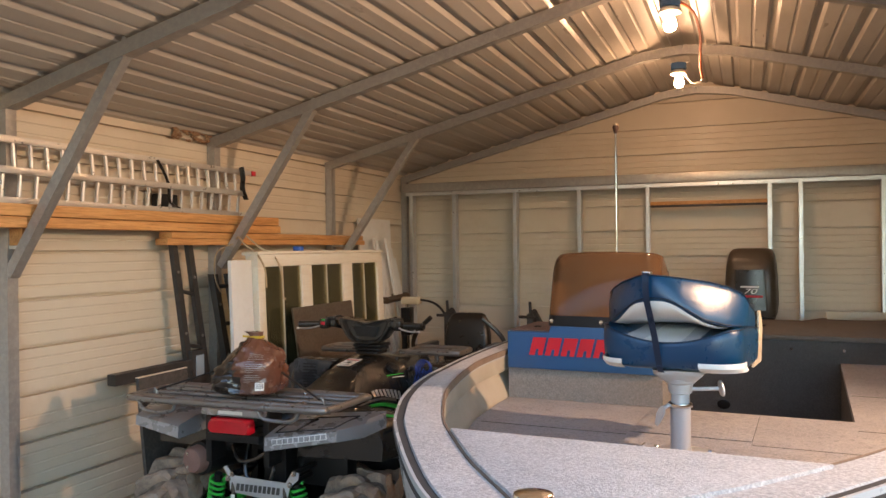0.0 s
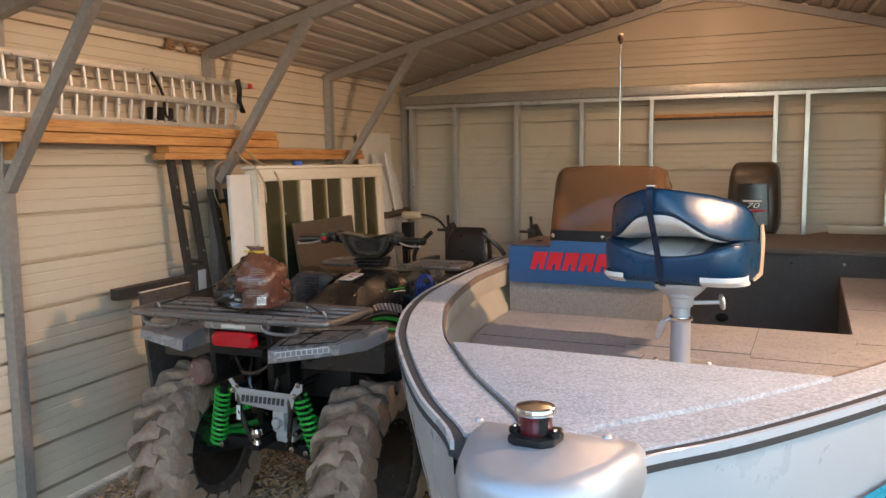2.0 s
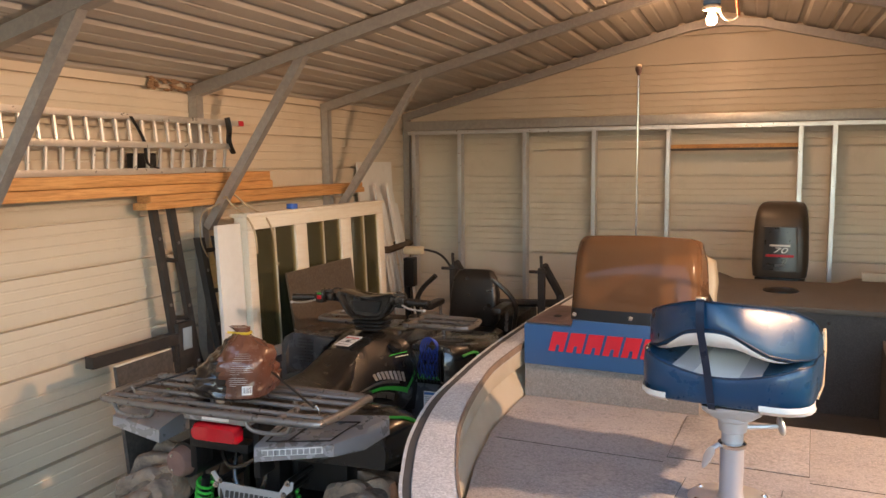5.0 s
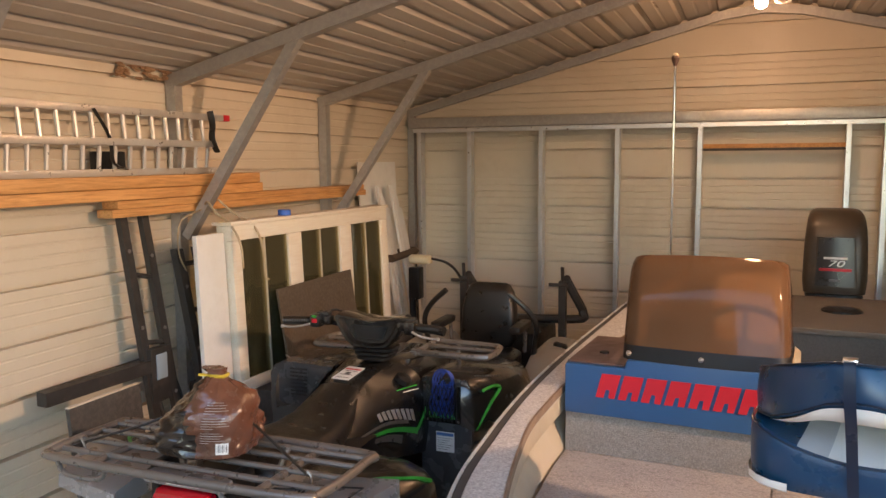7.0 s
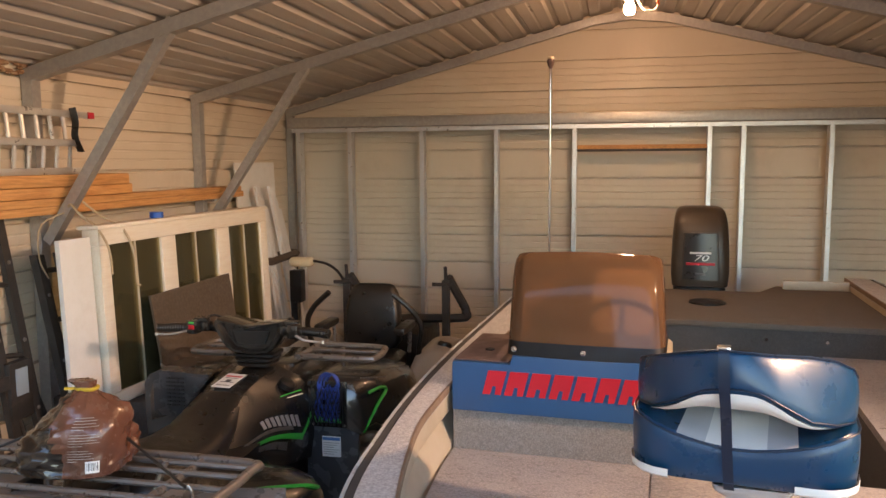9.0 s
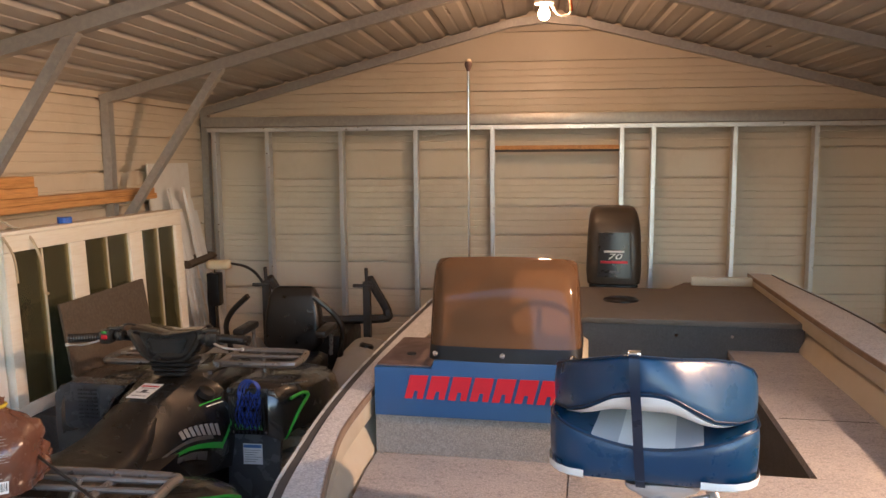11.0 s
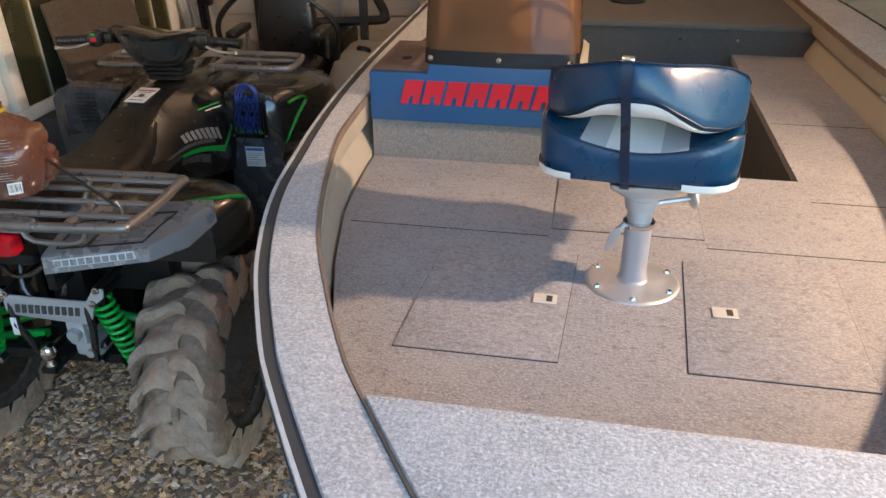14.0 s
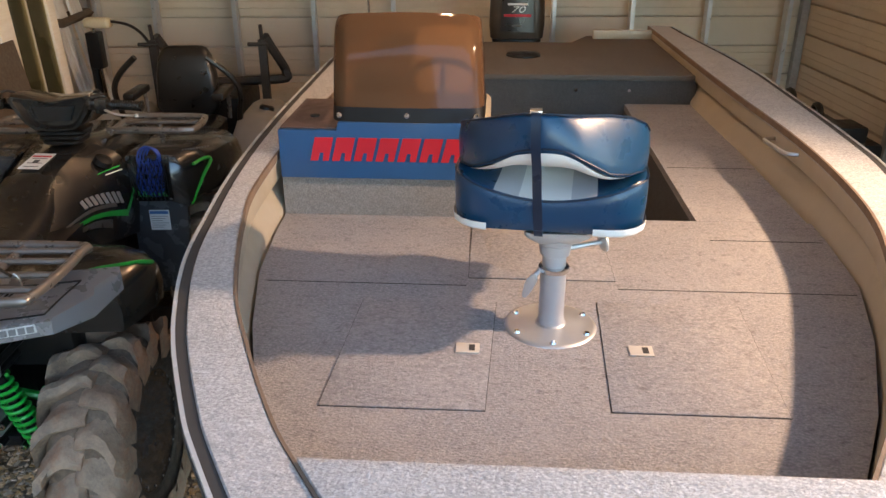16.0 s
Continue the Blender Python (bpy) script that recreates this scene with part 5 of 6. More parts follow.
# handlebar
BZ = 1.288
bars = part("handlebar", Build().tube(smooth_path([(-0.35, 0.74, BZ), (-0.225, 0.78, BZ), (-0.12, 0.85, BZ - 0.025), (-0.05, 0.88, BZ - 0.07), (0.10, 0.88, BZ - 0.07), (0.18, 0.85, BZ - 0.025), (0.285, 0.79, BZ - 0.005), (0.405, 0.76, BZ - 0.01)], 4), 0.012, 8), M["black"], quad)
for x0, x1, y0, y1 in ((-0.35, -0.23, 0.74, 0.775), (0.285, 0.405, 0.787, 0.76)):
    sgn = -1 if x0 < 0 else 1
    inner = x1 if x0 < 0 else x0
    p, q = Vector((x0, y0, BZ)), Vector((x1, y1, BZ))
    d = (q - p).normalized()
    across = d.cross(Vector((0, 0, 1))).normalized()
    rings = []
    for k in range(25):
        c, w = p.lerp(q, k / 24), 0.0175 if k % 2 else 0.0195
        rings.append([c + across * (w * math.cos(a)) + Vector((0, 0, w * math.sin(a))) for a in [2 * math.pi * n / 10 for n in range(10)]])
    b = Build().loft(rings)
    part("grip", b, M["seat_black"], bars)
    b = Build()
    b.tube(smooth_path([(inner - sgn * 0.01, y1 - 0.030, BZ - 0.008), (inner + sgn * 0.03, y1 - 0.048, BZ - 0.018), (inner + sgn * 0.075, y1 - 0.048, BZ - 0.024), (inner + sgn * 0.115, y1 - 0.056, BZ - 0.022)], 4), 0.0062, 6, flat=0.7)
    b.lathe([(0.0, -0.008), (0.008, -0.005), (0.008, 0.005), (0.0, 0.008)], Matrix.Translation((inner + sgn * 0.115, y1 - 0.056, BZ - 0.022)), 8)
    part("brake_lever", b, M["alu"], bars)
    b = Build()
    b.box((inner - sgn * 0.028, y1 + 0.0, BZ + 0.004), (0.048, 0.055, 0.058), 0.010)
    b.box((inner - sgn * 0.075, y1 + 0.02, BZ + 0.004), (0.036, 0.05, 0.040), 0.010)
    b.box((inner - sgn * 0.05, y1 + 0.03, BZ + 0.030), (0.06, 0.04, 0.022), 0.007)
    sw = part("switch_block", b, M["gloss_black"], bars)
    if sgn < 0:
        b = Build()
        b.box((inner - sgn * 0.03, y1 - 0.029, BZ + 0.006), (0.024, 0.006, 0.018), 0.002)
        part("button", b, M["red"], sw, "red kill switch button")
        b = Build()
        b.box((inner - sgn * 0.03, y1 - 0.028, BZ + 0.025), (0.022, 0.006, 0.008), 0.002)
        part("button", b, M["green"], sw)
    b = Build()
    b.tube(smooth_path([(inner - sgn * 0.04, y1 + 0.02, BZ + 0.01), (inner - sgn * 0.08, y1 + 0.08, BZ + 0.04), (inner - sgn * 0.16, y1 + 0.12, BZ - 0.02), (inner - sgn * 0.2, y1 + 0.12, BZ - 0.12)], 4), 0.005, 6)
    part("brake_hose", b, M["black"], bars)


def dash_ring(y, grow, sink=0.0):
    """Outline of the instrument pod: wide above, narrow below."""
    pts = [(-0.105, 1.325), (-0.06, 1.318), (0.045, 1.302), (0.15, 1.318), (0.198, 1.328), (0.212, 1.312), (0.190, 1.262), (0.155, 1.212), (0.125, 1.190), (0.045, 1.182), (-0.035, 1.190), (-0.065, 1.212), (-0.098, 1.262), (-0.120, 1.312)]
    return [(0.046 + (x - 0.046) * grow, y + sink * (1.26 - z), 1.255 + (z - 1.255) * grow) for x, z in pts]


pod = part("instrument_pod", Build().loft([dash_ring(0.965, 0.55), dash_ring(0.93, 0.86), dash_ring(0.86, 1.0), dash_ring(0.80, 1.02), dash_ring(0.775, 0.97), dash_ring(0.775, 0.86), dash_ring(0.80, 0.74), dash_ring(0.802, 0.3)]), M["gloss_black"], quad, sharp=40)
part("display", Build().loft([[(x, y, z) for x, z in ((-0.035, 1.278), (0.127, 1.278), (0.105, 1.222), (-0.013, 1.222))] for y in (0.802, 0.792)]), M["pitch"], pod)
for z, w in ((1.172, 0.095), (1.152, 0.085), (1.132, 0.075)):
    b = Build()
    b.loft([cushion_ring(0.046, 0.86, w + g, 0.07 + g, z + d, 0.03) for g, d in ((-0.006, -0.009), (0.0, -0.005), (0.0, 0.005), (-0.006, 0.009))])
    part("bellows", b, M["black"], pod)

# racks
rack = part("rear_rack", Build().tube(smooth_path([(-0.42, -0.45, 1.078), (0.0, -0.46, 1.078), (0.42, -0.45, 1.078), (0.488, -0.40, 1.078), (0.492, -0.14, 1.072), (0.45, -0.07, 1.068), (0.0, -0.06, 1.068), (-0.45, -0.07, 1.068), (-0.496, -0.14, 1.072), (-0.488, -0.40, 1.078)], 4, loop=True), 0.0145, 10, loop=True), M["gunmetal"], quad, "gunmetal tube rear rack")
for y in (-0.37, -0.28, -0.19, -0.12):
    b = Build()
    b.tube([(-0.49, y, 1.074), (0.49, y, 1.074)], 0.010, 8)
    part("rack_bar", b, M["gunmetal"], rack)
for x in (-0.3, 0.3):
    b = Build()
    b.tube([(x, -0.45, 1.070), (x, -0.07, 1.062)], 0.0125, 8)
    part("rack_bar", b, M["gunmetal"], rack)
    b = Build()
    b.tube(smooth_path([(x - 0.12, -0.45, 1.068), (x - 0.09, -0.45, 1.03), (x + 0.04, -0.45, 1.03), (x + 0.07, -0.45, 1.068)], 3), 0.008, 8)
    part("tie_loop", b, M["gunmetal"], rack)
    b = Build()
    b.tube([(x * 0.7, -0.13, 1.08), (x * 0.6, -0.16, 0.98)], 0.012, 8)
    part("rack_stay", b, M["gunmetal"], rack)
for x0, x1 in ((0.12, 0.49), (-0.08, -0.40)):
    d = 1 if x0 > 0 else -1
    fr = part("front_rack", Build().tube(smooth_path([(x0, 1.08, 1.105), (x1 - d * 0.05, 1.075, 1.105), (x1, 1.11, 1.105), (x1, 1.25, 1.105), (x1 - d * 0.05, 1.31, 1.105), (x0, 1.32, 1.105)], 4), 0.015, 8), M["gunmetal"], quad, "gunmetal tube front rack")
    for y in (1.22,):
        b = Build()
        b.tube([(x0, y, 1.102), (x1, y, 1.102)], 0.010, 8)
        part("rack_bar", b, M["gunmetal"], fr)
    b = Build()
    b.tube([(x0 + d * 0.02, 1.06, 1.103), (x0 + d * 0.02, 1.33, 1.103)], 0.012, 8)
    part("rack_bar", b, M["gunmetal"], fr)
    b = Build()
    b.tube([(x0 + d * 0.15, 1.3, 1.10), (x0 + d * 0.15, 1.3, 1.03)], 0.012, 8)
    part("rack_stay", b, M["gunmetal"], fr)

# muffler, hitch and rear suspension
b = Build()
b.lathe([(0.0, 0.0), (0.02, 0.0), (0.052, 0.006), (0.06, 0.02), (0.063, 0.05)], pose(-0.29, -0.28, 0.775, -90, 0, -8), 24)
muf = part("muffler_end", b, M["rust"], quad, "rusty round muffler end cap")
b = Build()
b.lathe([(0.063, 0.05), (0.075, 0.055), (0.075, 0.30), (0.04, 0.34)], pose(-0.29, -0.28, 0.775, -90, 0, -8), 24)
part("heat_shield", b, M["black"], muf)
for k in range(3):
    a = 2.1 * k
    b = Build()
    b.lathe([(0.0, 0.006), (0.007, 0.004), (0.008, 0.0)], pose(-0.29 + 0.035 * math.cos(a), -0.275, 0.775 + 0.035 * math.sin(a), 90, 0, -8), 8)
    part("bolt", b, M["chrome"], muf)
plate = part("hitch_plate", Build().prism([(-0.10, 0.055), (-0.135, 0.11), (-0.115, 0.12), (-0.085, 0.075), (0.20, 0.065), (0.235, 0.12), (0.27, 0.12), (0.265, 0.085), (0.225, 0.05), (0.205, -0.02), (0.18, -0.03), (-0.08, -0.005), (-0.10, 0.01)], 0.008, pose(0.005, -0.265, 0.662, 90, 0, 0) @ Matrix.Diagonal((0.94, 0.9, 1, 1)), 0.002), M["cast"], quad, "silver bracket plate with black lettering")
for k in range(10):
    x = -0.055 + 0.0225 * k
    part("lettering", Build().prism([(x, 0), (x + 0.015, 0), (x + 0.020, 0.030), (x + 0.005, 0.030)], 0.003, pose(0, -0.273, 0.668, 90, 0, 0)), M["ink"], plate)
b = Build()
b.span((0.02, -0.18, 0.62), (0.14, -0.08, 0.85), 0.015)
part("hitch_mount", b, M["black"], quad)
part("hitch_receiver", Build().span((0.02, -0.335, 0.475), (0.07, -0.12, 0.497), 0.005), M["black"], quad)
b = Build()
b.lathe([(0.012, -0.03), (0.018, -0.02), (0.018, 0.0), (0.013, 0.01), (0.013, 0.02), (0.024, 0.032), (0.027, 0.048), (0.020, 0.066), (0.0, 0.072)], Matrix.Translation((0.045, -0.31, 0.50)), 18)
part("tow_ball", b, M["chrome"], quad, "chrome tow ball")
b = Build()
b.span((0.085, -0.255, 0.535), (0.150, -0.14, 0.635), 0.018)
b.span((0.095, -0.245, 0.49), (0.185, -0.14, 0.545), 0.015)
b.lathe([(0.0, 0.0), (0.020, 0.0), (0.024, 0.006), (0.024, 0.03)], pose(0.118, -0.275, 0.585, -90, 0, 0), 14)
b.lathe([(0.0, 0.0), (0.014, 0.0), (0.014, 0.03)], pose(0.158, -0.268, 0.515, -90, 0, 0), 10)
part("gear_housing", b, M["cast"], quad)
for s in (-1, 1):
    top, foot = Vector((0.01 + s * 0.195, -0.22, 0.715)), Vector((0.01 + s * 0.275, -0.18, 0.40))
    b = Build()
    b.tube([top, foot], 0.018, 10)
    shock = part("shock_absorber", b, M["black"], quad)
    b = Build()
    d = (foot - top).normalized()
    side = d.cross(Vector((0, 1, 0))).normalized()
    up = side.cross(d)
    coil = []
    for k in range(11 * 14 + 1):
        a, t = 2 * math.pi * k / 14, k / (11 * 14)
        coil.append(top + (foot - top) * (0.04 + 0.86 * t) + (side * math.cos(a) + up * math.sin(a)) * 0.033)
    b.tube(coil, 0.0066, 6)
    part("spring", b, M["green"], shock, "lime green coil spring")
    b = Build()
    b.tube([(s * 0.10, -0.10, 0.47), (s * 0.36, -0.08, 0.42)], 0.016, 8)
    b.tube([(s * 0.10, 0.10, 0.47), (s * 0.36, 0.0, 0.42)], 0.016, 8)
    b.tube([(s * 0.12, -0.12, 0.60), (s * 0.35, -0.06, 0.50)], 0.015, 8)
    b.box((s * 0.335, -0.08, 0.41), (0.05, 0.05, 0.10), 0.008)
    part("suspension_arm", b, M["green"], quad, "lime green suspension arms")
    b = Build()
    b.loft([[(s * 0.10, y, z) for y, z in ((-0.16, 0.42), (-0.04, 0.42), (-0.04, 0.47), (-0.16, 0.47))], [(s * 0.34, y, z) for y, z in ((-0.13, 0.34), (-0.02, 0.34), (-0.02, 0.38), (-0.13, 0.38))]])
    part("arm_guard", b, M["black"], quad)
    b = Build()
    b.tube([(s * 0.08, -0.03, 0.40), (s * 0.36, -0.03, 0.37)], 0.02, 10)
    part("drive_shaft", b, M["gunmetal"], quad)
b = Build()
b.span((0.165, -0.10, 0.66), (0.40, 0.0, 0.86), 0.03)
part("storage_box", b, M["black"], quad)

# carrier bars, hoses and bolts round the hitch
for x0, x1 in ((-0.075, -0.02), (0.185, 0.165)):
    part("hitch_bar", Build().tube([(x0, -0.262, 0.70), (x0 + 0.01, -0.272, 0.62), (x1, -0.25, 0.48)], 0.012, 8), M["gloss_black"], quad)
part("tag", Build().span((-0.078, -0.282, 0.585), (-0.058, -0.279, 0.650), 0.001), M["paper"], quad, "small white plastic tag")
for x, z in ((-0.095, 0.715), (-0.075, 0.735), (0.235, 0.765), (0.215, 0.715), (0.16, 0.60), (0.19, 0.53), (-0.02, 0.47), (0.17, 0.46), (0.24, 0.45), (-0.2, 0.44)):
    part("bolt", Build().lathe([(0.0, 0.010), (0.007, 0.009), (0.008, 0.003), (0.012, 0.002), (0.012, 0.0)], pose(x, -0.276 if z > 0.6 else -0.235, z, 90, 0, 0), 6), M["chrome"], quad)
    part("bolt_boss", Build().tube([(x, -0.274 if z > 0.6 else -0.233, z), (x, -0.10, z)], 0.013, 8), M["black"], quad)
for pts in (((-0.12, -0.20, 0.84), (-0.06, -0.24, 0.79), (0.02, -0.25, 0.80), (0.10, -0.22, 0.85)), ((0.10, -0.20, 0.83), (0.12, -0.25, 0.76), (0.10, -0.24, 0.70), (0.12, -0.18, 0.64)), ((-0.05, -0.18, 0.86), (-0.03, -0.24, 0.74), (0.02, -0.23, 0.66), (0.0, -0.16, 0.58))):
    part("hose", Build().tube(smooth_path(pts, 5), 0.009, 8), M["gloss_black"], quad)
part("lower_bracket", Build().span((-0.20, -0.20, 0.43), (0.22, -0.15, 0.47), 0.008), M["black"], quad)
part("engine_block", Build().span((-0.12, -0.06, 0.42), (0.16, 0.10, 0.82), 0.03), M["black"], quad)

# bag strapped on the rack
M["bag"] = material("brown_plastic_bag", (0.145, 0.060, 0.037), 0.24, second=(0.075, 0.032, 0.02), scale=7, mix=0.6, blotch=(0.02, 0.016, 0.014), blotch_amount=0.6, blotch_scale=5, bump=1.0, bump_scale=20, coat=0.4)
M["bag_dark"] = material("dark_clear_plastic", (0.010, 0.009, 0.008), 0.20, second=(0.02, 0.014, 0.011), scale=8, bump=1.0, bump_scale=22, coat=0.5)
M["faded_print"] = material("faded_print", (0.42, 0.38, 0.35), 0.5, second=(0.26, 0.22, 0.20), scale=60)
M["yellow"] = material("yellow_tape", (0.50, 0.36, 0.03), 0.45)
bag = thing("mulch_bag", pose(-1.692, 2.945, 1.094, 0, 0, 10) @ Matrix.Diagonal((0.90, 0.95, 0.95, 1)), "brown plastic bag of mulch, tied shut, strapped on the rack", "bag")
LEVELS = ((0.0, 0.125, 0.10, 0.0), (0.012, 0.155, 0.125, 0.0), (0.045, 0.166, 0.130, 0.0), (0.085, 0.160, 0.126, 0.002), (0.125, 0.146, 0.116, 0.008), (0.16, 0.124, 0.100, 0.016), (0.19, 0.097, 0.080, 0.024), (0.212, 0.070, 0.060, 0.030), (0.230, 0.046, 0.040, 0.032), (0.244, 0.030, 0.026, 0.032), (0.254, 0.024, 0.019, 0.030), (0.264, 0.030, 0.021, 0.024), (0.274, 0.038, 0.022, 0.016))


def bag_point(a, z, out=0.0):
    """A point of the sack's crumpled skin at angle a and height z."""
    for (z0, w0, d0, c0), (z1, w1, d1, c1) in zip(LEVELS, LEVELS[1:]):
        if z <= z1:
            break
    t = (z - z0) / (z1 - z0)
    w, d, c = w0 + (w1 - w0) * t, d0 + (d1 - d0) * t, c0 + (c1 - c0) * t
    ca, sa = math.cos(a), math.sin(a)
    x, y = math.copysign(abs(ca) ** 0.72, ca), math.copysign(abs(sa) ** 0.72, sa)
    p = Vector((x * w, y * d, z))
    smooth_side = 0.35 if x > 0.0 and y < 0.2 else 1.0
    j = 0.024 * noise.noise(p * 9) + smooth_side * (0.026 * abs(noise.noise(p * 24 + Vector((3, 1, 2)))) + 0.010 * noise.noise(Vector((x * 9 + y * 5, z * 60, y * 3))))
    k = 1 + (j + out) / max(0.06, math.hypot(p.x, p.y))
    return (c + p.x * k, p.y * k, max(0.0, z + 0.3 * j))


rings = [[bag_point(2 * math.pi * k / 72, 0.274 * i / 40) for k in range(72)] for i in range(41)]
sack = part("sack", Build().loft(rings), M["bag"], bag, sharp=50)
sack.data.materials.append(M["bag_dark"])
for f in sack.data.polygons:
    if f.center.x < -0.020 + 0.02 * math.sin(f.center.z * 30):
        f.material_index = 1


def bag_strip(name, x0, x1, z, h, mat, parent, label="", out=0.004):
    """A thin printed strip on the sack's front, x given as a share of its half width."""
    rows = []
    for q in range(7):
        x = x0 + (x1 - x0) * q / 6
        a = -math.acos(max(-1, min(1, math.copysign(abs(x) ** (1 / 0.72), x))))
        rows.append([bag_point(a, z, out), bag_point(a, z + h, out)])
    return part(name, Build().loft(rows, closed=False), M[mat], parent, label)


code = bag_strip("barcode", 0.46, 0.70, 0.030, 0.036, "paper", sack, "white barcode label")
for k in range(8):
    x = 0.485 + 0.025 * k
    bag_strip("label_bar", x, x + 0.008 + 0.006 * (k % 3 == 1), 0.038, 0.024, "ink", code, "", 0.0055)
z = 0.198
for k in range(15):
    z -= 0.0075 if k % 5 else 0.014
    w = (0.62, 0.70, 0.66, 0.72, 0.38)[k % 5] - 0.1 * (k > 9)
    bag_strip("text_bar", 0.12, w * 0.9 + 0.06, z, 0.0015, "faded_print", sack)
b = Build()
b.tube(smooth_path([(0.002, -0.019, 0.252), (0.028, -0.027, 0.254), (0.056, -0.018, 0.252), (0.058, 0.016, 0.252), (0.028, 0.024, 0.252), (0.002, 0.016, 0.252)], 3, loop=True), 0.006, 6, loop=True)
b.tube([(0.0, -0.018, 0.254), (-0.028, -0.032, 0.258)], 0.005, 5)
part("tie", b, M["yellow"], bag, "yellow tape tie")

strap = thing("bungee_strap", pose(-1.71, 3.2, 0), "black bungee cord stretched from rack over the bag", "strap")
b = Build()
b.tube([(-0.40, -0.36, 1.10), (-0.20, -0.31, 1.165), (-0.11, -0.25, 1.20), (-0.02, -0.19, 1.215), (0.08, -0.19, 1.21), (0.15, -0.23, 1.185), (0.40, -0.34, 1.10)], 0.0045, 6)
part("cord", b, M["seat_black"], strap)
for x, y in ((-0.41, -0.365), (0.41, -0.345)):
    b = Build()
    b.tube(smooth_path([(x, y, 1.11), (x + 0.012, y, 1.095), (x + 0.012, y, 1.066), (x, y - 0.01, 1.064)], 3), 0.004, 6)
    part("hook", b, M["gunmetal"], strap)

# ---- lamps ----
def glow_material(name, colour, strength):
    mat = bpy.data.materials.new(name)
    mat.use_nodes = True
    bsdf = mat.node_tree.nodes["Principled BSDF"]
    bsdf.inputs["Base Color"].default_value = (*colour, 1)
    bsdf.inputs["Emission Color"].default_value = (*colour, 1)
    bsdf.inputs["Emission Strength"].default_value = strength
    return mat


M["bulb"] = glow_material("lit_bulb", BULB_COLOUR, BULB_STRENGTH)
M["porcelain"] = material("white_porcelain", (0.75, 0.73, 0.68), 0.3, second=(0.68, 0.66, 0.6), scale=9)
M["blue_box"] = material("blue_plastic", (0.06, 0.16, 0.34), 0.5)
M["orange"] = material("orange_cable", (0.55, 0.13, 0.04), 0.5)
M["wood"] = material("pine_lumber", (0.68, 0.36, 0.135), 0.55, second=(0.57, 0.27, 0.09), scale=2.5, grain=(0.42, 0.19, 0.06), grain_scale=16, stretch=(6, 0.35, 6), bump=0.1, bump_scale=60, vary=0.12, blotch=(0.20, 0.08, 0.03), blotch_amount=0.5, blotch_scale=3)
M["wood_pale"] = material("primed_pine", (0.74, 0.68, 0.57), 0.55, second=(0.69, 0.62, 0.51), scale=3, grain=(0.67, 0.59, 0.47), grain_scale=18, stretch=(5, 0.4, 5))
M["white_board"] = material("white_painted_board", (0.74, 0.73, 0.70), 0.6, second=(0.66, 0.65, 0.62), scale=3, grain=(0.68, 0.665, 0.63), grain_scale=14, vary=0.08)
M["brown_board"] = material("dark_brown_hardboard", (0.085, 0.062, 0.042), 0.75, second=(0.065, 0.045, 0.03), scale=3, grain=(0.11, 0.085, 0.06), grain_scale=60)
M["dark_ply"] = material("dark_plywood", (0.055, 0.05, 0.045), 0.8, second=(0.035, 0.03, 0.028), scale=4, grain=(0.08, 0.07, 0.06), grain_scale=50)
M["black_steel"] = material("dull_black_steel", (0.045, 0.042, 0.04), 0.55, 0.2, second=(0.03, 0.028, 0.026), scale=7, blotch=(0.12, 0.09, 0.07), blotch_amount=0.4, blotch_scale=10)
M["ramp_alu"] = material("aluminium_extrusion", (0.66, 0.63, 0.58), 0.35, 0.6, second=(0.55, 0.52, 0.48), scale=7)
M["rope"] = material("jute_rope", (0.45, 0.36, 0.24), 0.9, second=(0.36, 0.28, 0.18), scale=40)
M["foam"] = material("brown_foam", (0.16, 0.075, 0.03), 0.95, second=(0.42, 0.28, 0.17), scale=20, bump=0.8, bump_scale=60)
M["cream_plastic"] = material("cream_plastic", (0.62, 0.52, 0.34), 0.4, second=(0.54, 0.45, 0.3), scale=8)
M["mower_grey"] = material("grey_mower_plastic", (0.30, 0.29, 0.27), 0.5, second=(0.25, 0.24, 0.22), scale=5)
M["blue_tape"] = material("blue_tape", (0.03, 0.12, 0.5), 0.5)
M["light_tag"] = material("grey_blue_plate", (0.32, 0.40, 0.46), 0.45)

for x, y in ((-0.046, 4.287), (-0.12, 5.816)):
    lampset = thing("bare_bulb_lamp", pose(x, y, 2.864), "lit bare bulb in a white porcelain socket under a rafter", "ceiling lamp", "ridge lamps")
    b = Build()
    b.lathe([(0.0, -0.050), (0.014, -0.048), (0.026, -0.040), (0.032, -0.026), (0.033, -0.012), (0.028, 0.006), (0.019, 0.026), (0.016, 0.04)], seg=20)
    part("bulb", b, M["bulb"], lampset, sharp=80)
    b = Build()
    b.lathe([(0.017, 0.04), (0.055, 0.044), (0.06, 0.052), (0.05, 0.066), (0.035, 0.075)], seg=24)
    part("socket", b, M["porcelain"], lampset)
    b = Build()
    b.lathe([(0.05, 0.075), (0.053, 0.078), (0.053, 0.115), (0.05, 0.12)], seg=20)
    part("junction_box", b, M["blue_box"], lampset)
    b = Build()
    b.span((-0.07, -0.012, 0.118), (0.07, 0.012, 0.126), 0.002)
    part("bracket", b, M["galv"], lampset)
cable = thing("lamp_cable", Matrix(), "orange extension cable strung between ridge lamps", "cable")
b = Build()
b.tube(smooth_path([(-0.01, 4.29, 2.97), (0.05, 4.6, 2.99), (0.06, 5.1, 3.0), (0.04, 5.5, 2.98), (0.03, 5.72, 2.93), (0.04, 5.78, 2.86)], 5), 0.009, 6)
part("cord", b, M["orange"], cable)
b = Build()
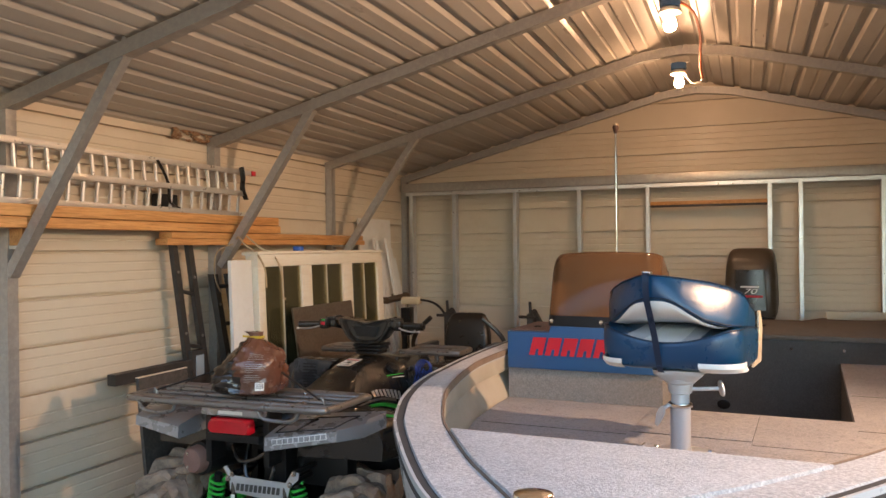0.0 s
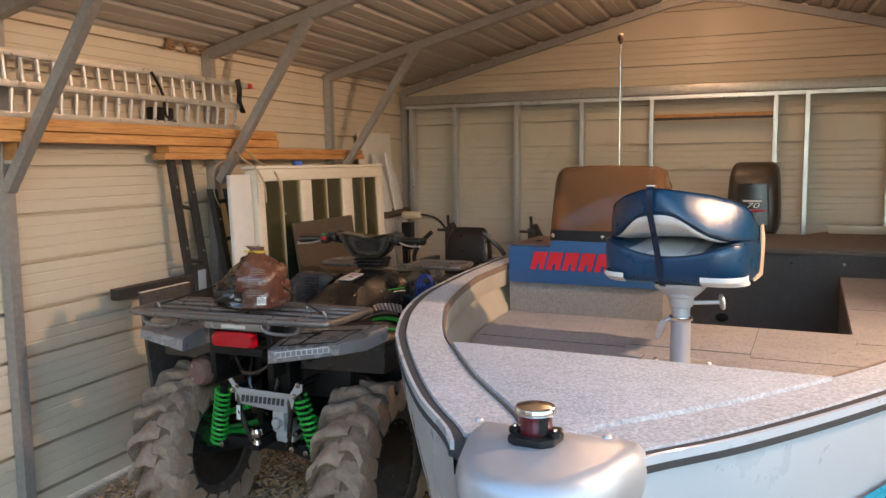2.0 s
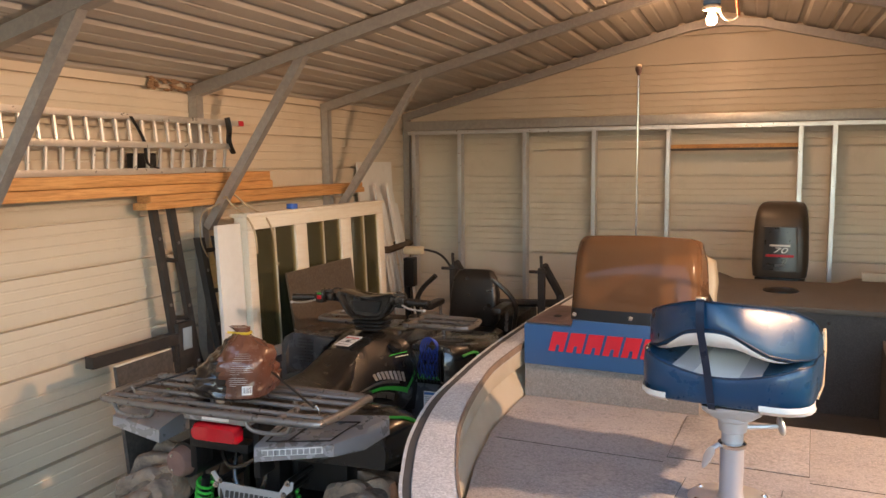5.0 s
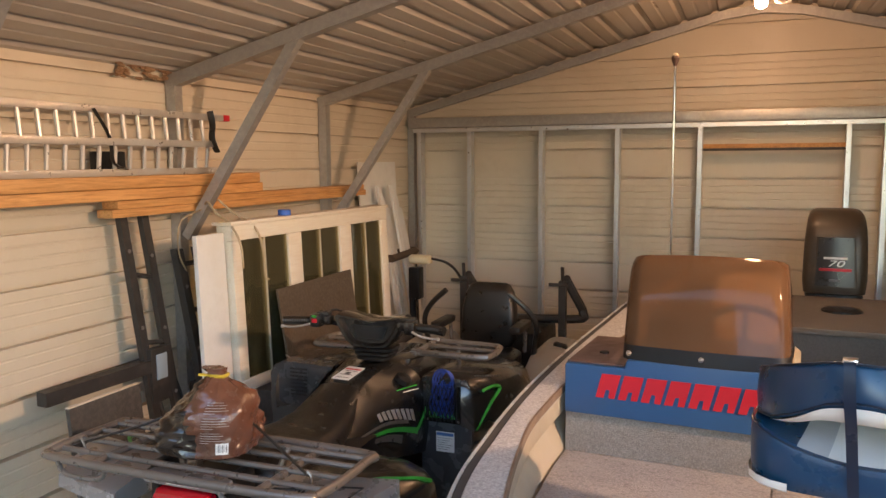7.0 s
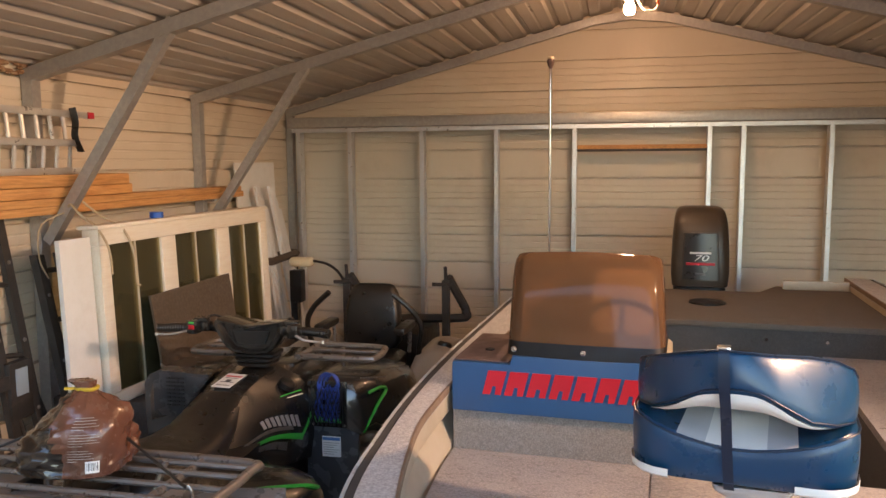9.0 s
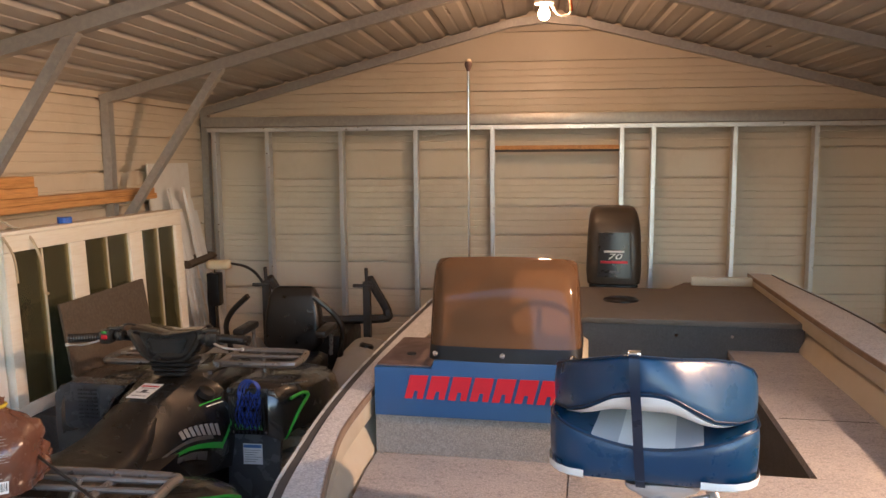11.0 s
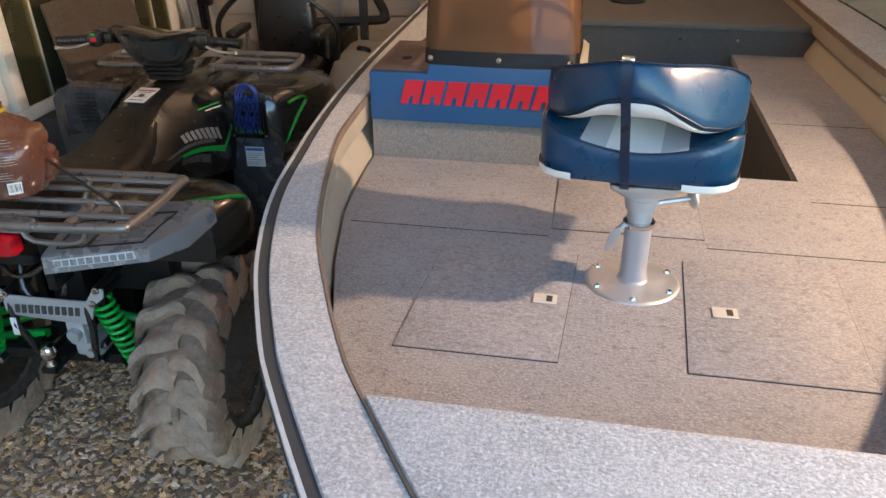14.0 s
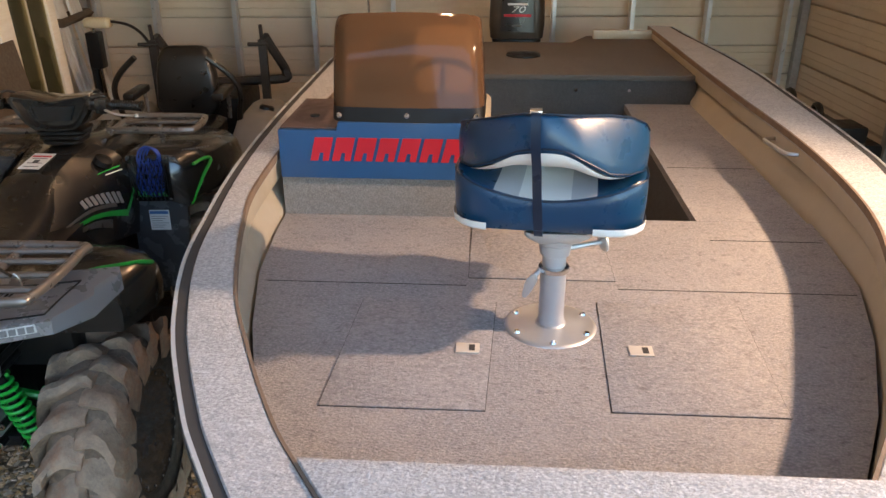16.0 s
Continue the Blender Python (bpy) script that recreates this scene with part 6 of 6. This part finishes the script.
b.tube(smooth_path([(0.04, 5.78, 2.86), (0.02, 5.79, 2.835), (-0.04, 5.80, 2.845), (-0.09, 5.815, 2.93)], 4), 0.007, 6)
part("cord_tail", b, M["porcelain"], cable)
lampset = thing("clamp_lamp", look((2.03, 2.62, 2.515), (-1.2, 2.8, 1.0)), "metal clamp work lamp fixed to a rafter", "work lamp")
b = Build()
prof = [(0.03, 0.12), (0.045, 0.10), (0.09, 0.05), (0.11, 0.0), (0.112, 0.0), (0.092, 0.052), (0.048, 0.102), (0.032, 0.124)]
b.lathe(prof, seg=24)
part("reflector", b, M["alu"], lampset)
b = Build()
b.tube([(0, 0, 0.12), (0, 0, 0.2)], 0.022, 10)
part("handle", b, M["black"], lampset)

# ---- along the left wall ----
ramp = thing("loading_ramp", Matrix(), "aluminium folding loading ramp resting across wall posts", "ramp")
RX = -2.80
for z, x, end in ((2.222, RX, 4.54), (2.080, RX + 0.03, 4.44), (1.945, RX, 4.50)):
    b = Build()
    b.span((x - 0.017, 2.0, z - 0.016), (x + 0.017, end, z + 0.016), 0.003, m=Matrix.Translation((0, 0, 0)))
    part("rail", b, M["ramp_alu"], ramp)
for k in range(27):
    y = 2.06 + 0.0925 * k
    if y < 4.42:
        b = Build()
        b.tube([(RX + 0.012, y, 2.085), (RX, y, 2.212)], 0.010, 8)
        part("rung", b, M["ramp_alu"], ramp)
    y += 0.03
    if y < 4.42:
        b = Build()
        b.tube([(RX, y, 1.955), (RX + 0.012, y, 2.07)], 0.010, 8)
        part("rung", b, M["ramp_alu"], ramp)
b = Build()
b.span((RX - 0.018, 4.542, 2.206), (RX + 0.019, 4.59, 2.238), 0.003)
part("end_cap", b, M["red"], ramp, "red plastic end cap")
b = Build()
b.tube(smooth_path([(RX + 0.035, 4.40, 2.25), (RX + 0.045, 4.405, 2.18), (RX + 0.05, 4.39, 2.11), (RX + 0.05, 4.43, 2.04)], 4), 0.02, 6, flat=0.3)
part("strap", b, M["seat_black"], ramp, "black webbing strap")
b = Build()
b.tube(smooth_path([(RX + 0.03, 3.62, 2.22), (RX + 0.035, 3.70, 2.1), (RX + 0.03, 3.72, 1.99), (RX + 0.03, 3.80, 1.96)], 4), 0.012, 6, flat=0.4)
part("strap", b, M["seat_black"], ramp)


def board(name, lo, hi, mat, label, category, group="", cham=0.004, m=None):
    return solid(name, Build().span(lo, hi, cham), mat, label, category, group, m=m)


LUM = "stacked lumber"
for k, (x0, x1, z0, y1, th) in enumerate(((-2.862, -2.772, 1.742, 6.22, 0.038), (-2.86, -2.768, 1.781, 6.18, 0.038), (-2.862, -2.745, 1.822, 4.86, 0.05), (-2.862, -2.722, 1.874, 4.80, 0.055))):
    y0 = (3.70, 3.73)[k] if k < 2 else 1.9 + 0.06 * k
    b = Build()
    c = 0.03
    b.prism([(x0, y0), (x1, y0), (x1, y1 - c), (x1 - c, y1), (x0, y1)], th, Matrix.Translation((0, 0, z0)), 0.005)
    solid("lumber_board", b, M["wood"], "long orange-brown pine board stacked on wall brackets", "board", LUM)
for y in (2.758, 4.287, 5.816):
    b = Build()
    b.span((-2.866, y - 0.02, 1.725), (-2.785, y + 0.02, 1.740), 0.002)
    solid("shelf_bracket", b, M["galv"], "short steel bracket on a wall post", "bracket", "lumber brackets")
b = Build()
b.span((-2.866, 2.74, 1.741), (-2.785, 2.78, 1.82), 0.003)
solid("wood_block", b, M["wood"], "small pine block packing under lumber", "block")

stand = thing("steel_ladder_stand", Matrix(), "folded black steel ladder stand leaning on the wall", "ladder stand")


def lean(y0, y1, z_top, x_top, x_foot, w=0.045, d=0.03, parent=stand, name="upright"):
    p, q = Vector((x_top, y0, z_top)), Vector((x_foot, y1, 0.0))
    b = Build()
    b.loft([[c + Vector((dx, dy, 0)) for dx, dy in ((-d / 2, -w / 2), (d / 2, -w / 2), (d / 2, w / 2), (-d / 2, w / 2))] for c in (p, q)])
    up = part(name, b, M["black_steel"], parent)
    for t in (0.12, 0.32, 0.5, 0.6, 0.66):
        c = p.lerp(q, t) + Vector((d / 2, 0, 0))
        b = Build()
        b.lathe([(0.0, 0.006), (0.008, 0.005), (0.010, 0.0)], Matrix.Translation(c) @ pose(0, 0, 0, 0, 90, 0), 8)
        part("bolt", b, M["gunmetal"], up)
    return p, q


pa, qa = lean(3.80, 3.91, 1.80, -2.83, -2.66)
pb, qb = lean(3.945, 4.07, 1.76, -2.83, -2.66)
for t in (0.18, 0.36, 0.48, 0.62):
    b = Build()
    b.tube([pa.lerp(qa, t), pb.lerp(qb, t)], 0.012, 8)
    part("rung", b, M["black_steel"], stand)
for t0, t1, s in ((0.38, 0.66, 0.07), (0.42, 0.68, 0.11)):
    b = Build()
    b.tube([pa.lerp(qa, t0), pb.lerp(qb, t1) - Vector((0, s, 0))], 0.012, 6)
    b.tube([pb.lerp(qb, t0), pb.lerp(qb, t1) + Vector((0, s, 0))], 0.012, 6)
    part("brace", b, M["black_steel"], stand)
c = pa.lerp(qa, 0.46)
b = Build()
b.span((c.x - 0.01, c.y - 0.01, 0.86), (c.x + 0.03, c.y + 0.12, 1.12), 0.004)
part("joint_plate", b, M["black_steel"], stand)
b = Build()
b.span((c.x + 0.031, c.y + 0.02, 0.97), (c.x + 0.036, c.y + 0.09, 1.09), 0.001)
part("name_plate", b, M["light_tag"], stand, "blank grey-blue plate")
b = Build()
b.tube([(-2.81, 3.30, 1.03), (c.x, c.y + 0.02, 1.04)], 0.042, 4, square=True)
part("folded_leg", b, M["black_steel"], stand)

ladder = thing("steel_ladder_section", Matrix(), "short black steel ladder section leaning on the wall", "ladder section")
pa, qa = lean(4.14, 4.20, 1.56, -2.80, -2.56, 0.05, 0.04, ladder, "rail")
pb, qb = lean(4.27, 4.33, 1.56, -2.78, -2.54, 0.05, 0.04, ladder, "rail")
for t in (0.05, 0.2, 0.35, 0.5):
    b = Build()
    b.tube([pa.lerp(qa, t), pb.lerp(qb, t)], 0.013, 8)
    part("rung", b, M["black_steel"], ladder)
b = Build()
b.span((-2.68, 4.28, 1.04), (-2.655, 4.39, 1.10), 0.004)
part("hinge_plate", b, M["black_steel"], ladder)


def leaning_sheet(name, y0, y1, z1, x_top, x_foot, thick, mat, label, category, z0=0.0, yaw=0.0):
    b = Build()
    b.loft([[(x, y, z) for x, y in ((xx, y0), (xx + thick, y0), (xx + thick, y1), (xx, y1))] for xx, z in ((x_foot, z0), (x_top, z1))])
    return solid(name, b, mat, label, category)


ply = leaning_sheet("plywood_board", 3.10, 3.46, 1.09, -2.468, -2.36, 0.018, M["dark_ply"], "dark weathered plywood board leaning on the ladder stand", "plywood")
b = Build()
b.loft([[(x, y, z) for y, z in ((3.10, 1.0905), (3.46, 1.0905), (3.46, 1.094), (3.10, 1.094))] for x in (-2.468, -2.450)])
part("raw_edge", b, M["wood_pale"], ply, "pale raw top edge")

# triple window unit on its crate
crate = solid("storage_crate", Build().span((-2.86, 4.26, 0.0), (-2.22, 5.75, 0.845), 0.01), M["dark_ply"], "dark plywood storage crate under the window unit", "crate")
LEN, HGT, DEP, HEAD = 1.57, 0.833, 0.09, 0.075
WM = Matrix.Translation((-2.452, 4.155, 0.847)) @ pose(0, 0, 0, 0, -2.2, -3.4)
window = thing("window_unit", WM, "white-framed triple window unit leaning on its crate", "window")


def win_bar(name, y0, z0, y1, z1, d0=-DEP, d1=0.0, mat="wood_pale", bev=0.004):
    return part(name, Build().span((d0, y0, z0), (d1, y1, z1), bev), M[mat], window)


win_bar("head", 0.0, HGT - HEAD, LEN, HGT)
win_bar("sill", 0.0, 0.0, LEN, 0.06)
POSTS = ((0.0, 0.07), (0.465, 0.585), (0.985, 1.115), (1.49, LEN))
for y0, y1 in POSTS:
    win_bar("mullion", y0, 0.061, y1, HGT - HEAD - 0.001)
for (_, a), (c, _) in zip(POSTS, POSTS[1:]):
    g = part("pane", Build().span((-0.020, a, 0.061), (-0.015, c, HGT - HEAD - 0.001)), M["pane"], window)
    m0 = (a + c) / 2
    part("sash_bar", Build().span((-0.024, m0 - 0.0065, 0.061), (-0.010, m0 + 0.0065, HGT - HEAD - 0.001), 0.002), M["cream"], window)
win_bar("top_strip", -0.01, HGT + 0.001, LEN + 0.01, HGT + 0.02, -DEP - 0.02, 0.012, "wood_pale")
solid("white_board", Build().span((-0.060, -0.205, -0.846), (-0.035, -0.012, HGT - 0.03), 0.003), M["white_board"], "white painted board leaning beside the window unit", "board", m=WM)
leaning_sheet("brown_board", 4.40, 5.20, 1.335, -2.400, -2.20, 0.012, M["brown_board"], "dark brown hardboard sheet leaning on the window", "hardboard")

rope = thing("rope", Matrix(), "thin jute rope hung over a brace with loose ends", "rope")
b = Build()
b.tube(smooth_path([(-2.70, 4.25, 1.78), (-2.66, 4.22, 1.79), (-2.60, 4.20, 1.74), (-2.50, 4.17, 1.69), (-2.42, 4.14, 1.60), (-2.40, 4.13, 1.48)], 4), 0.006, 6)
part("strand", b, M["rope"], rope)
b = Build()
b.tube(smooth_path([(-2.66, 4.30, 1.80), (-2.58, 4.34, 1.72), (-2.48, 4.34, 1.67), (-2.415, 4.32, 1.56), (-2.40, 4.31, 1.42), (-2.40, 4.34, 1.40)], 4), 0.006, 6)
part("strand", b, M["rope"], rope)
b = Build()
b.tube(smooth_path([(-2.72, 4.30, 1.76), (-2.78, 4.16, 1.70), (-2.77, 4.12, 1.55), (-2.75, 4.15, 1.45)], 4), 0.004, 6)
part("strand", b, M["rope"], rope)
b = Build()
b.lathe([(0.02, 0.0), (0.035, 0.0), (0.035, 0.03), (0.02, 0.03)], seg=16)
solid("tape_roll", b, M["blue_tape"], "small roll of blue tape on the window unit", "tape", m=pose(-2.50, 4.66, 1.6995, 0, 0, 0))

b = Build()
b.span((-2.888, 3.70, 1.945), (-2.83, 3.86, 2.04), 0.008)
solid("black_case", b, M["black"], "small black plastic case behind the loading ramp", "case")

# boards and trim in the corner
leaning_sheet("white_sheet", 6.27, 6.93, 1.98, -2.885, -2.80, 0.012, M["white_board"], "tall white sheet leaning flat on the wall", "sheet")
trim = thing("trim_bundle", Matrix(), "bundle of white trim boards tied with a brown strap", "trim boards")
for k in range(6):
    y = 6.40 + 0.062 * k
    zt = 1.80 - 0.09 * (k % 3)
    b = Build()
    xt, xf = -2.80 + 0.008 * k, -2.50 + 0.012 * k
    b.loft([[(xx, yy, z) for xx, yy in ((x, yc), (x + 0.02, yc), (x + 0.02, yc + 0.05), (x, yc + 0.05))] for x, yc, z in ((xf, y - 0.02 + 0.012 * k, 0.0), (xt, y, zt))])
    part("trim_board", b, M["white_board"], trim)
b = Build()
b.tube([(-2.74, 6.38, 1.25), (-2.655, 6.385, 1.25), (-2.63, 6.78, 1.27), (-2.72, 6.79, 1.27)], 0.03, 4, flat=1.0, loop=True)
part("strap", b, M["brown_board"], trim)

troll = thing("trolling_motor", Matrix(), "trolling motor with cream head and black shaft in the corner", "trolling motor")
b = Build()
b.loft([cushion_ring(-2.43, 6.40, 0.09 + g, 0.045 + g, z, 0.03) for z, g in ((1.22, -0.01), (1.23, 0.0), (1.27, 0.0), (1.285, -0.012))])
part("head", b, M["cream_plastic"], troll, sharp=50)
b = Build()
b.tube([(-2.47, 6.40, 1.22), (-2.45, 6.42, 0.3)], 0.014, 10)
part("shaft", b, M["chrome"], troll)
b = Build()
b.span((-2.52, 6.37, 0.95), (-2.43, 6.46, 1.19), 0.01)
b.tube([(-2.50, 6.41, 0.95), (-2.49, 6.42, 0.25)], 0.03, 8)
part("mount", b, M["black"], troll)
b = Build()
b.loft([cushion_ring(-2.45, 6.42, r, r, z, r * 0.9) for z, r in ((0.0, 0.04), (0.03, 0.06), (0.2, 0.06), (0.3, 0.03))])
part("motor_pod", b, M["black"], troll)
b = Build()
b.tube(smooth_path([(-2.34, 6.40, 1.26), (-2.22, 6.38, 1.24), (-2.12, 6.34, 1.18), (-2.06, 6.30, 1.08), (-2.06, 6.28, 0.9)], 5), 0.010, 6)
part("cable", b, M["seat_black"], troll)

# ---- ride-on mower ----
mower = thing("zero_turn_mower", pose(-1.66, 5.62, 0), "grey zero-turn mower with black seat and folded roll bar", "ride-on mower")
b = Build()
b.loft([cushion_ring(0, 0.05 + (z - 0.85) * 0.12, hw, hd, z, 0.035) for z, hw, hd in ((0.82, 0.15, 0.04), (0.87, 0.185, 0.05), (1.05, 0.175, 0.055), (1.16, 0.155, 0.05), (1.205, 0.13, 0.035), (1.215, 0.10, 0.02))])
part("backrest", b, M["seat_black"], mower, sharp=50)
b = Build()
b.loft([cushion_ring(0, -0.20, 0.21 + g, 0.23 + g, z, 0.06) for z, g in ((0.72, 0.0), (0.74, 0.02), (0.80, 0.02), (0.825, -0.01))])
part("seat", b, M["seat_black"], mower, sharp=50)
for s in (-1, 1):
    b = Build()
    b.box((s * 0.25, -0.10, 0.985), (0.07, 0.28, 0.045), 0.018)
    arm = part("armrest", b, M["seat_black"], mower)
    b = Build()
    b.tube([(s * 0.25, 0.02, 0.97), (s * 0.24, 0.03, 0.80)], 0.013, 8)
    part("armrest_post", b, M["gunmetal"], arm)
    b = Build()
    b.tube(smooth_path([(s * 0.32, -0.10, 0.62), (s * 0.34, -0.12, 0.85), (s * 0.36, -0.14, 1.0), (s * 0.31, -0.16, 1.10), (s * 0.20, -0.18, 1.20)], 5), 0.017, 8)
    part("drive_lever", b, M["seat_black"], mower)
    rop = part("roll_bar_post", Build().tube([(s * 0.35 + 0.02, 0.52, 0.55), (s * 0.35 + 0.02, 0.52, 1.18)], 0.034, 4, square=True), M["black_steel"], mower)
    b = Build()
    b.tube([(s * 0.35 + 0.02, 0.52, 1.16), (s * 0.35 + 0.02, 0.50, 1.275)], 0.012, 8)
    b.tube([(s * 0.35 - 0.07, 0.50, 1.155), (s * 0.35 + 0.06, 0.50, 1.155)], 0.012, 8)
    part("pin", b, M["black_steel"], rop)
    b = Build()
    b.tube(smooth_path([(s * 0.35 + 0.03, 0.55, 1.20), (s * 0.35 + 0.07, 0.60, 1.10), (s * 0.35 + 0.12, 0.66, 0.98), (s * 0.35 + 0.13, 0.66, 0.94), (s * 0.35 + 0.10, 0.66, 0.90), (0.0, 0.66, 0.88)], 5), 0.03, 6)
    part("folded_bar", b, M["black_steel"], mower)
    b = Build()
    b.loft([cushion_ring(s * 0.42, 0.10, hw, hd, z, 0.06) for z, hw, hd in ((0.42, 0.12, 0.38), (0.55, 0.14, 0.40), (0.72, 0.13, 0.36), (0.82, 0.10, 0.28), (0.85, 0.06, 0.2))])
    tankp = part("fuel_tank", b, M["mower_grey"], mower, sharp=50)
    b = Build()
    b.lathe([(0.0, 0.03), (0.035, 0.03), (0.045, 0.02), (0.045, 0.0)], pose(s * 0.46, 0.05, 0.84, -15, s * 12, 0), 16)
    part("tank_cap", b, M["seat_black"], tankp)
    b = Build()
    b.lathe([(0.10, -0.12), (0.24, -0.11), (0.26, -0.07), (0.26, 0.07), (0.24, 0.11), (0.10, 0.12)], pose(s * 0.46, 0.35, 0.26, 0, 90, 0), 24)
    part("drive_wheel", b, M["black"], mower)
    b = Build()
    b.lathe([(0.05, -0.05), (0.13, -0.045), (0.14, 0.0), (0.13, 0.045), (0.05, 0.05)], pose(s * 0.36, -0.75, 0.14, 0, 90, 0), 20)
    part("caster", b, M["black"], mower)
b = Build()
b.span((-0.30, -0.80, 0.28), (0.30, 0.80, 0.60), 0.03)
part("chassis", b, M["black"], mower)
b = Build()
b.span((-0.26, 0.30, 0.60), (0.26, 0.85, 0.86), 0.05)
part("engine_cover", b, M["black"], mower)

# ---- tools by the right wall ----
gen = thing("portable_generator", pose(2.28, 6.1, 0), "black portable generator with loop handles by the wall", "generator")
part("body", Build().span((-0.22, -0.62, 0.06), (0.22, 0.36, 0.66), 0.03), M["black"], gen)
for y, r in ((0.26, 0.09), (-0.16, 0.075)):
    b = Build()
    b.tube(smooth_path([(0, y - r, 0.62), (0, y - r, 0.70), (0, y - r * 0.4, 0.78), (0, y + r * 0.5, 0.78), (0, y + r, 0.70), (0, y + r, 0.62)], 4), 0.02, 8)
    part("handle", b, M["seat_black"], gen)
part("control_box", Build().span((-0.12, -0.60, 0.661), (0.12, -0.38, 0.76), 0.02), M["black"], gen)
for x in (-0.18, 0.18):
    for y in (-0.55, 0.30):
        part("foot", Build().span((x - 0.03, y - 0.03, 0.0), (x + 0.03, y + 0.03, 0.062), 0.006), M["seat_black"], gen)

# wood strip between two studs
b = Build()
b.span((-0.479, 7.22, 2.065), (0.479, 7.258, 2.096), 0.003)
solid("wood_lintel", b, M["wood"], "pine strip fixed between two steel studs", "lintel", m=None)
# the shade under the lintel, modelled as a thin dark strip
b = Build()
b.span((-0.479, 7.219, 2.045), (0.479, 7.25, 2.0645), 0.001)
solid("lintel_shade_strip", b, M["black_steel"], "dark strip standing in for the shade under the pine lintel", "strip")

# dried foam at the top of a post
b = Build()
rnd = random.Random(4)
for k in range(70):
    c = (-2.915 + rnd.uniform(-0.004, 0.012), 3.90 + rnd.uniform(0, 0.38), 2.425 + rnd.uniform(-0.035, 0.03))
    r = rnd.uniform(0.006, 0.019)
    b.loft([[(c[0] + rr * math.cos(a) * 0.5, c[1] + rr * math.sin(a) * 1.5, c[2] + zz * 0.7) for a in [2 * math.pi * q / 7 for q in range(7)]] for rr, zz in ((r * 0.4, -r * 0.8), (r, -r * 0.2), (r * 0.9, r * 0.4), (r * 0.3, r * 0.8))])
solid("foam_lump", b, M["foam"], "brown dried insulation foam along the wall top", "foam", kind="stuff")

# loose ground cover: bark and stone chips, and crushed stone beside the hull
def island_tones(mat, lo, hi, hue=0.0):
    """Lets each loose piece differ in tone."""
    nt = mat.node_tree
    geo, hsv, rng = (nt.nodes.new(n) for n in ("ShaderNodeNewGeometry", "ShaderNodeHueSaturation", "ShaderNodeMapRange"))
    rng.inputs["To Min"].default_value, rng.inputs["To Max"].default_value = lo, hi
    nt.links.new(geo.outputs["Random Per Island"], rng.inputs["Value"])
    nt.links.new(rng.outputs[0], hsv.inputs["Value"])
    sat = nt.nodes.new("ShaderNodeMapRange")
    sat.inputs["From Min"].default_value, sat.inputs["From Max"].default_value = 0.0, 1.0
    sat.inputs["To Min"].default_value, sat.inputs["To Max"].default_value = 1.0 + hue, 1.0 - hue
    wrap = nt.nodes.new("ShaderNodeMath")
    wrap.operation, wrap.inputs[1].default_value = "MULTIPLY", 7.31
    part_ = nt.nodes.new("ShaderNodeMath")
    part_.operation = "FRACT"
    nt.links.new(geo.outputs["Random Per Island"], wrap.inputs[0])
    nt.links.new(wrap.outputs[0], part_.inputs[0])
    nt.links.new(part_.outputs[0], sat.inputs["Value"])
    nt.links.new(sat.outputs[0], hsv.inputs["Saturation"])
    bsdf = nt.nodes["Principled BSDF"]
    nt.links.new(bsdf.inputs["Base Color"].links[0].from_socket, hsv.inputs["Color"])
    nt.links.new(hsv.outputs["Color"], bsdf.inputs["Base Color"])


M["chip"] = material("bark_and_stone_chip", (0.62, 0.39, 0.22), 0.85, second=(0.45, 0.26, 0.14), scale=30, grain=(0.68, 0.48, 0.30), grain_scale=90)
island_tones(M["chip"], 0.3, 1.45, 0.25)
M["stone"] = material("crushed_stone", (0.40, 0.39, 0.38), 0.9, second=(0.30, 0.28, 0.26), scale=25, grain=(0.52, 0.50, 0.48), grain_scale=80)
island_tones(M["stone"], 0.45, 1.5, 0.6)
rnd = random.Random(11)


def scatter(name, count, x0, x1, y0, y1, size, flat, material_, label, category):
    """Strews angular six-sided pieces over a stretch of ground."""
    vs, fs = [], []
    for k in range(count):
        x, y = rnd.uniform(x0, x1), rnd.uniform(y0, y1)
        long_, wide, high = rnd.uniform(0.5, 1.0) * size, rnd.uniform(0.3, 0.65) * size, rnd.uniform(0.6, 1.2) * size * flat
        m = Matrix.Translation((x, y, high * 0.35 + rnd.uniform(0, 0.006))) @ Euler((rnd.gauss(0, 0.28), rnd.gauss(0, 0.28), rnd.uniform(0, 6.3))).to_matrix().to_4x4()
        n = len(vs)
        for sz in (-0.5, 0.5):
            for sx, sy in ((-1, -1), (1, -1), (1, 1), (-1, 1)):
                vs.append(tuple(m @ Vector((sx * long_ * 0.5 * rnd.uniform(0.6, 1.1), sy * wide * 0.5 * rnd.uniform(0.6, 1.1), sz * high))))
        fs += [(n, n + 3, n + 2, n + 1), (n + 4, n + 5, n + 6, n + 7), (n, n + 1, n + 5, n + 4), (n + 1, n + 2, n + 6, n + 5), (n + 2, n + 3, n + 7, n + 6), (n + 3, n, n + 4, n + 7)]
    me = bpy.data.meshes.new(name)
    me.from_pydata(vs, [], fs)
    me.materials.append(material_)
    tagged(new(name, me), label, category, kind="stuff")


scatter("ground_chips", 17000, -2.85, -0.75, 1.75, 4.3, 0.035, 0.18, M["chip"], "loose brown bark and stone chips on the ground", "chips")
scatter("gravel", 5000, -0.95, -0.25, 1.5, 4.0, 0.024, 0.5, M["stone"], "loose grey crushed stone beside the hull", "gravel")
